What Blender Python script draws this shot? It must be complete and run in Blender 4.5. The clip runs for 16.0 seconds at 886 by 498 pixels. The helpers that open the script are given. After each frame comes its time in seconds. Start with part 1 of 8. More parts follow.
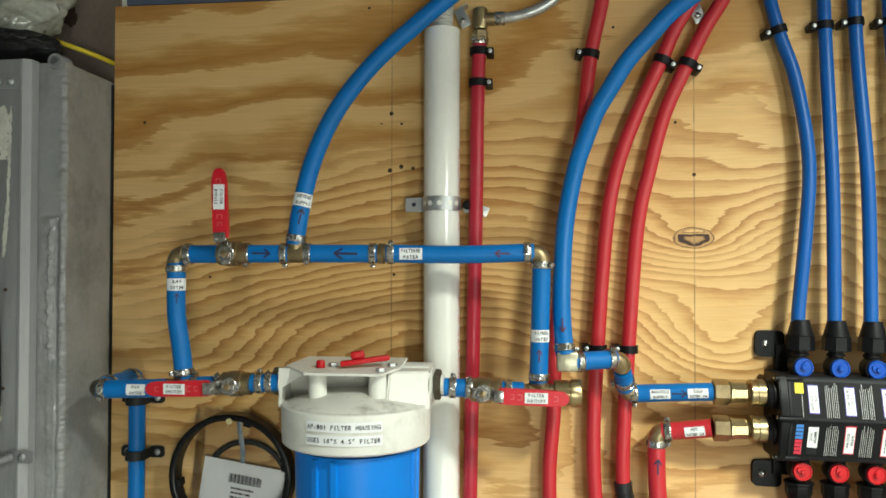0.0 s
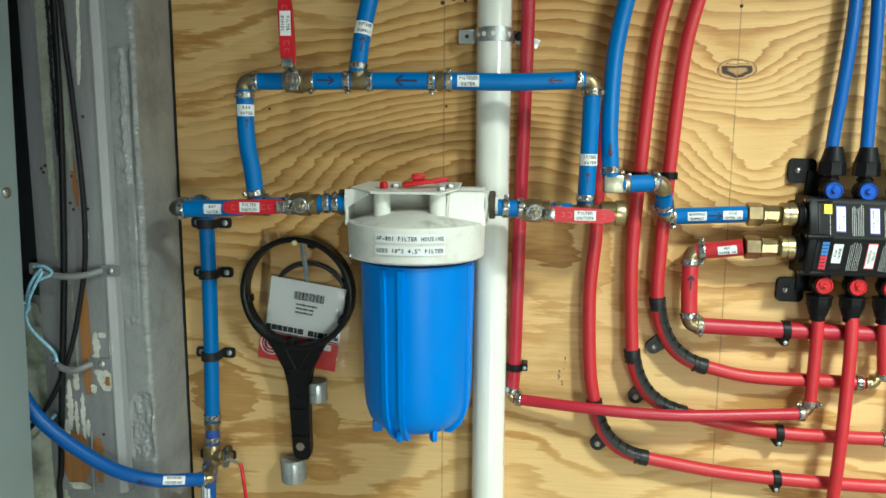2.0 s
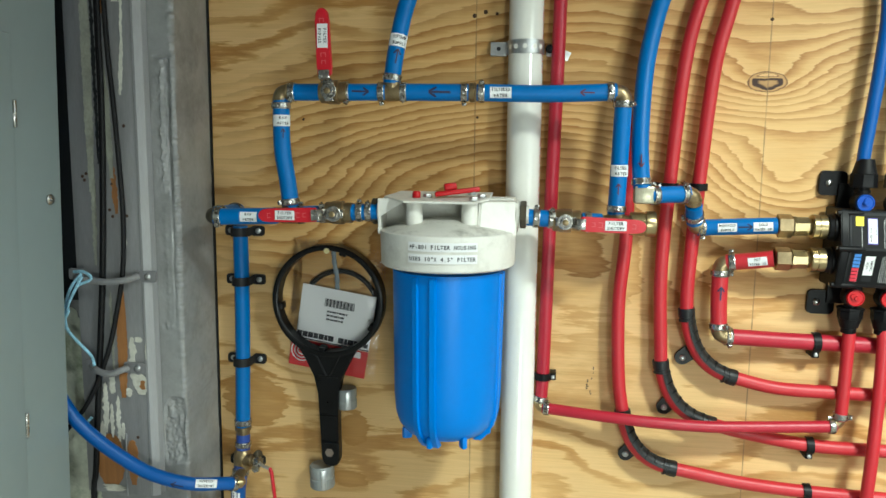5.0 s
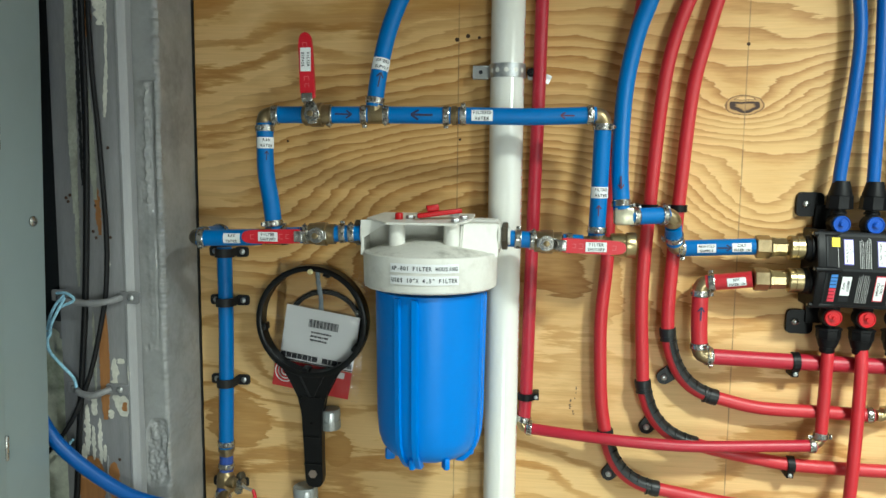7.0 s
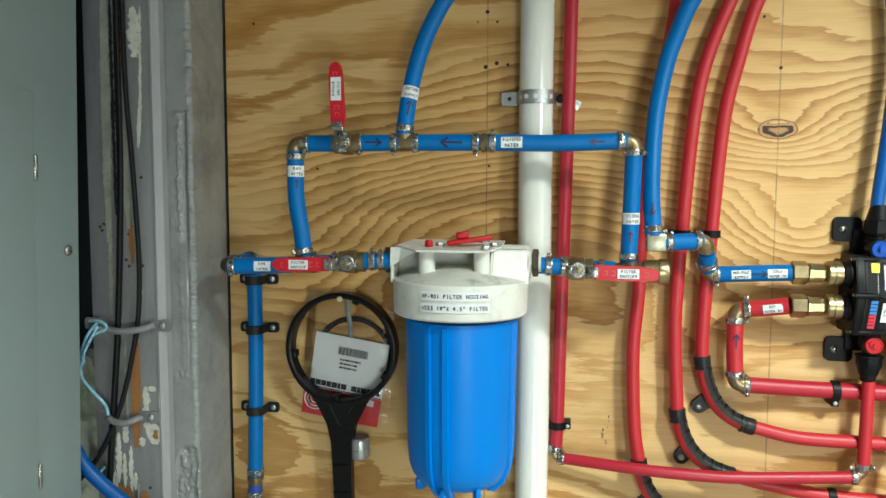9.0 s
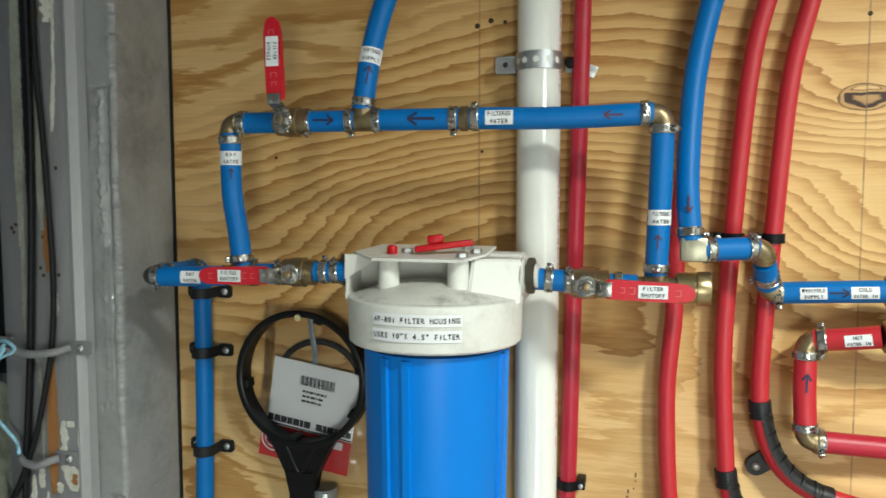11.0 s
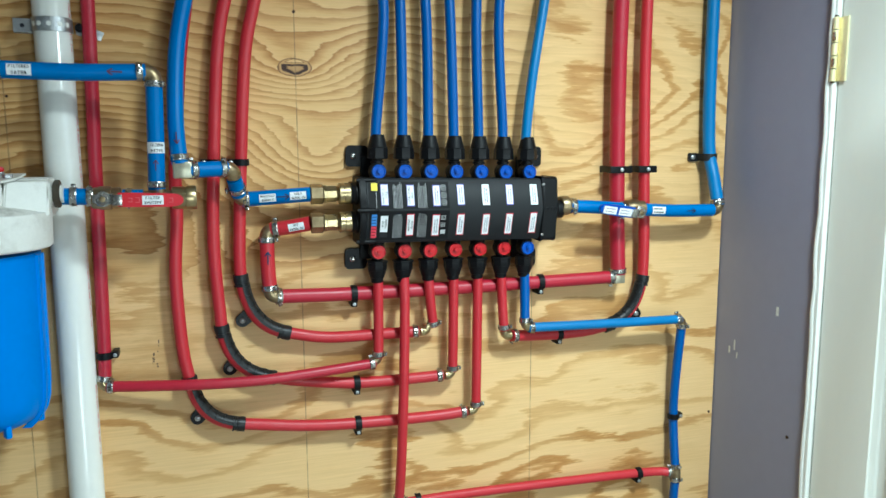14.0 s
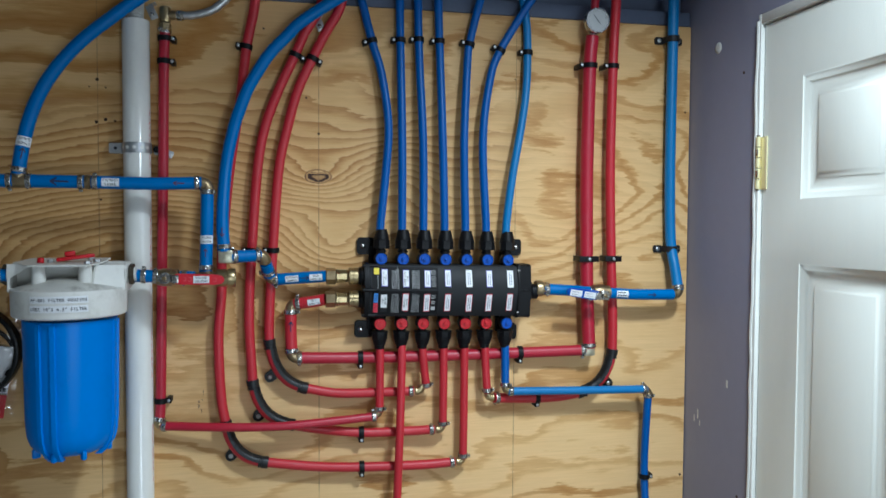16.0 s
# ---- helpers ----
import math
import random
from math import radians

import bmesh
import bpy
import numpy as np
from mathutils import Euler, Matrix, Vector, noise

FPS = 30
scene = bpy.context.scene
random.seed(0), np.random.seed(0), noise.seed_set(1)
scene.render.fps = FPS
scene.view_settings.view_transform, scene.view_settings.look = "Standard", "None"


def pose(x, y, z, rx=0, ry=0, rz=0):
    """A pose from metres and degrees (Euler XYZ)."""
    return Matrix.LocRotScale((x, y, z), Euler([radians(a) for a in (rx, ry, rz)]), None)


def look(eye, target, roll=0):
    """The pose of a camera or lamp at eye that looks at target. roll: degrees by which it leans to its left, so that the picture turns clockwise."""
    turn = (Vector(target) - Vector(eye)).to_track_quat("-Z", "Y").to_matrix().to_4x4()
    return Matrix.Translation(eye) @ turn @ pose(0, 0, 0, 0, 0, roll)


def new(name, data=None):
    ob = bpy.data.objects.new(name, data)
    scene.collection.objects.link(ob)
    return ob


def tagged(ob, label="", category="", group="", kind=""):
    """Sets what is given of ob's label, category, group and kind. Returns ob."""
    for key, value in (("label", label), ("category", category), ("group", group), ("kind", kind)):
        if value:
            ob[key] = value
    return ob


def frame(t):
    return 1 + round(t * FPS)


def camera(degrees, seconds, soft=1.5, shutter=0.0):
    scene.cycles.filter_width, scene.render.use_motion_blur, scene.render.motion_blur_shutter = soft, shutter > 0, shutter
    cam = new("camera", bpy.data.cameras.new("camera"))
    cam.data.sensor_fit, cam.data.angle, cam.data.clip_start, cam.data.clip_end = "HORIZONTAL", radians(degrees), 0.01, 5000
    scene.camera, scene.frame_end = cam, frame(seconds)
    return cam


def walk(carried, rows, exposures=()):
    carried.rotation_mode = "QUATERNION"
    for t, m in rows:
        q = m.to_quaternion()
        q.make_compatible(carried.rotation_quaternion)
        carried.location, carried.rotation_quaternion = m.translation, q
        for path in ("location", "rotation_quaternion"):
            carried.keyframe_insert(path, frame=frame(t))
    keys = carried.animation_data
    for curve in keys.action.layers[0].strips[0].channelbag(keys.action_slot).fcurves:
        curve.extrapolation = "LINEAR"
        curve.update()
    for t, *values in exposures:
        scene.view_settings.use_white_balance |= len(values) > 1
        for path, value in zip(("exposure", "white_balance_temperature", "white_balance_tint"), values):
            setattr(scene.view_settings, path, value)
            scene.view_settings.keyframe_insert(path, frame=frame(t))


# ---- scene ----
cam = camera(61.4, 16.0, shutter=0.3)
PATH = [
    (0, (-0.22, -1.018, 1.729), (-0.444, 0.97, 1.765), 0.1),
    (0.5, (-0.274, -1.062, 1.713), (-0.43, 0.932, 1.705), -0.6),
    (1, (-0.28, -1.065, 1.698), (-0.412, 0.928, 1.591), -0.4),
    (1.5, (-0.281, -1.069, 1.681), (-0.463, 0.908, 1.44), 0.4),
    (2, (-0.276, -1.092, 1.668), (-0.511, 0.872, 1.371), 0.3),
    (2.5, (-0.281, -1.109, 1.663), (-0.552, 0.849, 1.358), 0.2),
    (3, (-0.292, -1.115, 1.661), (-0.597, 0.836, 1.347), 0.6),
    (3.5, (-0.302, -1.118, 1.661), (-0.636, 0.829, 1.346), 0.5),
    (4, (-0.305, -1.112, 1.663), (-0.643, 0.834, 1.348), 0.5),
    (4.5, (-0.299, -1.107, 1.665), (-0.605, 0.848, 1.372), 0.6),
    (7, (-0.28, -1.112, 1.672), (-0.54, 0.858, 1.452), 0.6),
    (7.5, (-0.279, -1.117, 1.674), (-0.554, 0.853, 1.465), 0.7),
    (8, (-0.281, -1.12, 1.676), (-0.593, 0.845, 1.479), 0.6),
    (8.5, (-0.288, -1.116, 1.676), (-0.585, 0.854, 1.493), 0.7),
    (8.7, (-0.289, -1.116, 1.679), (-0.591, 0.854, 1.507), 0.5),
    (10.8, (-0.235, -0.886, 1.661), (-0.754, 1.041, 1.526), 0.2),
    (11, (-0.221, -0.861, 1.663), (-0.734, 1.066, 1.515), -0.0),
    (11.5, (-0.171, -0.822, 1.669), (-0.517, 1.14, 1.502), -0.5),
    (12, (-0.108, -0.81, 1.662), (-0.146, 1.181, 1.467), -1.2),
    (12.2, (-0.074, -0.819, 1.650), (-0.028, 1.172, 1.466), -1.8),
    (12.5, (-0.027, -0.825, 1.641), (0.108, 1.158, 1.416), -1.9),
    (12.8, (-0.018, -0.861, 1.633), (0.213, 1.103, 1.390), -2.1),
    (13, (-0.034, -0.893, 1.632), (0.266, 1.067, 1.372), -2.1),
    (13.2, (-0.062, -0.949, 1.639), (0.311, 0.982, 1.365), -1.7),
    (13.5, (-0.115, -1.058, 1.639), (0.395, 0.854, 1.347), -1.1),
    (13.7, (-0.134, -1.124, 1.636), (0.459, 0.786, 1.342), -0.6),
    (14, (-0.138, -1.205, 1.645), (0.455, 0.684, 1.363), -0.2),
    (14.3, (-0.104, -1.322, 1.655), (0.451, 0.581, 1.382), 0.4),
    (14.5, (-0.075, -1.401, 1.655), (0.441, 0.512, 1.385), 0.4),
    (15, (-0.064, -1.482, 1.657), (0.412, 0.445, 1.413), 0.6),
    (15.5, (-0.056, -1.499, 1.666), (0.381, 0.444, 1.491), 0.5),
    (16, (-0.061, -1.502, 1.678), (0.347, 0.454, 1.599), 0.3),
]
EXPOSURES = [(0.0, 0.34, 6800, -1), (1.0, 0.35, 6500, -8), (2.5, 0.35, 6270, -8), (4, 0.35, 6300, -4), (8.5, 0.35, 6350, -4), (11.0, 0.27, 6500, 1), (12.5, 0.10, 6300, 0), (13, 0.10, 5980, -5), (13.5, 0.15, 5520, -10), (14.0, -0.04, 5500, -5), (14.5, -0.28, 5450, -1), (15.0, -0.40, 5430, 1), (16.0, -0.56, 5400, 6)]
walk(cam, [(t, look(eye, target, roll)) for t, eye, target, roll in PATH], EXPOSURES)

# ---- world, light, exposure ----
world = bpy.data.worlds.new("world")
scene.world = world
world.use_nodes = True
world.node_tree.nodes["Background"].inputs[0].default_value = (0.6, 0.7, 1.0, 1)
world.node_tree.nodes["Background"].inputs[1].default_value = 0.03


def area_lamp(name, eye, target, size, power, colour, spread=180):
    data = bpy.data.lights.new(name, "AREA")
    data.shape, data.size, data.energy, data.color = "DISK", size, power, colour
    data.spread = radians(spread)
    ob = new(name, data)
    ob.matrix_world = look(eye, target)
    return ob


area_lamp("ceiling_lamp_light", (0.50, -1.05, 2.43), (0.72, -0.98, 0.0), 0.20, 30, (0.97, 1.0, 0.96), 145)
# Unseen soft fill added low at the back; no fixture or window there
area_lamp("added_fill_light", (0.60, -2.9, 1.10), (0.3, 0.0, 0.8), 0.8, 24, (0.97, 1.0, 0.96))


# ---- materials ----
def nodes_of(name):
    m = bpy.data.materials.new(name)
    m.use_nodes = True
    t = m.node_tree
    return m, t, t.nodes["Principled BSDF"]


def mix_rgb(t, mode, fac, a, b):
    n = t.nodes.new("ShaderNodeMixRGB")
    n.blend_type = mode
    for socket, value in zip(n.inputs, (fac, a, b)):
        if hasattr(value, "is_output"):
            t.links.new(value, socket)
        else:
            socket.default_value = value if isinstance(value, (int, float)) else (*value[:3], 1)
    return n.outputs[0]


def math_node(t, op, a, b=0.0, c=0.0):
    n = t.nodes.new("ShaderNodeMath")
    n.operation = op
    for socket, value in zip(n.inputs, (a, b, c)):
        if hasattr(value, "is_output"):
            t.links.new(value, socket)
        else:
            socket.default_value = value
    return n.outputs[0]


def ramp(t, fac, stops):
    n = t.nodes.new("ShaderNodeValToRGB")
    while len(n.color_ramp.elements) < len(stops):
        n.color_ramp.elements.new(0.5)
    for e, (p, col) in zip(n.color_ramp.elements, stops):
        e.position = p
        e.color = (*col, 1) if len(col) == 3 else col
    t.links.new(fac, n.inputs[0])
    return n.outputs[0]


def noise_tex(t, vec, scale, detail=3.0, rough=0.55):
    n = t.nodes.new("ShaderNodeTexNoise")
    n.inputs["Scale"].default_value, n.inputs["Detail"].default_value, n.inputs["Roughness"].default_value = scale, detail, rough
    t.links.new(vec, n.inputs["Vector"])
    return n.outputs["Fac"]


def placed(t, stretch=(1, 1, 1), shift=True):
    """Object coordinates, stretched, and shifted by each object's own random number."""
    co = t.nodes.new("ShaderNodeTexCoord").outputs["Object"]
    if shift:
        info = t.nodes.new("ShaderNodeObjectInfo")
        add = t.nodes.new("ShaderNodeVectorMath")
        add.operation = "ADD"
        scl = t.nodes.new("ShaderNodeMath")
        scl.operation = "MULTIPLY"
        scl.inputs[1].default_value = 7.0
        t.links.new(info.outputs["Random"], scl.inputs[0])
        t.links.new(co, add.inputs[0])
        t.links.new(scl.outputs[0], add.inputs[1])
        co = add.outputs[0]
    mp = t.nodes.new("ShaderNodeMapping")
    mp.inputs["Scale"].default_value = stretch
    t.links.new(co, mp.inputs["Vector"])
    return mp.outputs[0]


def bump(t, p, height, strength, distance=0.002):
    n = t.nodes.new("ShaderNodeBump")
    n.inputs["Strength"].default_value, n.inputs["Distance"].default_value = strength, distance
    t.links.new(height, n.inputs["Height"])
    t.links.new(n.outputs[0], p.inputs["Normal"])


def surface(name, rgb, rough=0.5, metal=0.0, vary=0.12, scale=30, dirt=None, dirt_amount=0.0, relief=0.1, relief_scale=300, stretch=(1, 1, 1), coat=0.0, spec=0.5):
    """A material with soft stains, fine grain, a little dirt and relief."""
    m, t, p = nodes_of(name)
    co = placed(t, stretch)
    big, fine = noise_tex(t, co, scale, 4), noise_tex(t, co, scale * 9, 2)
    both = math_node(t, "ADD", math_node(t, "MULTIPLY", big, 0.65), math_node(t, "MULTIPLY", fine, 0.35))
    level = math_node(t, "ADD", math_node(t, "MULTIPLY", math_node(t, "SUBTRACT", both, 0.5), vary * 4), 1.0)
    grey = t.nodes.new("ShaderNodeCombineColor")
    for i in range(3):
        t.links.new(level, grey.inputs[i])
    col = mix_rgb(t, "MULTIPLY", 1.0, rgb, grey.outputs[0])
    if dirt:
        spots = noise_tex(t, co, scale * 0.6, 6, 0.7)
        mask = math_node(t, "MULTIPLY", math_node(t, "SMOOTH_MAX", math_node(t, "MULTIPLY", math_node(t, "SUBTRACT", spots, 0.5), 5), 0.0, 0.1), dirt_amount)
        col = mix_rgb(t, "MIX", mask, col, dirt)
    t.links.new(col, p.inputs["Base Color"])
    t.links.new(math_node(t, "ADD", math_node(t, "MULTIPLY", math_node(t, "SUBTRACT", big, 0.5), 0.25), rough), p.inputs["Roughness"])
    p.inputs["Metallic"].default_value = metal
    p.inputs["Coat Weight"].default_value = coat
    p.inputs["Specular IOR Level"].default_value = spec
    if relief:
        bump(t, p, noise_tex(t, co, relief_scale, 4), relief, 0.001)
    return m


def plywood_material():
    """Rotary-cut veneer: contour lines of a wavy height field, crowded at eye level, broad above and below, with one knot."""
    m, t, p = nodes_of("plywood_veneer")
    co = t.nodes.new("ShaderNodeTexCoord").outputs["Object"]
    sep = t.nodes.new("ShaderNodeSeparateXYZ")
    t.links.new(co, sep.inputs[0])
    x, z = sep.outputs[0], sep.outputs[2]

    def stretched(sx, sz, sy=1.0):
        mp = t.nodes.new("ShaderNodeMapping")
        mp.inputs["Scale"].default_value = (sx, sy, sz)
        t.links.new(co, mp.inputs["Vector"])
        return mp.outputs[0]

    def rise(value, lo, hi, a=0.0, b=1.0):
        n = t.nodes.new("ShaderNodeMapRange")
        n.interpolation_type = "SMOOTHSTEP"
        for k, v in enumerate((lo, hi, a, b)):
            n.inputs[k + 1].default_value = v
        t.links.new(value, n.inputs[0])
        return n.outputs[0]

    def total(*terms):
        out = None
        for n, k in terms:
            n = math_node(t, "MULTIPLY", n, k)
            out = n if out is None else math_node(t, "ADD", out, n)
        return out

    wide = noise_tex(t, stretched(1.7, 2.3), 1.0, 1.0, 0.45)
    mid = noise_tex(t, stretched(4.2, 9.0), 1.0, 1.5, 0.5)
    jag = noise_tex(t, stretched(14.0, 95.0), 1.0, 3.0, 0.6)
    # crowded lines at eye level; they climb towards the pipe and sag in bowls beside the knot
    lines = total((z, 7.0), (rise(z, 1.42, 1.97), 18.5), (wide, 9.5), (mid, 3.2), (jag, 1.0))

    def swell(field, bumps):
        """Adds round swellings and hollows (place, reach, strength) to a field; its contours close round them."""
        for cx, cz, wx, wz, k in bumps:
            ex, ez = math_node(t, "DIVIDE", math_node(t, "ADD", x, -cx), wx), math_node(t, "DIVIDE", math_node(t, "ADD", z, -cz), wz)
            rr = math_node(t, "ADD", math_node(t, "MULTIPLY", ex, ex), math_node(t, "MULTIPLY", ez, ez))
            field = math_node(t, "ADD", field, math_node(t, "MULTIPLY", math_node(t, "EXPONENT", math_node(t, "MULTIPLY", rr, -1.0)), k))
        return field

    lines = swell(lines, ((-0.27, 1.615, 0.27, 0.13, -7.6), (0.025, 1.625, 0.085, 0.055, 3.6), (0.17, 1.74, 0.07, 0.09, -2.4), (-0.66, 1.60, 0.12, 0.10, 2.2), (0.002, 1.765, 0.069, 0.040, 2.6)))
    saw = math_node(t, "FRACT", lines)
    # broad frayed bands above, below and towards the edges
    far_wide = noise_tex(t, stretched(1.3, 2.9, 3.0), 1.0, 1.5, 0.5)
    bands = total((z, 13.0), (math_node(t, "MULTIPLY", x, rise(z, 1.75, 2.0)), -3.0), (far_wide, 8.0), (mid, 3.2), (jag, 0.85))
    bands = swell(bands, ((0.487, 1.660, 0.095, 0.140, 2.3), (0.70, 1.87, 0.14, 0.06, -1.1), (0.600, 1.71, 0.060, 0.15, 1.0), (0.745, 1.73, 0.05, 0.12, -1.2), (0.30, 1.62, 0.11, 0.11, 1.8), (-0.66, 1.33, 0.10, 0.06, 2.5), (0.10, 1.16, 0.16, 0.05, -1.8)))
    broad = math_node(t, "FRACT", bands)
    pale = ramp(t, saw, [(0.0, (0.71, 0.470, 0.212)), (0.36, (0.67, 0.420, 0.175)), (0.58, (0.58, 0.335, 0.122)), (0.82, (0.455, 0.235, 0.072)), (0.94, (0.385, 0.187, 0.054)), (1.0, (0.68, 0.436, 0.190))])
    faint = ramp(t, saw, [(0.0, (0.73, 0.490, 0.225)), (0.5, (0.69, 0.445, 0.192)), (0.85, (0.575, 0.338, 0.128)), (0.95, (0.52, 0.295, 0.104)), (1.0, (0.71, 0.468, 0.209))])
    deep = ramp(t, broad, [(0.0, (0.77, 0.535, 0.267)), (0.60, (0.745, 0.505, 0.240)), (0.655, (0.59, 0.350, 0.135)), (0.78, (0.435, 0.222, 0.066)), (0.93, (0.505, 0.275, 0.092)), (1.0, (0.745, 0.500, 0.232))])
    ease = noise_tex(t, stretched(2.6, 3.4, 2.0), 1.0, 2.0)

    def each(field, seed):
        """A random number for every growth ring of a field."""
        n = t.nodes.new("ShaderNodeTexWhiteNoise")
        n.noise_dimensions = "1D"
        t.links.new(math_node(t, "ADD", math_node(t, "FLOOR", field), seed), n.inputs["W"])
        return n.outputs["Value"]

    weak = math_node(t, "ADD", math_node(t, "ADD", ease, math_node(t, "MULTIPLY", x, 0.22)), math_node(t, "MULTIPLY", math_node(t, "SUBTRACT", each(lines, 3.5), 0.5), 0.42))
    pale = mix_rgb(t, "MIX", ramp(t, weak, [(0.42, (0, 0, 0)), (0.72, (0.9, 0.9, 0.9))]), pale, faint)
    quiet = ramp(t, broad, [(0.0, (0.77, 0.535, 0.267)), (0.55, (0.755, 0.515, 0.248)), (0.74, (0.665, 0.425, 0.185)), (0.90, (0.635, 0.395, 0.165)), (1.0, (0.755, 0.512, 0.242))])
    calm = math_node(t, "ADD", math_node(t, "ADD", noise_tex(t, stretched(3.1, 4.6, 5.0), 1.0, 2.0), math_node(t, "MULTIPLY", math_node(t, "SUBTRACT", each(bands, 7.5), 0.5), 0.35)), math_node(t, "ADD", rise(z, 1.12, 1.42, 0.02, 0.0), rise(z, 1.72, 1.88, 0.0, -0.22)))
    deep = mix_rgb(t, "MIX", ramp(t, calm, [(0.46, (0, 0, 0)), (0.66, (0.90, 0.90, 0.90))]), deep, quiet)
    # blurred broad bands high up on the sheet
    mist = total((z, 10.5), (x, -3.0), (far_wide, 4.6), (mid, 1.5), (jag, 0.55))
    blur = ramp(t, math_node(t, "FRACT", mist), [(0.0, (0.75, 0.505, 0.236)), (0.34, (0.73, 0.482, 0.215)), (0.395, (0.53, 0.288, 0.092)), (0.58, (0.45, 0.220, 0.056)), (0.76, (0.54, 0.298, 0.092)), (1.0, (0.74, 0.490, 0.222))])
    high = math_node(t, "MULTIPLY", rise(math_node(t, "ADD", z, math_node(t, "MULTIPLY", jag, 0.05)), 1.84, 1.95), rise(x, -0.10, 0.25, 1.0, 0.35))
    deep = mix_rgb(t, "MIX", high, deep, blur)
    # separate heartwood patches with saw-toothed ends low on the sheet
    heart = None
    for cx, cz, wx, wz in ((-0.757, 1.262, 0.054, 0.046), (-0.592, 1.225, 0.024, 0.030), (-0.600, 1.138, 0.030, 0.014), (-0.53, 1.086, 0.26, 0.017)):
        ex, ez = math_node(t, "DIVIDE", math_node(t, "ADD", x, -cx), wx), math_node(t, "DIVIDE", math_node(t, "ADD", z, -cz), wz)
        one = math_node(t, "ADD", math_node(t, "MULTIPLY", ex, ex), math_node(t, "MULTIPLY", ez, ez))
        heart = one if heart is None else math_node(t, "MINIMUM", heart, one)
    heart = math_node(t, "ADD", heart, math_node(t, "MULTIPLY", math_node(t, "SUBTRACT", jag, 0.5), 2.4))
    deep = mix_rgb(t, "MIX", rise(heart, 0.90, 1.04, 0.88, 0.0), deep, ramp(t, heart, [(0.0, (0.55, 0.315, 0.112)), (0.9, (0.47, 0.250, 0.078))]))
    tilt = math_node(t, "ADD", z, math_node(t, "MULTIPLY", rise(x, -0.75, -0.10, 1.0, 0.0), 0.15))
    zone = math_node(t, "MULTIPLY", rise(z, 1.40, 1.50), rise(tilt, 1.87, 2.02, 1.0, 0.0))
    zone = math_node(t, "MULTIPLY", zone, math_node(t, "MULTIPLY", rise(x, -0.80, -0.56, 0.40, 1.0), rise(x, 0.12, 0.50, 1.0, 0.30)))
    zone = math_node(t, "ADD", zone, math_node(t, "MULTIPLY", math_node(t, "SUBTRACT", ease, 0.5), 0.7))
    col = mix_rgb(t, "MIX", ramp(t, zone, [(0.22, (0, 0, 0)), (0.62, (1, 1, 1))]), deep, pale)
    fibre = noise_tex(t, stretched(9.0, 420.0), 1.0, 3.0, 0.6)
    col = mix_rgb(t, "MULTIPLY", 0.55, col, ramp(t, fibre, [(0.25, (0.80, 0.74, 0.66)), (0.75, (1.08, 1.06, 1.03))]))
    stain = noise_tex(t, stretched(2.2, 2.2), 1.0, 4.0)
    col = mix_rgb(t, "MULTIPLY", 0.6, col, ramp(t, stain, [(0.3, (0.86, 0.82, 0.76)), (0.6, (1.03, 1.02, 1.0))]))
    # knot: dark bark ring with a pale core
    kx, kz = math_node(t, "DIVIDE", math_node(t, "ADD", x, 0.001), 0.0275), math_node(t, "DIVIDE", math_node(t, "ADD", z, -1.762), 0.0145)
    wob = math_node(t, "MULTIPLY", math_node(t, "SUBTRACT", noise_tex(t, stretched(60, 90), 1.0, 3.0), 0.5), 0.5)
    ell = math_node(t, "SQRT", math_node(t, "ADD", math_node(t, "MULTIPLY", kx, kx), math_node(t, "MULTIPLY", kz, kz)))
    flat = math_node(t, "MAXIMUM", math_node(t, "MULTIPLY", math_node(t, "ADD", kz, 0.12), 1.5), math_node(t, "ADD", math_node(t, "MULTIPLY", kz, -0.75), math_node(t, "MULTIPLY", math_node(t, "ABSOLUTE", kx), 0.62)))
    flat = math_node(t, "MAXIMUM", flat, math_node(t, "MULTIPLY", math_node(t, "ABSOLUTE", kx), 0.86))
    outer = rise(ell, 0.70, 0.86)
    kr = math_node(t, "ADD", math_node(t, "ADD", math_node(t, "MULTIPLY", ell, outer), math_node(t, "MULTIPLY", flat, math_node(t, "SUBTRACT", 1.0, outer))), math_node(t, "MULTIPLY", wob, 0.7))
    ring = ramp(t, math_node(t, "MULTIPLY", kr, 0.5), [(0.0, (0.46, 0.27, 0.11)), (0.17, (0.40, 0.22, 0.08)), (0.235, (0.035, 0.012, 0.006)), (0.325, (0.045, 0.016, 0.007)), (0.365, (0.50, 0.29, 0.11)), (0.44, (0.46, 0.25, 0.09)), (0.475, (0.10, 0.04, 0.015)), (0.51, (0.55, 0.34, 0.14))])
    col = mix_rgb(t, "MIX", math_node(t, "LESS_THAN", kr, 1.0), col, ring)
    # pencilled stud lines
    for sx in (-0.4064, 0.0, 0.4064):
        gap = math_node(t, "ABSOLUTE", math_node(t, "ADD", x, -sx))
        line = math_node(t, "LESS_THAN", gap, 0.0009)
        worn = math_node(t, "MULTIPLY", line, ramp(t, noise_tex(t, stretched(2, 30), 1.0, 3.0), [(0.30, (0.1, 0.1, 0.1)), (0.60, (0.85, 0.85, 0.85))]))
        col = mix_rgb(t, "MIX", math_node(t, "MULTIPLY", worn, 0.8), col, (0.16, 0.10, 0.05))
    col = mix_rgb(t, "MULTIPLY", 1.0, col, (1.02, 1.02, 1.0))
    t.links.new(col, p.inputs["Base Color"])
    p.inputs["Roughness"].default_value = 0.55
    p.inputs["Specular IOR Level"].default_value = 0.35
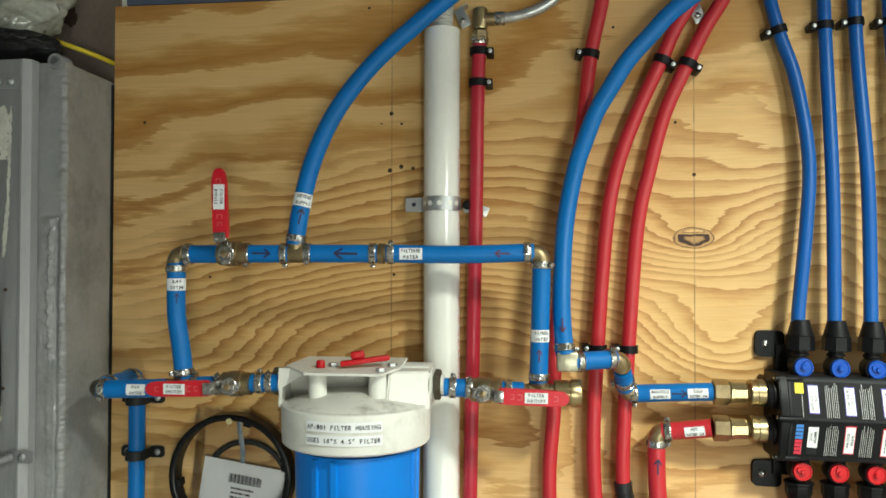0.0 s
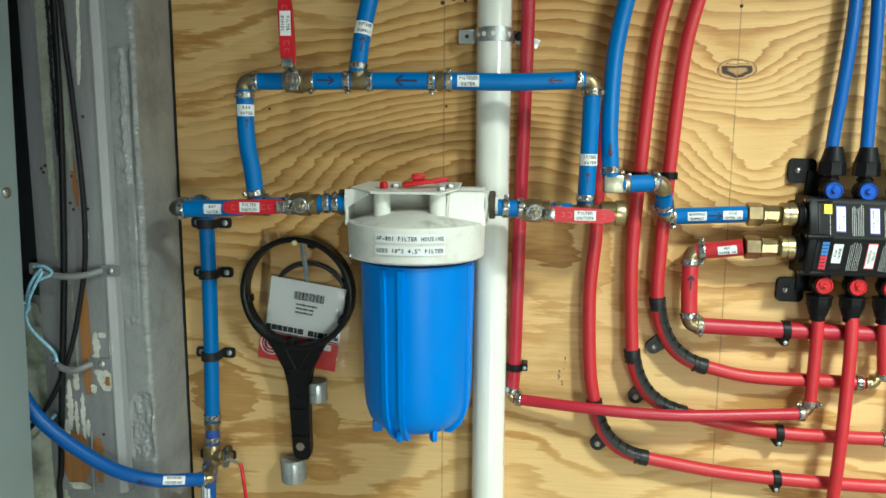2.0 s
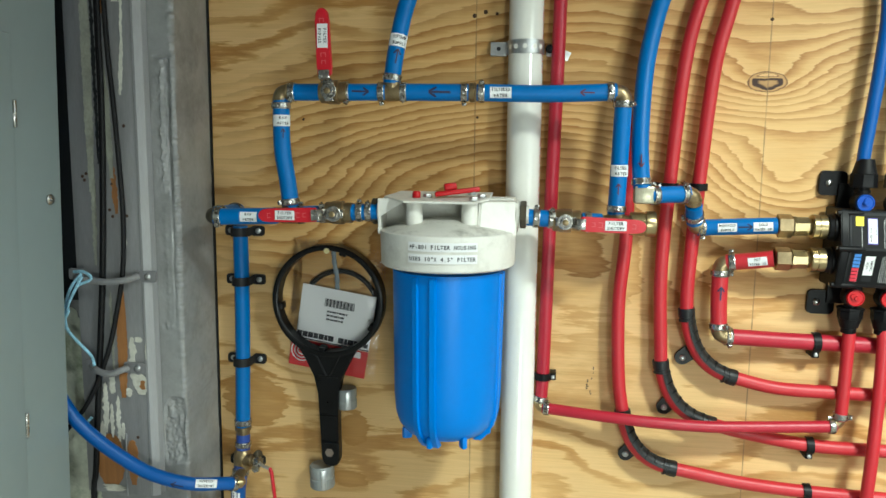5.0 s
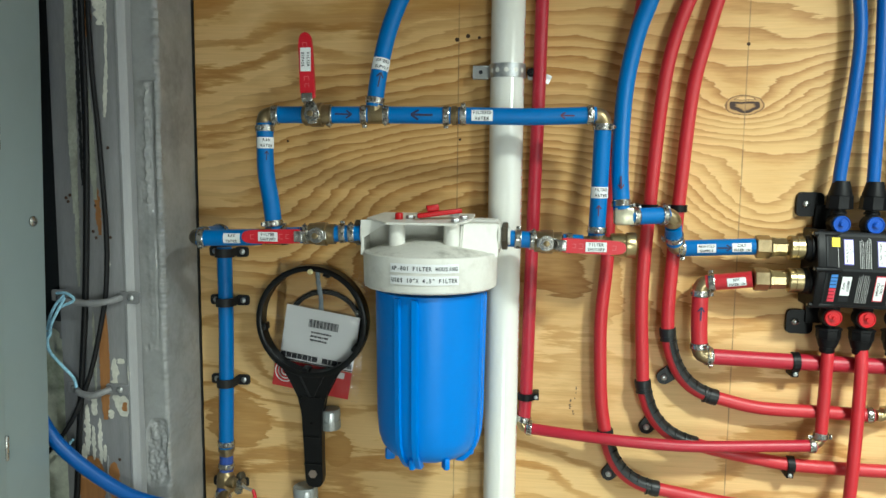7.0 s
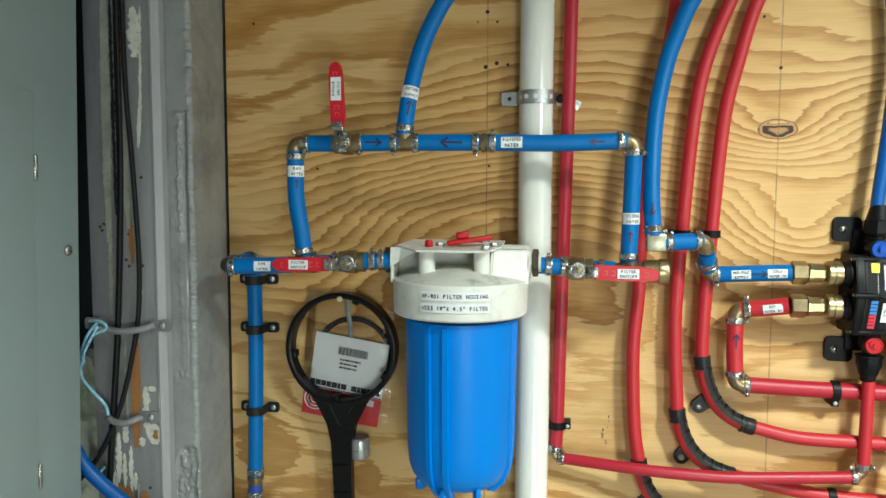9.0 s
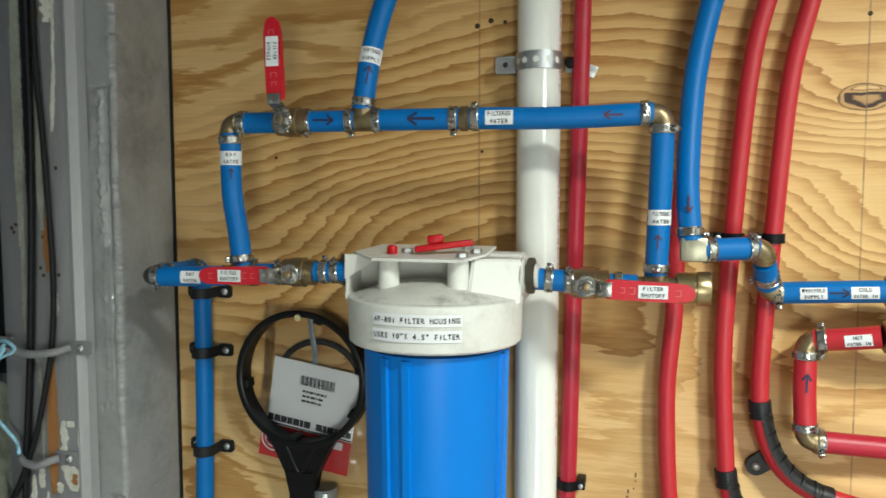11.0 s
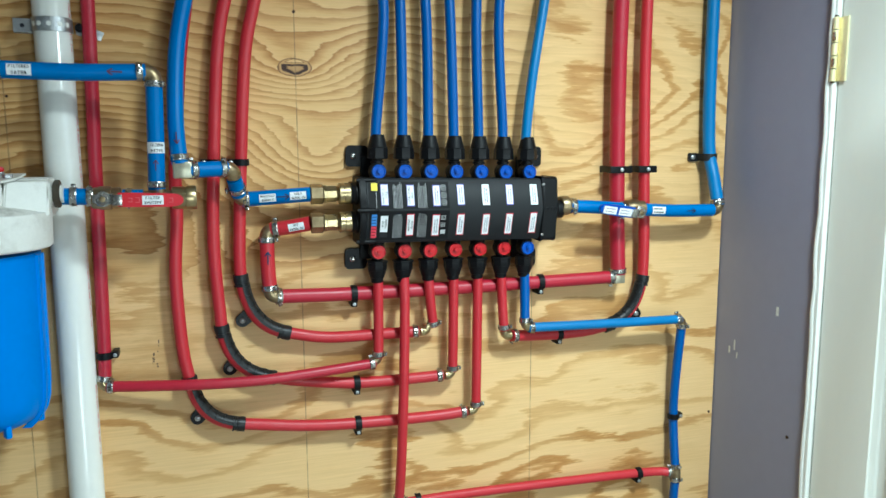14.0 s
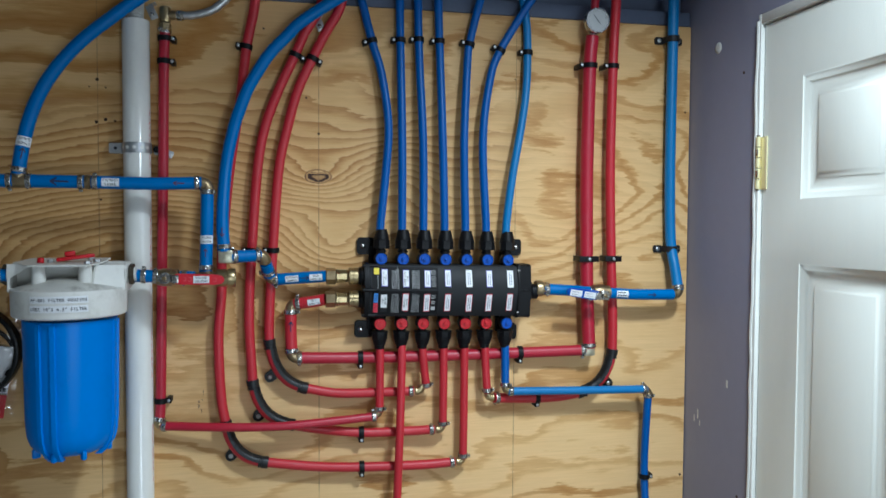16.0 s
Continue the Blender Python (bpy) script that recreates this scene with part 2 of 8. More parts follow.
    bump(t, p, math_node(t, "ADD", math_node(t, "MULTIPLY", fibre, 0.7), math_node(t, "MULTIPLY", saw, 0.3)), 0.12, 0.001)
    return m


def clear_material(name, tint, amount, rough):
    m, t, p = nodes_of(name)
    out = t.nodes["Material Output"]
    clear, gloss = t.nodes.new("ShaderNodeBsdfTransparent"), t.nodes.new("ShaderNodeBsdfGlossy")
    clear.inputs[0].default_value = (*tint, 1)
    gloss.inputs["Roughness"].default_value = rough
    mixer = t.nodes.new("ShaderNodeMixShader")
    fres = t.nodes.new("ShaderNodeFresnel")
    fres.inputs[0].default_value = 1.45
    co = placed(t)
    fold = noise_tex(t, co, 45, 4)
    bn = t.nodes.new("ShaderNodeBump")
    bn.inputs["Strength"].default_value, bn.inputs["Distance"].default_value = 0.6, 0.004
    t.links.new(fold, bn.inputs["Height"])
    t.links.new(bn.outputs[0], gloss.inputs["Normal"])
    t.links.new(math_node(t, "ADD", math_node(t, "MULTIPLY", fres.outputs[0], 0.9), amount), mixer.inputs[0])
    t.links.new(clear.outputs[0], mixer.inputs[1])
    t.links.new(gloss.outputs[0], mixer.inputs[2])
    t.links.new(mixer.outputs[0], out.inputs["Surface"])
    return m


PLY = plywood_material()
BLUE = surface("blue_pipe_plastic", (0.001, 0.137, 0.43), 0.44, spec=0.3, vary=0.08, scale=25, relief=0.03, dirt=(0.02, 0.13, 0.32), dirt_amount=0.15)
NAVY = surface("deep_blue_pipe_plastic", (0.002, 0.086, 0.345), 0.40, spec=0.4, vary=0.06, scale=25, relief=0.03)
SCUFFED = surface("scuffed_blue_pipe_plastic", (0.02, 0.062, 0.30), 0.5, vary=0.25, scale=60, relief=0.1, dirt=(0.16, 0.19, 0.36), dirt_amount=0.7)
SKY = surface("pale_blue_pipe_plastic", (0.012, 0.165, 0.42), 0.42, vary=0.06, scale=25, relief=0.03)
RED = surface("red_pipe_plastic", (0.475, 0.017, 0.028), 0.44, vary=0.06, scale=25, relief=0.03, dirt=(0.45, 0.05, 0.06), dirt_amount=0.25)
CRIMSON = surface("crimson_pipe_plastic", (0.40, 0.010, 0.030), 0.42, vary=0.07, scale=25, relief=0.03, dirt=(0.40, 0.06, 0.08), dirt_amount=0.3)
GRIP_PRINT = surface("worn_pale_red_print", (0.62, 0.12, 0.13), 0.5, vary=0.2, relief=0.0)
HANDLE_RED = surface("red_vinyl_grip", (0.54, 0.006, 0.020), 0.38, vary=0.05, relief=0.04)
BRASS = surface("dull_brass", (0.33, 0.25, 0.14), 0.36, 0.88, vary=0.3, scale=60, dirt=(0.12, 0.08, 0.04), dirt_amount=0.5, relief=0.15)
DARK_BRASS = surface("dark_bronze", (0.10, 0.085, 0.06), 0.45, 0.7, vary=0.3, scale=60, relief=0.15)
BRASS_BRIGHT = surface("new_brass", (0.40, 0.315, 0.17), 0.32, 0.95, vary=0.22, scale=50, relief=0.05)
STEEL = surface("stainless_steel", (0.42, 0.41, 0.385), 0.26, 0.95, vary=0.35, scale=90, relief=0.3, relief_scale=220)
ZINC = surface("dull_zinc", (0.36, 0.385, 0.385), 0.55, 0.45, vary=0.25, scale=50, relief=0.25)
PALE_BRASS = surface("tarnished_pale_brass", (0.50, 0.47, 0.35), 0.38, 0.8, vary=0.35, scale=50, stretch=(4, 4, 0.6), relief=0.2)
GALV = surface("galvanised_steel", (0.50, 0.51, 0.51), 0.38, 0.85, vary=0.3, scale=50, relief=0.15)
BLACK = surface("black_plastic", (0.005, 0.005, 0.006), 0.46, spec=0.20, vary=0.15, relief=0.08, relief_scale=500)
BLACK_SOFT = surface("black_rubbery_plastic", (0.010, 0.010, 0.011), 0.55, spec=0.35, vary=0.2, relief=0.15, dirt=(0.04, 0.038, 0.035), dirt_amount=0.3)
RIB_BLACK = surface("worn_black_plastic", (0.011, 0.0115, 0.0125), 0.42, spec=0.35, vary=0.3, scale=60, relief=0.2)
GLOSS_BLACK = surface("glossy_black_plastic", (0.004, 0.004, 0.0045), 0.33, spec=0.28, vary=0.2, relief=0.12, relief_scale=260)
GREY_PLASTIC = surface("charcoal_plastic", (0.011, 0.012, 0.014), 0.55, spec=0.3, vary=0.1, relief=0.12, relief_scale=700)
FILM_BLACK = surface("printed_black_film", (0.006, 0.006, 0.007), 0.62, spec=0.2, vary=0.05, relief=0.0)
PVC = surface("white_pvc", (0.80, 0.79, 0.735), 0.17, vary=0.03, scale=8, relief=0.03, dirt=(0.55, 0.53, 0.47), dirt_amount=0.25)
CAP = surface("off_white_plastic", (0.73, 0.72, 0.67), 0.48, vary=0.06, scale=25, relief=0.08, dirt=(0.36, 0.33, 0.27), dirt_amount=0.45)
CAP_TOP = surface("grimy_off_white_plastic", (0.66, 0.645, 0.59), 0.55, vary=0.10, scale=30, relief=0.1, dirt=(0.16, 0.145, 0.11), dirt_amount=0.8)
BOWL = surface("bright_blue_plastic", (0.001, 0.190, 0.68), 0.42, spec=0.35, vary=0.04, scale=14, relief=0.03)
LABEL = surface("white_label_tape", (0.80, 0.81, 0.82), 0.45, vary=0.02, relief=0.0)
INK = surface("black_ink", (0.02, 0.02, 0.03), 0.6, vary=0.1, relief=0.0)
INK_SOFT = surface("faded_print", (0.20, 0.19, 0.27), 0.6, vary=0.2, relief=0.0)
PENCIL = surface("pencil_lead", (0.14, 0.10, 0.06), 0.6, vary=0.4, scale=120, relief=0.0)
INK_BLUE = surface("marker_ink", (0.012, 0.016, 0.06), 0.5, vary=0.3, relief=0.0)
INK_WINE = surface("dark_wine_marker_ink", (0.075, 0.014, 0.045), 0.5, vary=0.3, relief=0.0)
INK_RED = surface("red_print", (0.55, 0.04, 0.04), 0.5, vary=0.2, relief=0.0)
PRINT_GREY = surface("pale_print", (0.48, 0.48, 0.48), 0.5, vary=0.1, relief=0.0)
EDGE_RED = surface("red_label_border", (0.62, 0.03, 0.06), 0.5, vary=0.05, relief=0.0)
EDGE_VIOLET = surface("violet_label_border", (0.12, 0.10, 0.42), 0.5, vary=0.05, relief=0.0)
YELLOW = surface("yellow_print", (0.80, 0.62, 0.02), 0.5, vary=0.05, relief=0.0)
LOGO_BLUE = surface("blue_print", (0.06, 0.22, 0.60), 0.5, vary=0.05, relief=0.0)
KNOB_BLUE = surface("blue_knob_plastic", (0.003, 0.070, 0.41), 0.42, spec=0.3, vary=0.05, relief=0.02)
KNOB_RED = surface("red_knob_plastic", (0.47, 0.006, 0.012), 0.42, spec=0.3, vary=0.05, relief=0.02)
CONCRETE = surface("grey_painted_masonry", (0.285, 0.287, 0.286), 0.15, vary=0.16, scale=14, relief=0.0, dirt=(0.11, 0.11, 0.11), dirt_amount=0.5)
tree = CONCRETE.node_tree
spot = placed(tree, (1, 1, 0.6))
coarse, fine_grain = noise_tex(tree, spot, 70, 5, 0.62), noise_tex(tree, spot, 320, 3, 0.6)
bump(tree, tree.nodes["Principled BSDF"], math_node(tree, "ADD", math_node(tree, "MULTIPLY", coarse, 0.8), math_node(tree, "MULTIPLY", fine_grain, 0.45)), 0.22, 0.003)
MOULD = surface("bare_mossy_masonry", (0.52, 0.54, 0.44), 0.85, vary=0.35, scale=18, relief=0.5, relief_scale=80, dirt=(0.09, 0.14, 0.05), dirt_amount=0.8)
GREY_WOOD = surface("grey_painted_board", (0.225, 0.224, 0.231), 0.42, vary=0.26, scale=10, relief=0.35, stretch=(6, 6, 0.7), dirt=(0.30, 0.30, 0.28), dirt_amount=0.3)
# Board grey made paler: light on the chamfered edge is put into the colour
GREY_EDGE = surface("lit_grey_board_edge", (0.335, 0.335, 0.340), 0.40, vary=0.16, scale=12, relief=0.25, stretch=(6, 6, 0.7))
PRIMER = surface("chalky_primer", (0.62, 0.61, 0.54), 0.8, vary=0.3, scale=30, relief=0.3, dirt=(0.25, 0.23, 0.17), dirt_amount=0.5)
PRIMER_DULL = surface("weathered_primer", (0.34, 0.35, 0.29), 0.7, vary=0.3, scale=30, relief=0.3, dirt=(0.12, 0.12, 0.10), dirt_amount=0.6)
# Near-black of the joint; beside the board it is shade put into colour
GAP_DARK = surface("near_black_joint_and_shade", (0.009, 0.012, 0.014), 0.65, vary=0.25, scale=20, relief=0.3)
BARE_WOOD = surface("bare_orange_wood", (0.33, 0.145, 0.045), 0.7, vary=0.3, scale=12, relief=0.3, stretch=(12, 12, 1))
PANEL = surface("grey_green_enamel", (0.265, 0.325, 0.330), 0.42, vary=0.05, scale=5, relief=0.05)
CABLE = surface("black_cable_jacket", (0.009, 0.009, 0.010), 0.55, spec=0.25, vary=0.2, relief=0.1)
TWINE = surface("blue_white_twine", (0.30, 0.55, 0.70), 0.7, vary=0.6, scale=160, relief=0.4)
VIOLET_WALL = surface("violet_grey_wall_paint", (0.262, 0.262, 0.342), 0.62, vary=0.06, scale=4, relief=0.12, relief_scale=220, dirt=(0.30, 0.30, 0.36), dirt_amount=0.2)
DOOR_WHITE = surface("white_door_paint", (0.79, 0.80, 0.725), 0.40, vary=0.02, scale=6, relief=0.25, relief_scale=60, stretch=(1, 9, 1))
TRIM_WHITE = surface("white_trim_paint", (0.72, 0.72, 0.67), 0.5, vary=0.08, scale=20, relief=0.2)
HINGE_BRASS = surface("polished_brass", (0.88, 0.80, 0.46), 0.38, 0.45, vary=0.1, relief=0.05)
BEAM = surface("slate_painted_beam", (0.080, 0.098, 0.150), 0.6, vary=0.15, scale=12, relief=0.2)
DARK_WOOD = surface("old_brown_board", (0.20, 0.155, 0.125), 0.75, vary=0.25, scale=14, relief=0.25)
FLOOR_M = surface("concrete_floor", (0.42, 0.41, 0.38), 0.7, vary=0.2, scale=6, relief=0.3)
CEILING_M = surface("ceiling_paint", (0.36, 0.35, 0.33), 0.8, vary=0.08, scale=6, relief=0.1)
ROOM_WALL = surface("room_wall_paint", (0.42, 0.42, 0.44), 0.7, vary=0.08, scale=4, relief=0.1)
CARD = surface("white_card", (0.86, 0.86, 0.88), 0.6, vary=0.02, relief=0.0)
CARD_RED = surface("red_card", (0.60, 0.03, 0.035), 0.55, vary=0.05, relief=0.0)
YELLOW_CABLE = surface("yellow_cable_jacket", (0.72, 0.55, 0.03), 0.5, vary=0.1, relief=0.05)
DIAL = surface("gauge_dial", (0.45, 0.46, 0.46), 0.4, vary=0.04, relief=0.0)
HOSE_GREY = surface("ribbed_translucent_hose", (0.50, 0.49, 0.45), 0.45, vary=0.08, relief=0.05)
RUST = surface("rust_brown", (0.06, 0.032, 0.018), 0.9, vary=0.4, scale=40, relief=0.3)
BAG = clear_material("clear_plastic_bag", (0.99, 0.99, 0.985), 0.022, 0.12)
STRIP = surface("bluish_folded_plastic", (0.24, 0.29, 0.34), 0.30, vary=0.3, scale=60, relief=0.4, relief_scale=90)
BAG_MILKY = surface("crumpled_milky_film", (0.34, 0.345, 0.30), 0.20, vary=0.35, scale=20, relief=0.35, relief_scale=40)


# ---- mesh helpers ----
BASE = {}
FRONT = Vector((0, -1, 0))


def thing(name, loc, label, category, group="", kind=""):
    ob = new(name)
    ob.empty_display_size = 0.02
    ob.location = loc
    BASE[ob] = Vector(loc)
    return tagged(ob, label, category, group, kind)


def finish(bm, name, mat, base, angle=38):
    bmesh.ops.remove_doubles(bm, verts=bm.verts, dist=1e-6)
    bmesh.ops.recalc_face_normals(bm, faces=bm.faces)
    for v in bm.verts:
        v.co -= base
    me = bpy.data.meshes.new(name)
    bm.to_mesh(me)
    bm.free()
    me.materials.append(mat)
    for poly in me.polygons:
        poly.use_smooth = True
    me.set_sharp_from_angle(angle=radians(angle))
    return me


def part(name, bm, mat, parent, label=""):
    """Links a bmesh, built in world coordinates, as one mesh object under a thing or a part."""
    base = BASE[parent]
    ob = new(name, finish(bm, name, mat, base))
    ob.parent = parent
    BASE[ob] = base
    return tagged(ob, label)


def solo(name, bm, mat, label, category, group="", kind="", base=None):
    cs = [v.co for v in bm.verts]
    if base is None:
        base = Vector((sum(c.x for c in cs) / len(cs), sum(c.y for c in cs) / len(cs), min(c.z for c in cs)))
    ob = new(name, finish(bm, name, mat, base))
    ob.location = base
    BASE[ob] = base.copy()
    return tagged(ob, label, category, group, kind)


def smooth(pts, step=0.012):
    """A Catmull-Rom line through the points."""
    pts = [Vector(p) for p in pts]
    if len(pts) == 2:
        return pts
    ext = [pts[0] * 2 - pts[1], *pts, pts[-1] * 2 - pts[-2]]
    out = []
    for a, b, c, d in zip(ext, ext[1:], ext[2:], ext[3:]):
        n = max(2, int((c - b).length / step))
        for i in range(n):
            u = i / n
            out.append(0.5 * ((2 * b) + (c - a) * u + (2 * a - 5 * b + 4 * c - d) * u * u + (3 * b - a - 3 * c + d) * u ** 3))
    out.append(pts[-1])
    return out


def frame_of(axis):
    axis = Vector(axis).normalized()
    side = axis.cross(Vector((0, 0, 1)) if abs(axis.z) < 0.9 else Vector((0, 1, 0))).normalized()
    return axis, side, axis.cross(side).normalized()


def sweep(bm, line, r, n=18, caps=True, squash=1.0):
    """A round bar of radius r (a number, or one for each point) along a line."""
    line = [Vector(p) for p in line]
    rings = []
    tangent = (line[1] - line[0]).normalized()
    _, side, up = frame_of(tangent)
    for i, p in enumerate(line):
        t2 = (line[min(i + 1, len(line) - 1)] - line[max(i - 1, 0)]).normalized()
        side = (side - t2 * side.dot(t2)).normalized()
        up = t2.cross(side)
        rr = r[i] if isinstance(r, (list, tuple)) else r
        rings.append([bm.verts.new(p + (side * math.cos(a) + up * math.sin(a) * squash) * rr) for a in (2 * math.pi * k / n for k in range(n))])
    for a, b in zip(rings, rings[1:]):
        for k in range(n):
            bm.faces.new((a[k], a[(k + 1) % n], b[(k + 1) % n], b[k]))
    if caps:
        bm.faces.new(rings[0][::-1])
        bm.faces.new(rings[-1])
    return bm


def lathe(bm, origin, axis, profile, n=24, phase=0.0):
    """Turns a profile of (distance along the axis, radius) round the axis."""
    axis, side, up = frame_of(axis)
    origin = Vector(origin)
    rings = []
    for s, r in profile:
        if r < 1e-6:
            rings.append([bm.verts.new(origin + axis * s)])
        else:
            rings.append([bm.verts.new(origin + axis * s + (side * math.cos(a) + up * math.sin(a)) * r) for a in (phase + 2 * math.pi * k / n for k in range(n))])
    for a, b in zip(rings, rings[1:]):
        for k in range(n):
            k2 = (k + 1) % n
            if len(a) == 1 and len(b) == 1:
                continue
            if len(a) == 1:
                bm.faces.new((a[0], b[k], b[k2]))
            elif len(b) == 1:
                bm.faces.new((a[k], a[k2], b[0]))
            else:
                bm.faces.new((a[k], a[k2], b[k2], b[k]))
    for ring in (rings[0], rings[-1]):
        if len(ring) > 2:
            bm.faces.new(ring)
    return bm


def box(bm, centre, size, bevel=0.0, turn=None, segments=2):
    made = bmesh.ops.create_cube(bm, size=1.0)["verts"]
    m = Matrix.Translation(centre) @ (turn.to_4x4() if turn else Matrix.Identity(4)) @ Matrix.Diagonal((*size, 1))
    bmesh.ops.transform(bm, matrix=m, verts=made)
    if bevel:
        edges = {e for v in made for e in v.link_edges}
        bmesh.ops.bevel(bm, geom=list(edges), offset=bevel, segments=segments, affect="EDGES", profile=0.5)
    return bm


def span(bm, lo, hi, bevel=0.0):
    lo, hi = Vector(lo), Vector(hi)
    return box(bm, (lo + hi) / 2, hi - lo, bevel)


def outline_plate(bm, pts, normal, thick):
    """A flat plate with the outline pts, thickened against its normal."""
    normal = Vector(normal).normalized()
    top = [bm.verts.new(Vector(p)) for p in pts]
    low = [bm.verts.new(Vector(p) - normal * thick) for p in pts]
    bm.faces.new(top)
    bm.faces.new(low[::-1])
    for i in range(len(pts)):
        j = (i + 1) % len(pts)
        bm.faces.new((top[i], low[i], low[j], top[j]))
    return bm


def rounded(w, h, r, steps=5):
    """Outline of a rounded rectangle, in the plane."""
    out = []
    for cx, cy, a0 in ((w / 2 - r, h / 2 - r, 0), (-w / 2 + r, h / 2 - r, 90), (-w / 2 + r, -h / 2 + r, 180), (w / 2 - r, -h / 2 + r, 270)):
        for k in range(steps + 1):
            a = radians(a0 + 90 * k / steps)
            out.append((cx + r * math.cos(a), cy + r * math.sin(a)))
    return out


def at_length(line, s):
    """The place and direction at length s along a line; from its end if s is negative."""
    line = [Vector(p) for p in line]
    if s < 0:
        p, d = at_length(line[::-1], -s)
        return p, -d
    for a, b in zip(line, line[1:]):
        step = (b - a).length
        if s <= step or b is line[-1]:
            return a + (b - a) * (s / max(step, 1e-9)), (b - a).normalized()
        s -= step


# ---- writing ----
GLYPHS = {}


def letters(text):
    """The mesh of a line of writing, 1 unit high, as (vertices, faces, width)."""
    if text not in GLYPHS:
        cu = bpy.data.curves.new("writing", "FONT")
        cu.body, cu.size, cu.resolution_u = text, 1.0, 2
        cu.offset = 0.022
        ob = new("writing", cu)
        me = bpy.data.meshes.new_from_object(ob.evaluated_get(bpy.context.evaluated_depsgraph_get()))
        vs = [tuple(v.co) for v in me.vertices]
        fs = [tuple(q.vertices) for q in me.polygons]
        bpy.data.objects.remove(ob)
        bpy.data.curves.remove(cu)
        bpy.data.meshes.remove(me)
        xs = [v[0] for v in vs]
        lo, hi = min(xs), max(xs)
        GLYPHS[text] = ([((x - (lo + hi) / 2), y - 0.35) for x, y, _ in vs], fs, hi - lo)
    return GLYPHS[text]


def on_pipe(c, axis, r, front=FRONT, upright=False):
    """A map from a label's own (u, v, height) to the skin of a pipe through c. upright: the writing runs round the pipe."""
    c, axis, front = Vector(c), Vector(axis).normalized(), Vector(front)
    front = (front - axis * front.dot(axis)).normalized()
    side = front.cross(axis)

    def put(u, v, h=0.0):
        s, w = (v, -u) if upright else (u, v)
        a = w / r
        return c + axis * s + (front * math.cos(a) + side * math.sin(a)) * (r + h)
    return put


def on_plane(c, right, up):
    c, right, up = Vector(c), Vector(right).normalized(), Vector(up).normalized()
    out = right.cross(up)
    return lambda u, v, h=0.0: c + right * u + up * v + out * h


def patch(bm, put, w, h, height, u0=0.0, v0=0.0, nu=8, nv=8, thick=0.0):
    grid = [[bm.verts.new(put(u0 - w / 2 + w * i / nu, v0 - h / 2 + h * j / nv, height)) for i in range(nu + 1)] for j in range(nv + 1)]
    for j in range(nv):
        for i in range(nu):
            bm.faces.new((grid[j][i], grid[j][i + 1], grid[j + 1][i + 1], grid[j + 1][i]))
    return bm


def write(bm, put, text, size, u0=0.0, v0=0.0, height=0.0006, width=None, quarter=False):
    """Writing on a surface; quarter: turned a quarter so that it reads upwards."""
    pitch = 0.62
    k = size if width is None else min(size, width / (pitch * len(text)))
    for n, ch in enumerate(text):
        if ch == " ":
            continue
        vs, fs, w = letters(ch)
        squeeze = min(1.0, 0.52 / max(w, 0.01))
        made = []
        for x, y in vs:
            u, v = ((x * squeeze + (n - (len(text) - 1) / 2) * pitch) * k, y * size)
            if quarter:
                u, v = -v, u
            made.append(bm.verts.new(put(u0 + u, v0 + v, height)))
        for f in fs:
            try:
                bm.faces.new([made[q] for q in f])
            except ValueError:
                pass
    return bm


def bars(bm, put, w, rows, pitch, thick, u0=0.0, v0=0.0, height=0.0006, quarter=False, seed=1, words=(0.05, 0.2), gap=0.035):
    """Rows of short bars where writing is too small to read."""
    rnd = random.Random(seed)
    for r in range(rows):
        u, v = -w / 2, (rows - 1) / 2 * pitch - r * pitch
        end = w / 2 * rnd.uniform(0.6, 1.0)
        while u < end:
            step = min(rnd.uniform(*words) * w, end - u)
            a, b = u + step / 2, v
            su, sv = step, thick
            if quarter:
                a, b, su, sv = -b, a, sv, su
            patch(bm, put, su, sv, height, u0 + a, v0 + b, 2, 2)
            u += step + gap * w
    return bm


def sticker(parent, put, w, h, lines, size, rows=0, back=LABEL, ink=INK, label="", tw=None):
    lab = part("label", patch(bmesh.new(), put, w, h, 0.0004), back, parent, label)
    bm = bmesh.new()
    pitch = h / max(1, len(lines) or rows)
    for i, text in enumerate(lines):
        write(bm, put, text, size, 0, (len(lines) - 1) / 2 * pitch - i * pitch, 0.0009, tw or w * 0.86)
    if rows:
        bars(bm, put, w * 0.85, rows, h * 0.8 / rows, h * 0.30 / rows, height=0.0009, seed=int(w * 1e5) + rows)
    part("writing", bm, ink, lab)
    return lab


def arrow(parent, put, size, turn=0.0, ink=INK_BLUE):
    """A felt-pen arrow, pointing along +u turned by degrees."""
    bm = bmesh.new()
    c, s = math.cos(radians(turn)), math.sin(radians(turn))

    def stroke(a, b, w):
        a, b = Vector(a), Vector(b)
        d = (b - a)
        nrm = Vector((-d.y, d.x)).normalized() * w / 2
        n = 5
        rows = []
        for i in range(n + 1):
            q = a + d * i / n
            rows.append([bm.verts.new(put((q.x + e * nrm.x) * c - (q.y + e * nrm.y) * s, (q.x + e * nrm.x) * s + (q.y + e * nrm.y) * c, 0.0005)) for e in (-1, 1)])
        for r0, r1 in zip(rows, rows[1:]):
            bm.faces.new((r0[0], r0[1], r1[1], r1[0]))
    k = size
    stroke((-0.5 * k, 0.02 * k), (0.48 * k, 0), 0.10 * k)
    stroke((0.52 * k, 0), (0.18 * k, 0.24 * k), 0.10 * k)
    stroke((0.52 * k, 0), (0.16 * k, -0.22 * k), 0.10 * k)
    return part("arrow_mark", bm, ink, parent, "hand-drawn felt-pen arrow")


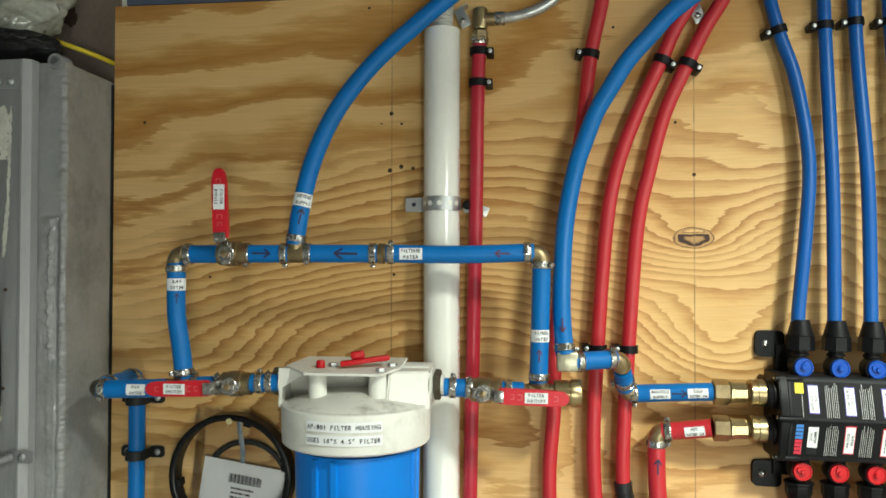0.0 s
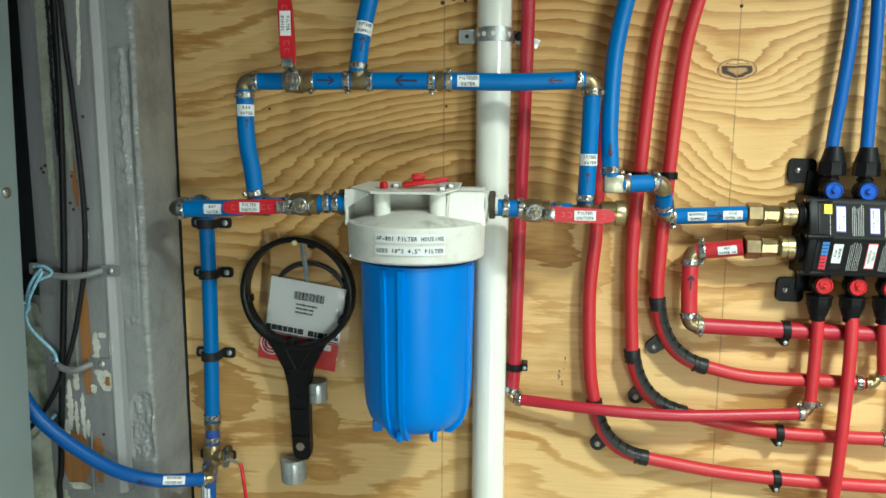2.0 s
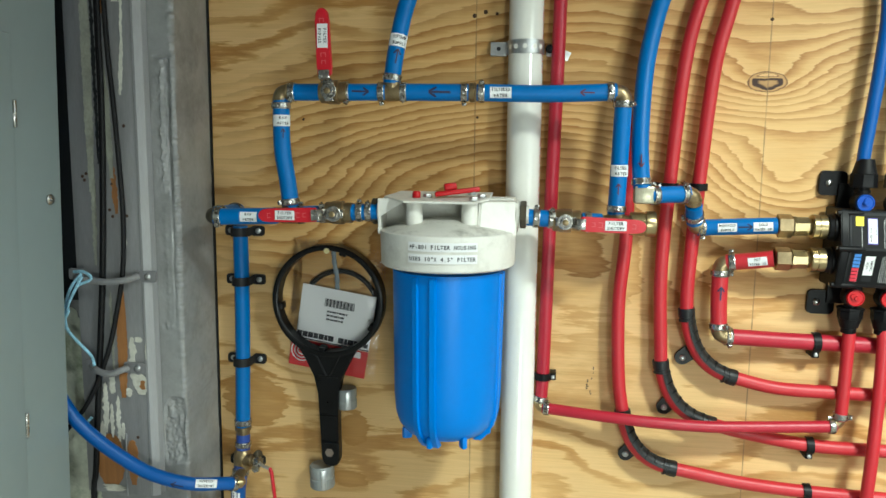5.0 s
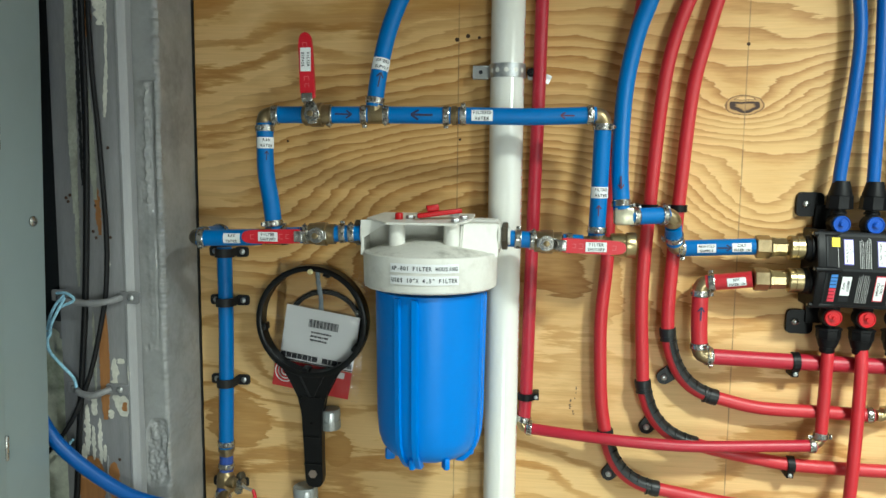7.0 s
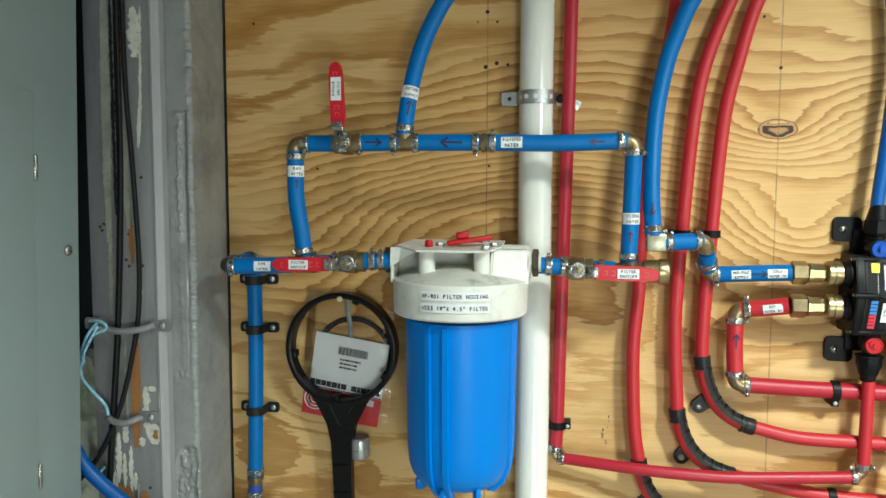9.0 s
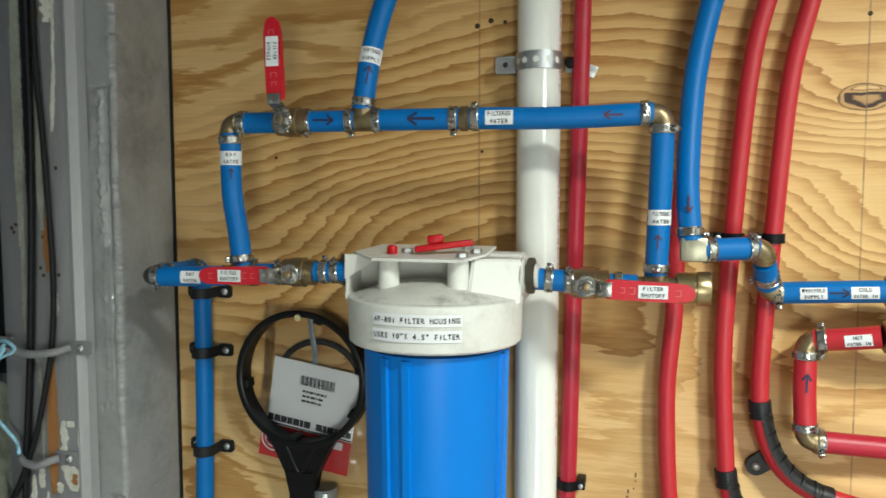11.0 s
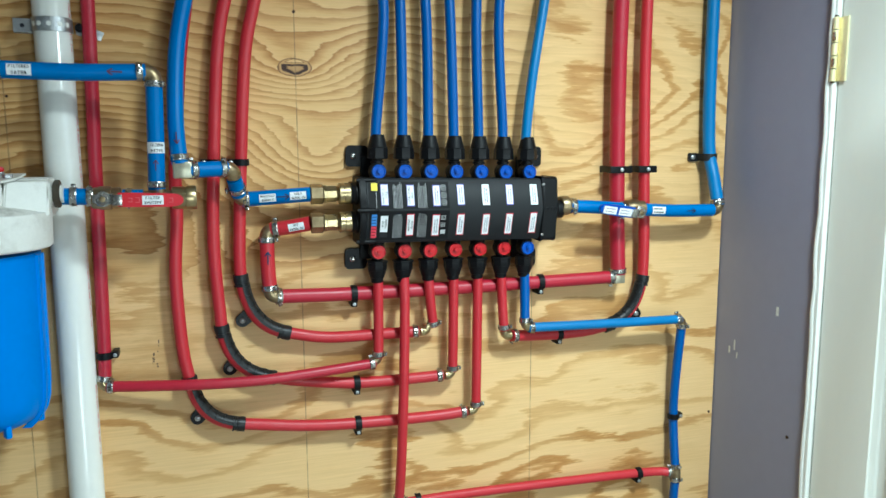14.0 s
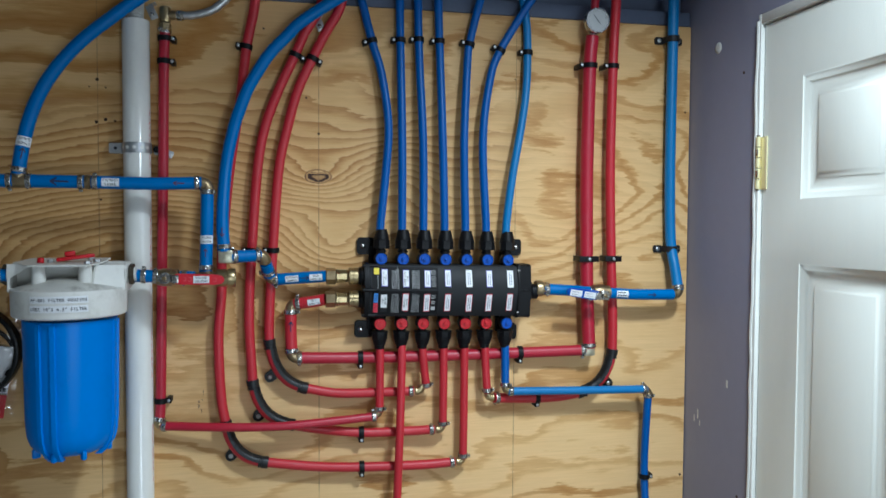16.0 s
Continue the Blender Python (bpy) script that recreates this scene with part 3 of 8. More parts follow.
# ---- plumbing kinds ----
def hose_clamp(parent, p, d, r, turn=0.0, ear=True):
    """A stainless band with its pinch ear, under the pipe that it grips."""
    d, side, up = frame_of(d)
    w = 0.0042
    band = part("hose_clamp", lathe(bmesh.new(), p, d, [(-w, r), (-w, r + 0.0017), (-w * 0.7, r + 0.0021), (-w * 0.6, r + 0.0014), (w * 0.6, r + 0.0014), (w * 0.7, r + 0.0021), (w, r + 0.0017), (w, r)], 22), STEEL, parent, "stainless steel hose clamp")
    bm = bmesh.new()
    for a in (turn + 150, turn + 172, turn + 230, turn + 292):
        n = (side * math.cos(radians(a)) + up * math.sin(radians(a))).normalized()
        box(bm, Vector(p) + n * (r + 0.00145), (0.0042, 0.0020, 0.0008), 0.0, Matrix((d, n.cross(d), n)).transposed())
    part("slot", bm, DARK_BRASS, band, "dark punched slots")
    if ear:
        a = radians(turn)
        n = (side * math.cos(a) + up * math.sin(a)).normalized()
        bm = bmesh.new()
        m = Matrix((d, n.cross(d), n)).transposed()
        box(bm, Vector(p) + n * (r + 0.004), (0.0065, 0.005, 0.0042), 0.001, m)
        lathe(bm, Vector(p) + n * (r + 0.0040) - n.cross(d) * 0.005, n.cross(d), [(0, 0.0017), (0.010, 0.0017)], 8)
        part("pinch_ear", bm, STEEL, band)
    return band


def pipe(name, pts, r, mat, label, clamps=(), group="", straight=False, turn=40.0):
    """A plastic water pipe: the tube and the clamps on it, at lengths from its start (or, negative, its end)."""
    pts = [Vector(p) for p in pts]
    if any(0 < s < 0.02 for s in clamps):
        pts[0] = pts[0] + (pts[0] - pts[1]).normalized() * 0.0085
    if any(-0.02 < s < 0 for s in clamps):
        pts[-1] = pts[-1] + (pts[-1] - pts[-2]).normalized() * 0.0085
    line = pts if straight else smooth(pts)
    t = thing(name, line[0], label, "pipe", group)
    tube = part("tube", sweep(bmesh.new(), line, r), mat, t)
    for i, s in enumerate(clamps):
        p, d = at_length(line, s)
        hose_clamp(t, p, d, r, turn + 47 * i)
    t["radius"] = r
    return t, line


def elbow(c, d1, d2, r, mat=BRASS, arm=0.017, label="brass elbow fitting between water pipes", square=False):
    """A right-angled fitting: a bent body with two ribbed collars."""
    c, d1, d2 = Vector(c), Vector(d1).normalized(), Vector(d2).normalized()
    t = thing("elbow_fitting", c, label, "pipe fitting", "elbow fittings")
    k = min(arm * 0.8, 0.011)
    line = [c + d1 * arm]
    for i in range(9):
        u = i / 8
        line.append(c + d1 * k * (1 - u) ** 2 + d2 * k * u ** 2)
    line.append(c + d2 * arm)
    bm = bmesh.new()
    sweep(bm, line, r * 0.96, 20)
    part("body", bm, mat, t)
    for d in (d1, d2):
        part("collar", lathe(bmesh.new(), c + d * (arm * 0.50), d, [(0, r * 0.9), (0, r * 1.02), (0.0022, r * 1.03), (0.003, r * 0.96), (0.003, r * 0.8)], 20), mat, t)
    return t


def tee(c, d, branch, r, half=0.02, label="dull brass tee fitting between water pipes"):
    c, d, branch = Vector(c), Vector(d).normalized(), Vector(branch).normalized()
    t = thing("tee_fitting", c, label, "pipe fitting")
    part("body", lathe(bmesh.new(), c - d * half, d, [(0, r * 0.8), (0, r * 0.9), (half * 0.40, r * 0.9), (half * 0.42, r * 1.04), (half * 1.58, r * 1.04), (half * 1.60, r * 0.9), (2 * half, r * 0.9), (2 * half, r * 0.8)], 20), BRASS, t)
    part("branch", lathe(bmesh.new(), c, branch, [(0, r * 0.95), (half * 0.62, r * 1.0), (half * 0.64, r * 0.88), (half, r * 0.88), (half, r * 0.8)], 20), BRASS, t)
    return t


def coupling(c, d, r, half=0.011, mat=BRASS, label="short dull brass coupling"):
    t = thing("pipe_coupling", c, label, "pipe fitting")
    d = Vector(d).normalized()
    part("body", lathe(bmesh.new(), Vector(c) - d * half, d, [(0, r * 0.8), (0, r * 0.95), (half * 0.7, r * 0.95), (half * 0.75, r * 1.15), (half * 1.25, r * 1.15), (half * 1.3, r * 0.95), (2 * half, r * 0.95), (2 * half, r * 0.8)], 20), mat, t)
    return t


def hex_nut(bm, p, d, r, length):
    return lathe(bm, p, d, [(0, r * 0.9), (0.0012, r), (length - 0.0012, r), (length, r * 0.9)], 6, 0.32)


def brass_adaptor(x0, x1, y, z, r, label):
    """Pipe adaptor into the manifold: hexagon, octagonal barrel and threaded collar, along +x."""
    t = thing("brass_adaptor", (x0, y, z), label, "pipe fitting", "manifold adaptors")
    L = x1 - x0
    part("hexagon", hex_nut(bmesh.new(), (x0, y, z), (1, 0, 0), r * 1.42, L * 0.30), BRASS, t, "scuffed brass hexagon")
    part("barrel", lathe(bmesh.new(), (x0 + L * 0.30, y, z), (1, 0, 0), [(0, r * 1.0), (0.001, r * 1.26), (L * 0.07, r * 1.26), (L * 0.08, r * 1.16), (L * 0.31, r * 1.16), (L * 0.33, r * 1.06), (L * 0.38, r * 1.02)], 8, 0.39), BRASS_BRIGHT, t)
    part("threaded_collar", lathe(bmesh.new(), (x0 + L * 0.68, y, z), (1, 0, 0), [(0, r * 1.0), (0, r * 1.38), (0.001, r * 1.45), (L * 0.10, r * 1.45), (L * 0.105, r * 1.36), (L * 0.13, r * 1.36), (L * 0.135, r * 1.45), (L * 0.27, r * 1.45), (L * 0.29, r * 1.30), (L * 0.32, r * 1.26), (L * 0.32, r)], 28), BRASS_BRIGHT, t)
    return t


def screw(parent, p, d, r=0.0042, mat=STEEL):
    d = Vector(d).normalized()
    return part("screw", lathe(bmesh.new(), p, d, [(0, r), (r * 0.25, r), (r * 0.5, r * 0.75), (r * 0.6, r * 0.35), (r * 0.35, r * 0.3), (r * 0.35, 0)], 12), mat, parent, "steel screw head")


def strap_clip(x, y, z, r, axis=(0, 0, 1), label="black plastic two-screw pipe strap on plywood"):
    """A two-eared strap over a pipe that runs along the wall; y is the pipe's centre."""
    axis = Vector(axis).normalized()
    side = axis.cross(FRONT).normalized()
    c = Vector((x, y, z))
    t = thing("pipe_strap", (x, 0, z), label, "pipe strap", "two-screw pipe straps")
    w, th = 0.013, 0.003
    ring = [(side * (r + 0.0005) * math.cos(radians(a)) + FRONT * (r + 0.0005) * math.sin(radians(a))) for a in range(0, 181, 15)]
    rout = [(side * (r + th) * math.cos(radians(a)) + FRONT * (r + th) * math.sin(radians(a))) for a in range(0, 181, 15)]
    foot = FRONT * (0.0005 + y)
    bm = bmesh.new()
    prof = [side * (r + 0.0005) + foot, *ring, -side * (r + 0.0005) + foot, -side * (r + th) + foot, *rout[::-1], side * (r + th) + foot]
    outline_plate(bm, [c + q - axis * w / 2 for q in prof], -axis, w)
    part("band", bm, BLACK_SOFT, t)
    for s in (1, -1):
        bm = bmesh.new()
        mid = Vector((x, 0, z)) + side * s * (r + 0.010)
        outline_plate(bm, [mid + side * s * u + axis * v + FRONT * 0.0040 for u, v in rounded(0.021, 0.016, 0.0045)], FRONT, 0.0036)
        ear = part("ear", bm, BLACK_SOFT, t)
        screw(ear, mid + side * s * 0.001 + FRONT * 0.004, FRONT, 0.0045, GALV)
    return t


def nail_clip(x, y, z, r, axis, side_sign=1, label="black plastic nail-in pipe clip on plywood"):
    """A one-nail clip: a hooked band and a block with a bright nail."""
    axis = Vector(axis).normalized()
    side = axis.cross(FRONT).normalized() * side_sign
    c = Vector((x, y, z))
    t = thing("pipe_clip", (x, 0, z), label, "pipe clip", "nail-in pipe clips")
    w, th = 0.010, 0.0028
    arc = list(range(-20, 201, 20))
    rin = [(side * math.cos(radians(a)) + FRONT * math.sin(radians(a))) * (r + 0.0004) for a in arc]
    rout = [(side * math.cos(radians(a)) + FRONT * math.sin(radians(a))) * (r + th) for a in arc]
    bm = bmesh.new()
    outline_plate(bm, [c + q - axis * w / 2 for q in (*rin, *rout[::-1])], -axis, w)
    part("band", bm, BLACK, t)
    bm = bmesh.new()
    deep = -y + r * 0.45
    mid = Vector((x, 0, z)) + side * (r + 0.0055) + FRONT * (deep / 2 + 0.0002)
    box(bm, mid, (0.0092, w, deep), 0.0012, Matrix((side, axis, side.cross(axis))).transposed())
    blk = part("nail_block", bm, BLACK, t)
    part("nail", lathe(bmesh.new(), mid + FRONT * deep / 2, FRONT, [(-0.002, 0.0018), (0.0006, 0.0030), (0.0016, 0.0030), (0.0022, 0.0018), (0.0022, 0)], 10), GALV, blk, "bright nail head")
    return t


def front_clip(x, y, z, r, label="black plastic clip with a screw in front of the pipe"):
    """A clip that closes across the front of an upright pipe, with its screw in the middle."""
    t = thing("pipe_clip", (x, 0, z), label, "pipe clip", "screwed pipe clips")
    bm = bmesh.new()
    span(bm, (x - r - 0.009, y - r - 0.0042, z - 0.006), (x + r + 0.007, y - r - 0.0004, z + 0.006), 0.001)
    span(bm, (x - r - 0.0045, y - r - 0.001, z - 0.006), (x - r - 0.0008, -0.0003, z + 0.006), 0.0008)
    span(bm, (x + r + 0.0008, y - r - 0.001, z - 0.006), (x + r + 0.0045, -0.0003, z + 0.006), 0.0008)
    part("band", bm, BLACK, t)
    screw(t, (x, y - r - 0.0040, z), FRONT, 0.0036, GALV)
    return t


def bend_support(line, r, ear_at, label="black plastic bend support screwed to plywood"):
    """An open quarter-turn channel on the inside of a pipe's bend, with cross ribs, two collars and a screwed ear."""
    t = thing("bend_support", line[0], label, "bend support", "bend supports")
    total = sum((b - a).length for a, b in zip(line, line[1:]))
    chord = (line[0] + line[-1]) / 2
    inward = chord - at_length(line, total * 0.5)[0]

    def shell(bm, s0, s1, n, lo, hi, r_in, r_out):
        rings = []
        for i in range(n + 1):
            p, q = at_length(line, s0 + (s1 - s0) * i / n)
            q = q.normalized()
            inn = (inward - q * inward.dot(q)).normalized()
            fro = (FRONT - q * FRONT.dot(q)).normalized()
            inn = (inn - fro * inn.dot(fro)).normalized()
            ring = []
            for rr, angles in ((r_in, range(lo, hi + 1, 10)), (r_out, range(hi, lo - 1, -10))):
                for a in angles:
                    ring.append(bm.verts.new(p + (fro * math.cos(radians(a)) + inn * math.sin(radians(a))) * rr))
            rings.append(ring)
        for a, c in zip(rings, rings[1:]):
            for k in range(len(a)):
                k2 = (k + 1) % len(a)
                bm.faces.new((a[k], a[k2], c[k2], c[k]))
        bm.faces.new(rings[0])
        bm.faces.new(rings[-1])
        return bm
    part("channel", shell(bmesh.new(), 0.004, total - 0.004, 22, 10, 150, r * 1.0, r + 0.0008), RIB_BLACK, t)
    part("lip", shell(bmesh.new(), 0.010, total - 0.010, 22, 0, 20, r * 1.0, r + 0.0022), RIB_BLACK, t)
    part("lip", shell(bmesh.new(), 0.010, total - 0.010, 22, 90, 110, r * 1.0, r + 0.0024), RIB_BLACK, t)
    for s, d in ((0.0001, 1), (-0.0001, -1)):
        p, q = at_length(line, s)
        part("collar", lathe(bmesh.new(), p - q * d * 0.004, q * d, [(0, r), (0, r + 0.0020), (0.002, r + 0.0025), (0.012, r + 0.0022), (0.0125, r + 0.0012), (0.0155, r + 0.0013), (0.0165, r + 0.0024), (0.0185, r + 0.0024), (0.019, r)], 22), RIB_BLACK, t)
    n = max(4, int(total / 0.0150))
    for i in range(1, n):
        s = total * i / n
        part("rib", shell(bmesh.new(), s - 0.0008, s + 0.0008, 1, 10, 130, r * 1.0, r + 0.0031), RIB_BLACK, t)
    e = Vector(ear_at)
    bm = bmesh.new()
    p, q = at_length(line, total * 0.5)
    mid = Vector((p.x, 0, p.z))
    d = (mid - Vector((e.x, 0, e.z))).normalized()
    s = d.cross(FRONT)
    out = [Vector((e.x, -0.006, e.z)) + (d * math.cos(radians(a)) + s * math.sin(radians(a))) * 0.0105 for a in range(90, 271, 20)]
    out = out + [mid - s * 0.0115 + FRONT * 0.006, mid + s * 0.0115 + FRONT * 0.006]
    outline_plate(bm, out, FRONT, 0.0055)
    ear = part("ear", bm, RIB_BLACK, t)
    screw(ear, (e.x, -0.006, e.z), FRONT, 0.0046, GALV)
    return t


def ball_valve(c, d, r, stem, grip, label, text, paint=HANDLE_RED, grip_label="red vinyl lever grip"):
    """A brass ball valve along d, with a steel-tongued lever that runs from its stem along grip."""
    c, d, stem, grip = Vector(c), Vector(d).normalized(), Vector(stem).normalized(), Vector(grip)
    L = grip.length
    g = grip.normalized()
    t = thing("ball_valve", c, label, "valve", "ball valves")
    part("body", lathe(bmesh.new(), c - d * 0.022, d, [(0, r * 0.8), (0, r * 1.0), (0.005, r * 1.0), (0.006, r * 1.28), (0.013, r * 1.30), (0.016, r * 1.42), (0.030, r * 1.42), (0.031, r * 1.2), (0.036, r * 1.24), (0.042, r * 1.24), (0.042, r * 0.8)], 24), BRASS, t)
    part("stem", lathe(bmesh.new(), c, stem, [(0, 0.008), (0.019, 0.008), (0.020, 0.006), (0.026, 0.006), (0.026, 0)], 14), BRASS, t)
    nut = part("stem_nut", hex_nut(bmesh.new(), c + stem * 0.0245, stem, 0.0070, 0.0052), STEEL, t, "bright steel lock nut")
    part("stem_end", lathe(bmesh.new(), c + stem * 0.0290, stem, [(0, 0.0040), (0.0022, 0.0040), (0.0026, 0.0030), (0.0026, 0)], 12), BRASS, nut, "brass stem end")
    turn = Matrix((g, stem.cross(g), stem)).transposed()
    bm = box(bmesh.new(), c + stem * 0.023 + g * 0.003, (0.020, 0.0150, 0.0022), 0.0008, turn)
    lathe(bm, c + stem * 0.0218, stem, [(0, 0.0105), (0.0024, 0.0105), (0.0030, 0.0098), (0.0030, 0.006)], 20)
    box(bm, c + stem * 0.019 - g * 0.010, (0.006, 0.0120, 0.010), 0.001, turn)
    lean = math.atan2(0.0155, 0.0070)
    box(bm, c + stem * 0.0312 + g * 0.0130, (0.0180, 0.0150, 0.0022), 0.0008, turn @ Matrix.Rotation(-lean, 3, "Y"))
    box(bm, c + stem * 0.0400 + g * 0.0200, (0.0110, 0.0146, 0.0022), 0.0008, turn)
    lever = part("lever", bm, STEEL, t, "bare steel lever root")
    side = stem.cross(g)
    w = 0.0092
    out = []
    for u, v in ((0.0185, -w), (0.028, -w * 1.04), (L - 0.016, -w * 0.98)):
        out.append((u, v))
    for a in range(-80, 81, 16):
        out.append((L - 0.0110 + 0.0110 * math.cos(radians(a)), w * 0.94 * math.sin(radians(a))))
    for u, v in ((L - 0.016, w * 0.98), (0.028, w * 1.04), (0.0185, w)):
        out.append((u, v))
    bm = bmesh.new()
    rise = 0.0375
    outline_plate(bm, [c + stem * rise + g * u + side * v for u, v in out], stem, 0.0062)
    sharp = [e for e in bm.edges]
    bmesh.ops.bevel(bm, geom=sharp, offset=0.0014, segments=2, affect="EDGES")
    hand = part("lever_grip", bm, paint, t, grip_label)
    put = on_plane(c + stem * (rise + 0.0002), g, side)
    for u0, mw, mh in ((0.044, 0.0050, 0.0060), (0.035, 0.0042, 0.0050), (L - 0.0160, 0.0045, 0.0054)):
        marks = patch(bmesh.new(), put, mw, 0.0009, 0.0003, u0, mh / 2, 1, 1)
        patch(marks, put, mw, 0.0009, 0.0003, u0, -mh / 2, 1, 1)
        patch(marks, put, 0.0009, mh + 0.0009, 0.00032, u0 + mw / 2, 0.0, 1, 1)
        part("imprint", marks, GRIP_PRINT, hand, "worn pale imprint")
    mid = c + stem * (rise + 0.0006) + g * (L * 0.62)
    return t, hand, mid, g, side


# ---- the setting ----
WALL_X, DOOR_Y0, DOOR_Y1, DOOR_TOP = 0.805, -0.256, -1.030, 2.040


def slab(name, lo, hi, mat, label, category, bevel=0.0):
    return solo(name, span(bmesh.new(), lo, hi, bevel), mat, label, category, kind="structure", base=Vector((0, 0, 0)))


slab("floor", (-1.3, -3.4, -0.1), (1.1, 0.4, 0.0), FLOOR_M, "bare grey concrete floor", "floor")
slab("ceiling", (-1.3, -3.4, 2.46), (1.1, 0.4, 2.56), CEILING_M, "plain pale ceiling over the utility corner", "ceiling")
slab("wall_south", (-1.3, -3.5, 0.0), (1.1, -3.4, 2.46), ROOM_WALL, "plain painted wall behind", "wall")
slab("wall_north", (-1.3, 0.30, 0.0), (1.1, 0.4, 2.46), DARK_WOOD, "old brown boards behind the plywood", "wall")
slab("wall_west", (-1.2, -3.4, 0.0), (-1.06, 0.30, 2.46), CONCRETE, "grey painted masonry side wall", "wall")
slab("wall_east_corner", (WALL_X, DOOR_Y0 + 0.014, 0.0), (WALL_X + 0.12, 0.30, 2.46), VIOLET_WALL, "violet-grey painted wall beside the plywood", "wall")
slab("wall_east_header", (WALL_X, DOOR_Y1 - 0.026, DOOR_TOP + 0.024), (WALL_X + 0.12, DOOR_Y0 + 0.014, 2.46), VIOLET_WALL, "violet-grey painted wall over the door", "wall")
slab("wall_east", (WALL_X, -3.4, 0.0), (WALL_X + 0.12, DOOR_Y1 - 0.026, 2.46), VIOLET_WALL, "violet-grey painted wall past the door", "wall")

# plywood backing
ply = thing("plywood_wall", (0, 0, 0), "varnished pine plywood panel with pipes fixed to it", "plywood panel", kind="structure")
bm = bmesh.new()
PLY_L, PLY_R, PLY_TOP, PLY_LOW = -0.815, 0.803, 2.100, 0.30
span(bm, (PLY_L, 0.0, PLY_LOW), (PLY_R, 0.0180, PLY_TOP), 0.0008)
part("panel", bm, PLY, ply)
for hx, hz, hr in ((-0.4090, 1.8565, 0.0032), (-0.3930, 1.8615, 0.0032), (-0.3765, 1.8590, 0.0024), (-0.4210, 1.9215, 0.0014), (-0.3925, 1.9210, 0.0018), (-0.403, 1.712, 0.0020), (-0.668, 1.708, 0.0020), (-0.4070, 1.9355, 0.0030),
                   (0.0, 1.846, 0.0026), (-0.024, 1.916, 0.0022), (-0.105, 2.046, 0.0020), (0.795, 1.112, 0.0028), (0.792, 1.915, 0.0022), (-0.768, 1.930, 0.0022), (-0.439, 2.084, 0.002), (0.404, 1.97, 0.0016)):
    part("nail_hole", lathe(bmesh.new(), (hx, 0.0005, hz), FRONT, [(0, hr), (0.0007, hr), (0.0009, hr * 0.55), (0.0009, 0)], 9), RUST, ply, "dark nail hole")
bm = bmesh.new()
put = on_plane((-0.226, -0.0004, 1.322), (0, 0, -1), (1, 0, 0))
for u, v, w, h in ((-0.020, 0.004, 0.005, 0.0016), (-0.013, 0.004, 0.0022, 0.0012), (-0.004, 0.002, 0.0024, 0.0012), (0.000, -0.004, 0.0045, 0.0020), (0.006, -0.005, 0.0018, 0.0030), (0.0085, -0.004, 0.0016, 0.0032), (0.0115, -0.005, 0.0020, 0.0024), (0.016, 0.000, 0.0030, 0.0016), (0.020, 0.001, 0.0028, 0.0018)):
    patch(bm, put, w, h, 0.0004, u, v, 2, 2)
part("pencil_note", bm, PENCIL, ply, "faint pencilled note on the plywood")

# beam and dark joist space above
slab("ledger_beam", (-0.80, 0.004, PLY_TOP + 0.002), (PLY_R, 0.06, 2.132), BEAM, "slate-painted ledger strip on top of the plywood", "beam", 0.002)
slab("rim_beam", (-0.80, 0.045, 2.134), (PLY_R, 0.10, 2.455), BEAM, "dark slate-painted rim beam", "beam")
slab("sill_board", (-1.06, 0.050, 1.90), (-0.802, 0.075, 2.45), DARK_WOOD, "stained brown sill board above the masonry", "board")


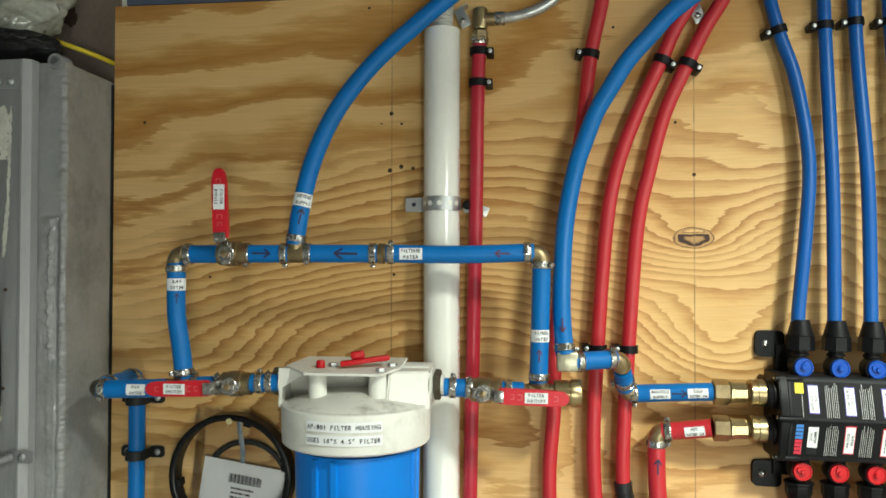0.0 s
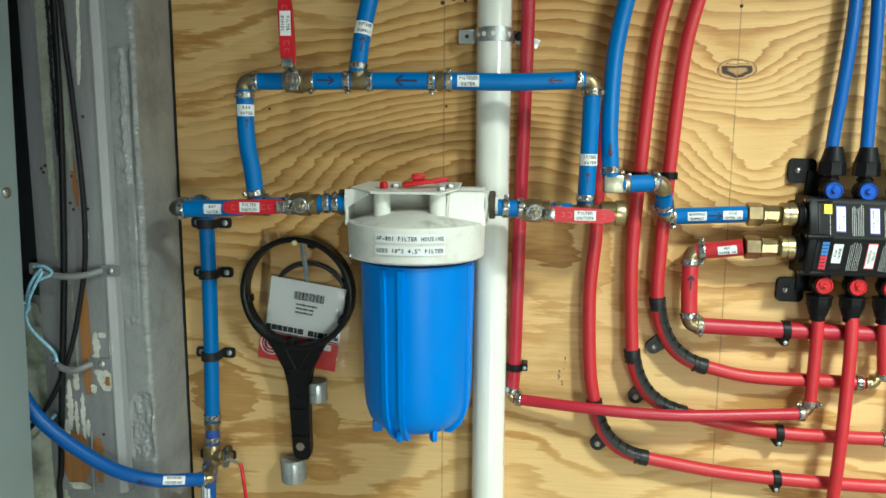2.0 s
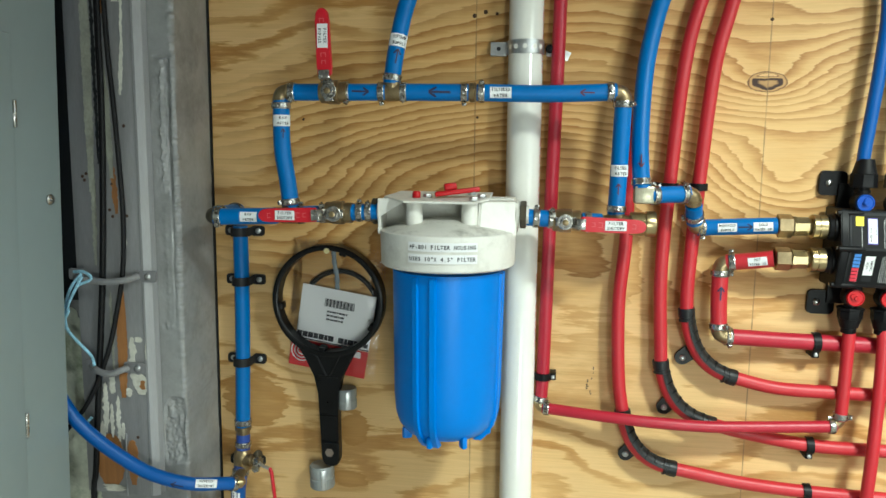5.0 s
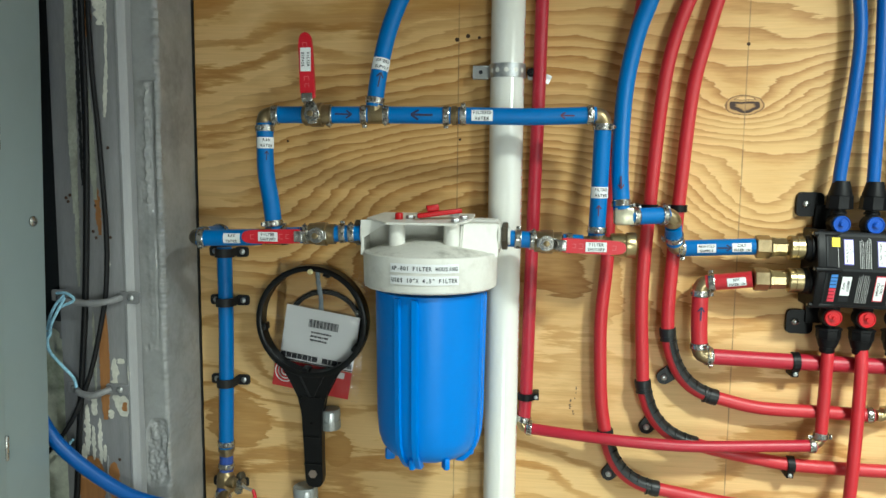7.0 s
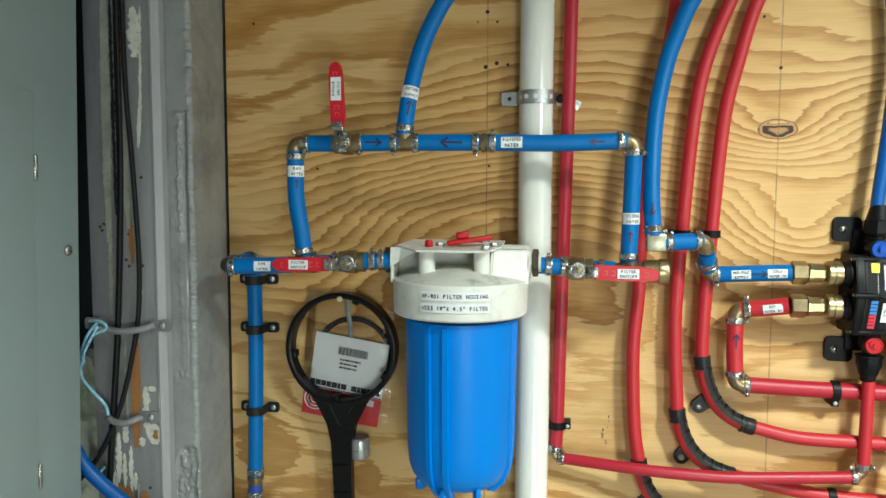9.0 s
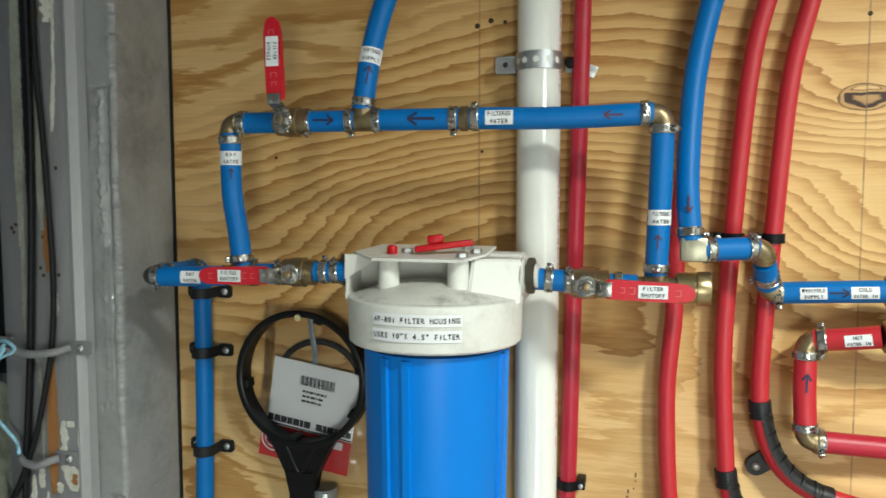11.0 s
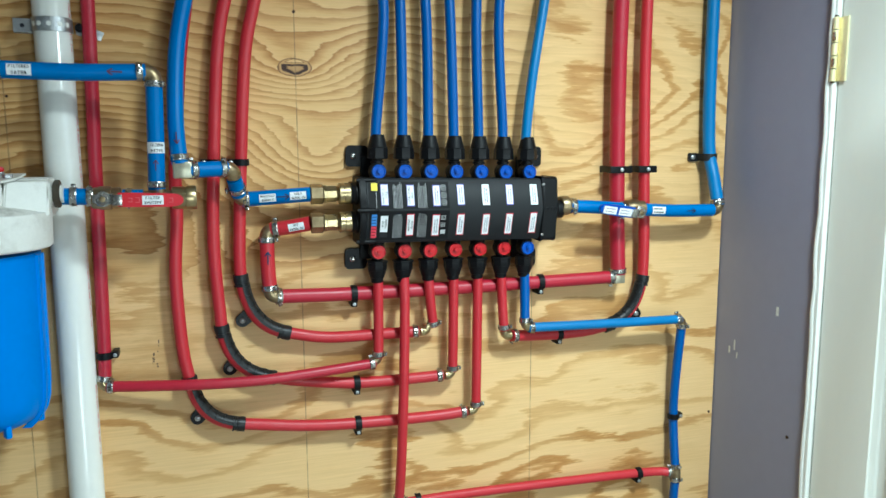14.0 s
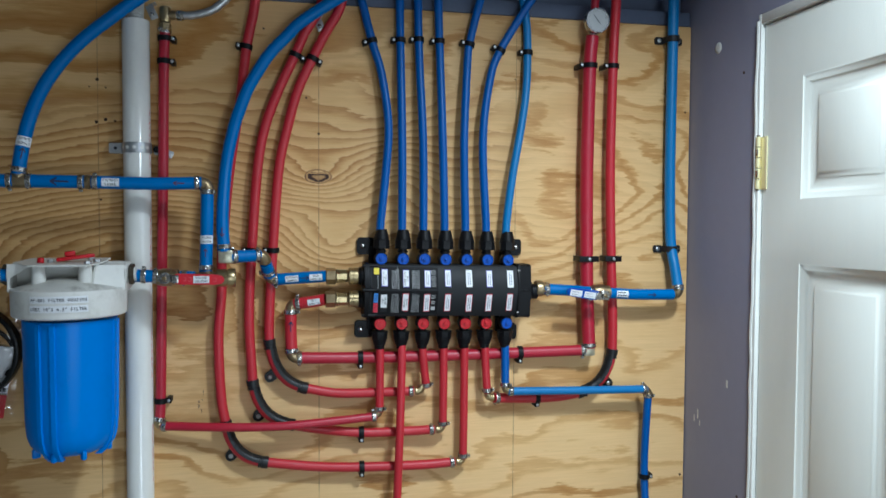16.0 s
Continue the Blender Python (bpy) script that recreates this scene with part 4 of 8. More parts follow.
def masonry():
    """Painted masonry pier: one skin round its front and its right end, lumpy where the plaster has broken away."""
    prof = []
    for i in range(24):
        prof.append((Vector((-1.06 + 0.200 * i / 24, -0.110)), Vector((0, -1))))
    for i in range(36):
        prof.append((Vector((-0.860 + 0.0360 * i / 35, -0.110)), Vector((0, -1))))
    for a in range(12, 90, 13):
        prof.append((Vector((-0.8240 + 0.0065 * math.sin(radians(a)), -0.1035 - 0.0065 * math.cos(radians(a)))), Vector((math.sin(radians(a)), -math.cos(radians(a))))))
    for i in range(30):
        prof.append((Vector((-0.8175, -0.1025 + 0.16 * i / 29)), Vector((1, 0))))
    zs = [0.6 + 0.45 * k / 50 for k in range(50)] + [1.05 + 0.939 * k / 700 for k in range(701)]
    bm = bmesh.new()
    rows = []
    for z in zs:
        row = []
        for p, n in prof:
            at = Vector((p.x, p.y, z))
            low = min(1.0, max(0.0, (1.788 - z) / 0.006))
            face = 1.0 if n.y < -0.3 else 0.0
            d = 0.0010 * noise.noise(at * 22) + 0.0009 * noise.noise(at * 48) + face * 0.0022 * noise.noise(Vector((p.x * 34, 7.0, z * 11)))
            # lumpy bead, thin crack and beaded corner where the old plaster has run
            slot = low * min(1.0, max(0.0, (z - 1.585) / 0.03))
            trail = low * min(1.0, max(0.0, (z - 1.40) / 0.06)) * max(0.0, 0.35 + noise.noise(Vector((0.0, 8.0, z * 9))))
            strong = max(slot, 0.7 * trail)
            wander = 0.0022 * noise.noise(Vector((3.0, 0.0, z * 14)))
            lump = max(0.0, 0.35 + noise.noise(Vector((1.0, 2.0, z * 75))) + 0.8 * noise.noise(Vector((5.0, 2.0 + p.x * 60, z * 190))))
            grain = noise.noise(Vector((p.x * 150, 2.0, z * 90)))
            speck = noise.noise(Vector((p.x * 330, 4.0, z * 240)))
            d += face * strong * math.exp(-((p.x + 0.8375 + wander) / (0.0022 + 0.0010 * lump)) ** 2) * (0.0008 + 0.0044 * lump)
            d -= face * strong * math.exp(-((p.x + 0.8278 - wander) / 0.0017) ** 2) * (0.0050 + 0.0030 * grain)
            d -= face * slot * math.exp(-((p.x + 0.8305) / 0.0058) ** 4) * 0.0030
            d += face * strong * (0.0018 * grain + 0.0010 * speck) * math.exp(-((p.x + 0.838) / 0.013) ** 2)
            d -= face * math.exp(-((z - 1.789 - 0.1 * wander) / 0.0026) ** 2) * math.exp(-((p.x + 0.832) / 0.014) ** 2) * 0.0050
            # pocket with a lumpy bottom
            side = 0.010 * noise.noise(Vector((p.x * 25, 3.0, z * 22)))
            inside = 1.0 - ((p.x + 0.8365 + side) / 0.0165) ** 4 - ((z - 1.243 + side) / 0.052) ** 4
            d -= min(1.0, max(0.0, inside * 2.2)) * (1.0 if p.y < -0.09 else 0.0) * (0.0050 + 0.0034 * noise.noise(Vector((p.x * 95, 6.0, z * 42))) + 0.0020 * noise.noise(at * 190) + 0.0008 * speck)
            # small scar and a rough patch on the return
            d += face * math.exp(-((z - 1.405) / 0.006) ** 2) * math.exp(-((p.x + 0.842) / 0.010) ** 2) * 0.0040 * grain
            if face == 0.0:
                d += math.exp(-((z - 1.30) / 0.035) ** 2) * math.exp(-((p.y + 0.045) / 0.022) ** 2) * 0.0022 * noise.noise(Vector((p.y * 170, 1.0, z * 170)))
            corner = math.exp(-((p.x + 0.8205) / 0.0048) ** 2) * math.exp(-((p.y + 0.107) / 0.006) ** 2)
            d += corner * (0.45 + 0.55 * min(1.0, max(0.0, (z - 1.42) / 0.14))) * (0.0008 + 0.0030 * noise.noise(Vector((2.0, 5.0, z * 85))) + 0.0028 * noise.noise(Vector((2.0, 9.0, z * 210))) + 0.0010 * speck)
            row.append(bm.verts.new((p.x + n.x * d, p.y + n.y * d, z)))
        rows.append(row)
    for a, b in zip(rows, rows[1:]):
        for k in range(len(prof) - 1):
            bm.faces.new((a[k], a[k + 1], b[k + 1], b[k]))
    top = rows[-1]
    back = [bm.verts.new((v.co.x if v.co.x < -0.83 else -0.83, 0.055, 1.989)) for v in top]
    for k in range(len(prof) - 1):
        bm.faces.new((top[k], top[k + 1], back[k + 1], back[k]))
    return solo("masonry_pier", bm, CONCRETE, "rough grey-painted masonry pier beside the plywood", "masonry pier", kind="structure", base=Vector((0, 0, 0)))


pier = masonry()
slab("pier_foot", (-1.06, -0.105, 0.0), (-0.821, 0.055, 0.60), CONCRETE, "foot of the grey-painted masonry pier", "masonry pier")


def ragged(x, z0, z1, w, seed, y, lean=0.0, rough=0.5):
    """A ragged upright patch in a plane that faces the room, 0.5 mm thick."""
    rnd = random.Random(seed)
    n = max(8, int((z1 - z0) / 0.0032))
    left, right = [], []
    for i in range(n + 1):
        u = i / n
        taper = math.sin(math.pi * min(1, max(0.04, u))) ** 0.35
        z = z0 + (z1 - z0) * u
        c = x + lean * u
        left.append(Vector((c - w / 2 * taper * (1 + rnd.uniform(-rough, rough)), y, z)))
        right.append(Vector((c + w / 2 * taper * (1 + rnd.uniform(-rough, rough)), y, z)))
    bm = bmesh.new()
    la, ra = [bm.verts.new(p) for p in left], [bm.verts.new(p) for p in right]
    lb, rb = [bm.verts.new(p + Vector((0, 0.0006, 0))) for p in left], [bm.verts.new(p + Vector((0, 0.0006, 0))) for p in right]
    for i in range(n):
        bm.faces.new((la[i], ra[i], ra[i + 1], la[i + 1]))
        bm.faces.new((la[i], la[i + 1], lb[i + 1], lb[i]))
        bm.faces.new((ra[i], rb[i], rb[i + 1], ra[i + 1]))
    return bm


part("bare_patch", ragged(-1.000, 0.95, 1.43, 0.085, 4, -0.1135, 0.0, 0.12), MOULD, pier, "bare mossy masonry where paint is gone")

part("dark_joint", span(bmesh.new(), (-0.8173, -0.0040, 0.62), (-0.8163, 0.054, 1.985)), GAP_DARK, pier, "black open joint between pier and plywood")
# Flat near-black strip: the electrical panel's shade on the masonry, put into colour
part("dark_strip", span(bmesh.new(), (-1.04, -0.1185, 1.44), (-0.9695, -0.1130, 1.99), 0.001), GAP_DARK, pier, "near-black strip in place of the panel's shade beside the board")

# old board on the pier
BOARD_Y = -0.130
board = thing("old_board", (-0.912, -0.111, 1.15), "grey-painted wooden board with peeling paint on the masonry", "board")
bm = bmesh.new()
span(bm, (-0.968, BOARD_Y, 1.150), (-0.858, -0.1115, 1.990), 0.0016)
part("plank", bm, GREY_WOOD, board)
for k, (x, z0, z1, w, lean, m, rough, lab) in enumerate((
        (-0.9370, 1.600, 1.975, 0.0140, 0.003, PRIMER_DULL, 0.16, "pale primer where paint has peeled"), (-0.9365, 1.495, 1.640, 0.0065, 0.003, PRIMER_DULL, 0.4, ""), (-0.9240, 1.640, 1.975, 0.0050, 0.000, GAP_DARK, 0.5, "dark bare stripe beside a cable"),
        (-0.9045, 1.620, 1.780, 0.0105, -0.007, PRIMER_DULL, 0.25, ""), (-0.9010, 1.570, 1.640, 0.0075, -0.003, BARE_WOOD, 0.4, "bare orange wood where paint has peeled"), (-0.8870, 1.735, 1.815, 0.0060, 0.006, PRIMER, 0.35, ""),
        (-0.8815, 1.805, 1.930, 0.0040, 0.003, PRIMER, 0.5, ""), (-0.8880, 1.860, 1.930, 0.0160, 0.0, PRIMER, 0.5, ""), (-0.9080, 1.845, 1.915, 0.0120, -0.002, BARE_WOOD, 0.4, ""), (-0.8905, 1.518, 1.548, 0.0055, 0.001, PRIMER, 0.5, ""),
        (-0.9025, 1.300, 1.466, 0.0150, 0.0025, BARE_WOOD, 0.10, ""), (-0.9160, 1.330, 1.460, 0.0040, 0.0, PRIMER_DULL, 0.5, ""), (-0.8850, 1.318, 1.392, 0.0110, -0.002, PRIMER, 0.45, ""), (-0.8735, 1.306, 1.338, 0.0180, 0.0, PRIMER, 0.5, ""),
        (-0.8720, 1.314, 1.328, 0.0080, 0.0, BARE_WOOD, 0.5, ""), (-0.8640, 1.360, 1.384, 0.0040, 0.0, PRIMER, 0.4, ""), (-0.8770, 1.384, 1.392, 0.0110, 0.0, PRIMER, 0.4, ""), (-0.9200, 1.305, 1.334, 0.0090, 0.0, PRIMER, 0.5, ""),
        (-0.9330, 1.245, 1.322, 0.0090, 0.002, PRIMER, 0.5, ""), (-0.9230, 1.238, 1.290, 0.0060, 0.0, PRIMER, 0.5, ""), (-0.9130, 1.232, 1.302, 0.0060, 0.0, PRIMER, 0.5, ""), (-0.9390, 1.236, 1.262, 0.0080, 0.0, PRIMER, 0.5, ""),
        (-0.9060, 1.236, 1.262, 0.0070, 0.0, PRIMER, 0.5, ""), (-0.8940, 1.302, 1.316, 0.0090, 0.0, PRIMER, 0.5, ""), (-0.9290, 1.160, 1.243, 0.0440, 0.0, BARE_WOOD, 0.06, ""), (-0.8930, 1.166, 1.236, 0.0170, 0.0, BARE_WOOD, 0.22, ""),
        (-0.9250, 1.154, 1.165, 0.0330, 0.0, PRIMER, 0.4, ""))):
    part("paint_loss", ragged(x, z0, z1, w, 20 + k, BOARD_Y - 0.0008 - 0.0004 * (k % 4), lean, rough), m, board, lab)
bm = bmesh.new()
outline_plate(bm, [Vector((x, y, 1.1515)) for x, y in ((-0.8660, -0.1316), (-0.8625, -0.1324), (-0.8535, -0.1262), (-0.8535, -0.1120), (-0.8660, -0.1120))], (0, 0, -1), 0.838)
part("edge_strip", bm, GREY_EDGE, board, "chamfered edge strip, paler grey for the light it catches")
part("thin_lath", sweep(bmesh.new(), smooth([(-0.9015, BOARD_Y - 0.002, 1.245), (-0.9030, BOARD_Y - 0.0026, 1.200), (-0.9040, BOARD_Y - 0.002, 1.148)], 0.006), 0.0016, 6), GREY_WOOD, board, "thin loose grey sliver")
for x, z in ((-0.9505, 1.622), (-0.9445, 1.626), (-0.9475, 1.617), (-0.884, 1.693), (-0.8855, 1.567), (-0.9060, 1.612), (-0.8840, 1.240), (-0.9110, 1.575), (-0.9070, 1.566)):
    part("nail_hole", lathe(bmesh.new(), (x, BOARD_Y + 0.0005, z), FRONT, [(0, 0.0024), (0.0010, 0.0024), (0.0014, 0.0014), (0.0014, 0)], 8), RUST, board, "old nail hole")

# door in the right-hand wall
jamb = thing("door_frame", (WALL_X, DOOR_Y0, 0), "white painted door frame with a ragged caulked edge", "door frame", kind="structure")
for nm, lo, hi in (("jamb", (WALL_X - 0.004, DOOR_Y0 + 0.004, 0.0), (WALL_X + 0.1, DOOR_Y0 + 0.0125, DOOR_TOP + 0.022)),
                   ("jamb", (WALL_X - 0.004, DOOR_Y1 - 0.0245, 0.0), (WALL_X + 0.1, DOOR_Y1 - 0.004, DOOR_TOP + 0.022)),
                   ("head", (WALL_X - 0.004, DOOR_Y1 - 0.004, DOOR_TOP + 0.004), (WALL_X + 0.1, DOOR_Y0 + 0.004, DOOR_TOP + 0.022)),
                   ("stop", (WALL_X + 0.040, DOOR_Y0 - 0.010, 0.0), (WALL_X + 0.052, DOOR_Y0 + 0.004, DOOR_TOP + 0.004))):
    part(nm, span(bmesh.new(), lo, hi, 0.0015), TRIM_WHITE, jamb)
bm = bmesh.new()
rnd = random.Random(9)
line = [Vector((WALL_X - 0.0025, DOOR_Y0 + 0.0145 + rnd.uniform(-0.002, 0.0018), 0.05 + 0.04 * i)) for i in range(51)]
sweep(bm, smooth(line, 0.02), 0.0042, 8, True, 1.0)
part("caulk_bead", bm, TRIM_WHITE, jamb, "ragged white caulk bead")

door = thing("door_1", (WALL_X, DOOR_Y0, 0.01), "closed white six-panel door with wood-grain moulding", "door", kind="structure")
FX = WALL_X + 0.003


def door_slab():
    ys = [DOOR_Y0, -0.362, -0.570, -0.730, -0.938, DOOR_Y1]
    zs = [0.012, 0.25, 0.80, 0.94, 1.606, 1.716, 1.930, DOOR_TOP]
    bm = bmesh.new()
    for i in range(5):
        for j in range(7):
            y0, y1, z0, z1 = ys[i], ys[i + 1], zs[j], zs[j + 1]
            if i in (1, 3) and j in (1, 3, 5):
                steps = [(0.0, 0.0), (0.0025, 0.0022), (0.0090, 0.0046), (0.0110, 0.0070), (0.0170, 0.0088), (0.0200, 0.0094), (0.0300, 0.0084), (0.0355, 0.0046), (0.0385, 0.0034)]
                rings = []
                for inset, deep in steps:
                    rings.append([bm.verts.new((FX + deep, y, z)) for y, z in ((y0 - inset, z0 + inset * 1.2), (y1 + inset, z0 + inset * 1.2), (y1 + inset, z1 - inset * 1.15), (y0 - inset, z1 - inset * 1.15))])
                for a, b in zip(rings, rings[1:]):
                    for k in range(4):
                        bm.faces.new((a[k], a[(k + 1) % 4], b[(k + 1) % 4], b[k]))
                bm.faces.new(rings[-1])
            else:
                bm.faces.new([bm.verts.new((FX, y, z)) for y, z in ((y0, z0), (y1, z0), (y1, z1), (y0, z1))])
    front = [(DOOR_Y0, zs[0]), (DOOR_Y1, zs[0]), (DOOR_Y1, zs[-1]), (DOOR_Y0, zs[-1])]
    for k in range(4):
        (ya, za), (yb, zb) = front[k], front[(k + 1) % 4]
        bm.faces.new([bm.verts.new(q) for q in ((FX, ya, za), (FX, yb, zb), (FX + 0.035, yb, zb), (FX + 0.035, ya, za))])
    bm.faces.new([bm.verts.new((FX + 0.035, y, z)) for y, z in front])
    return bm


part("slab", door_slab(), DOOR_WHITE, door)
for hz in (1.737, 0.932, 0.16):
    bm = bmesh.new()
    span(bm, (FX - 0.0030, DOOR_Y0 - 0.014, hz), (FX - 0.0004, DOOR_Y0 + 0.0035, hz + 0.098), 0.0008)
    leaf = part("hinge", bm, HINGE_BRASS, door, "brass butt hinge")
    bm = bmesh.new()
    for k in range(5):
        lathe(bm, (FX - 0.0065, DOOR_Y0 + 0.006, hz + 0.0198 * k + 0.0006), (0, 0, 1), [(0, 0.0034), (0.0008, 0.0046), (0.0178, 0.0046), (0.0186, 0.0034)], 14)
    part("knuckle", bm, HINGE_BRASS, leaf)
    for k in (1, 3):
        part("knuckle_gap", span(bmesh.new(), (FX - 0.0114, DOOR_Y0 + 0.0010, hz + 0.0198 * k + 0.0030), (FX - 0.0098, DOOR_Y0 + 0.0070, hz + 0.0198 * k + 0.0160), 0.0003), STEEL, leaf, "bare steel knuckle")
    part("pin", lathe(bmesh.new(), (FX - 0.0065, DOOR_Y0 + 0.006, hz - 0.002), (0, 0, 1), [(0, 0.0024), (0.001, 0.0034), (0.1015, 0.0034), (0.1035, 0.0020)], 12), DARK_BRASS, leaf, "dark hinge pin")
bm = bmesh.new()
lathe(bm, (FX, DOOR_Y1 + 0.06, 0.95), (-1, 0, 0), [(0, 0.03), (0.008, 0.03), (0.012, 0.011), (0.04, 0.011), (0.046, 0.024), (0.066, 0.026), (0.074, 0.018), (0.076, 0)], 24)
part("door_knob", bm, HINGE_BRASS, door, "brass door knob")
scuffs = bmesh.new()
put = on_plane((WALL_X - 0.0004, -0.05, 1.25), (0, -1, 0), (0, 0, 1))
for u, v, w, h in ((-0.010, 0.0, 0.004, 0.014), (0.004, 0.012, 0.004, 0.020), (0.012, -0.006, 0.003, 0.012), (0.11, 0.10, 0.006, 0.016)):
    patch(scuffs, put, w, h, 0.0004, u, v, 2, 2)
solo("wall_scuffs", scuffs, TRIM_WHITE, "pale scuff marks on the violet-grey wall", "scuff marks", kind="structure")
plaster = bmesh.new()
lathe(plaster, (WALL_X, -0.105, 2.032), (-1, 0, 0), [(0, 0.012), (0.0015, 0.010), (0.002, 0.004), (0.0012, 0)], 9)
solo("filled_hole", plaster, TRIM_WHITE, "small plaster-filled hole in the violet-grey wall", "wall patch", kind="structure")
for sy, sz in ((-0.195, 1.965), (-0.20, 1.135)):
    solo("wall_nail_hole", lathe(bmesh.new(), (WALL_X, sy, sz), (-1, 0, 0), [(0, 0.003), (0.0008, 0.003), (0.001, 0)], 9), RUST, "dark nail hole in the violet-grey wall", "nail hole", kind="structure")

# ---- electrical panel on the left wall ----
panel = thing("electrical_panel", (-1.06, -0.40, 1.15), "grey-green enamelled electrical panel with closed door", "electrical panel")
PX = -0.930
panel.location.x -= 0.0126
panel.rotation_euler = (0, radians(1.6), 0)
part("box", span(bmesh.new(), (-1.0598, -0.594, 1.110), (PX - 0.004, -0.226, 1.985), 0.002), PANEL, panel)
part("cover", span(bmesh.new(), (PX - 0.0036, -0.612, 1.090), (PX, -0.208, 2.005), 0.0012), PANEL, panel)
pd = part("door", span(bmesh.new(), (PX + 0.0002, -0.520, 1.225), (PX + 0.0040, -0.2955, 1.798), 0.0015), PANEL, panel)
for z in (1.690, 1.305):
    part("hinge_pin", lathe(bmesh.new(), (PX + 0.0045, -0.2945, z), (0, 0, 1), [(0, 0.002), (0.001, 0.0026), (0.031, 0.0026), (0.032, 0.002)], 10), STEEL, pd, "bright hinge pin")
for y, z in ((-0.231, 1.600), (-0.231, 1.95), (-0.231, 1.14)):
    screw(panel, (PX, y, z), (1, 0, 0), 0.0070, STEEL)

# ---- main vent pipe ----
PVX, PVY = -0.3335, -0.0262
vent = thing("vent_pipe", (PVX, PVY, 0), "white PVC riser pipe strapped to the plywood", "pipe")
bm = bmesh.new()
lathe(bm, (PVX, PVY, 0.0), (0, 0, 1), [(0, 0.0195), (0, 0.0242), (2.0395, 0.0242), (2.041, 0.0235), (2.041, 0.0205), (1.98, 0.0205), (1.98, 0)], 40)
part("tube", bm, PVC, vent)
put = on_pipe((PVX, PVY, 1.45), (0, 0, 1), 0.0242, Vector((0.96, -0.28, 0)))
for k in range(7):
    part("print_mark", write(bmesh.new(), put, "PVC 1120 PR 330 PSI ASTM D 2665", 0.0056, -0.80 + 0.196 * k, 0.0, 0.0005, 0.180), INK_RED, vent, "red print along the pipe")
rib = thing("drain_hose", (PVX, PVY, 2.0), "grey ribbed drain hose pushed into the white pipe", "hose")
bm = bmesh.new()
line = smooth([(PVX, PVY, 1.99), (PVX + 0.001, PVY, 2.06), (PVX + 0.006, PVY - 0.004, 2.16), (PVX + 0.02, PVY - 0.006, 2.40)], 0.0022)
sweep(bm, line, [0.0128 if i % 2 else 0.0143 for i in range(len(line))], 18)
part("tube", bm, HOSE_GREY, rib)
strap = thing("hanger_strap", (PVX, 0, 1.807), "perforated galvanised hanger strap round the white pipe", "strap")
bm = bmesh.new()
ZS, HW = 1.807, 0.0095
prof_in, prof_out = [], []
for a in range(-10, 191, 10):
    n = Vector((math.cos(radians(a)), -math.sin(radians(a)), 0))
    prof_in.append(Vector((PVX, PVY, ZS)) + n * 0.0246)
    prof_out.append(Vector((PVX, PVY, ZS)) + n * 0.0258)
outline_plate(bm, [q - Vector((0, 0, HW)) for q in (*prof_in, *prof_out[::-1])], (0, 0, -1), HW * 2)
part("band", bm, GALV, strap)
for s, w, h in ((-1, 0.0230, 0.0190), (1, 0.0200, 0.0165)):
    bm = bmesh.new()
    outline_plate(bm, [Vector((PVX + s * 0.0385 + u, -0.0200, ZS + v - (0.003 if s > 0 else 0.0))) for u, v in rounded(w, h, 0.003)], FRONT, 0.0014)
    if s < 0:
        box(bm, (PVX - 0.0385, -0.0145, ZS + 0.0088), (w, 0.012, 0.0014), 0.0004)
        box(bm, (PVX - 0.0385, -0.0145, ZS - 0.0088), (w, 0.012, 0.0014), 0.0004)
        box(bm, (PVX - 0.0268, -0.0228, ZS), (0.0035, 0.0014, 0.012), 0.0004)
    tab = part("tab", bm, GALV, strap)
    if s < 0:
        part("hole", lathe(bmesh.new(), (PVX - 0.0385, -0.0214, ZS), FRONT, [(0, 0.0030), (0.0003, 0.0030), (0.0004, 0.0012), (0.0004, 0)], 12), INK, tab, "dark punched hole")
    else:
        screw(tab, (PVX + 0.0335, -0.0214, ZS - 0.001), FRONT, 0.0062, BLACK)
    part("spacer", lathe(bmesh.new(), (PVX + s * 0.040, 0.0, ZS), FRONT, [(0, 0.004), (0.019, 0.004)], 10), GALV, strap)
bm = bmesh.new()
box(bm, (PVX + 0.0500, -0.009, ZS - 0.006), (0.024, 0.0014, 0.013), 0.0004, Matrix.Rotation(radians(24), 3, "Y"))
part("tail", bm, GALV, strap, "bright bent end of the strap")
for a in (60, 90, 120, 35, 145):
    n = Vector((math.cos(radians(a)), -math.sin(radians(a)), 0))
    part("hole", lathe(bmesh.new(), Vector((PVX, PVY, ZS)) + n * 0.0257, n, [(0, 0.0034), (0.0003, 0.0034), (0.0004, 0.0015), (0.0004, 0)], 12), PVC, strap, "punched hole showing the white pipe")

# ---- filter housing ----
FC = Vector((-0.4290, -0.1105, 1.53))
filt = thing("filter_housing", (FC.x, FC.y, 1.262), "off-white and bright blue water filter housing", "water filter")


def turn_up(z0, profile, n=56):
    return lathe(bmesh.new(), (FC.x, FC.y, z0), (0, 0, 1), profile, n)


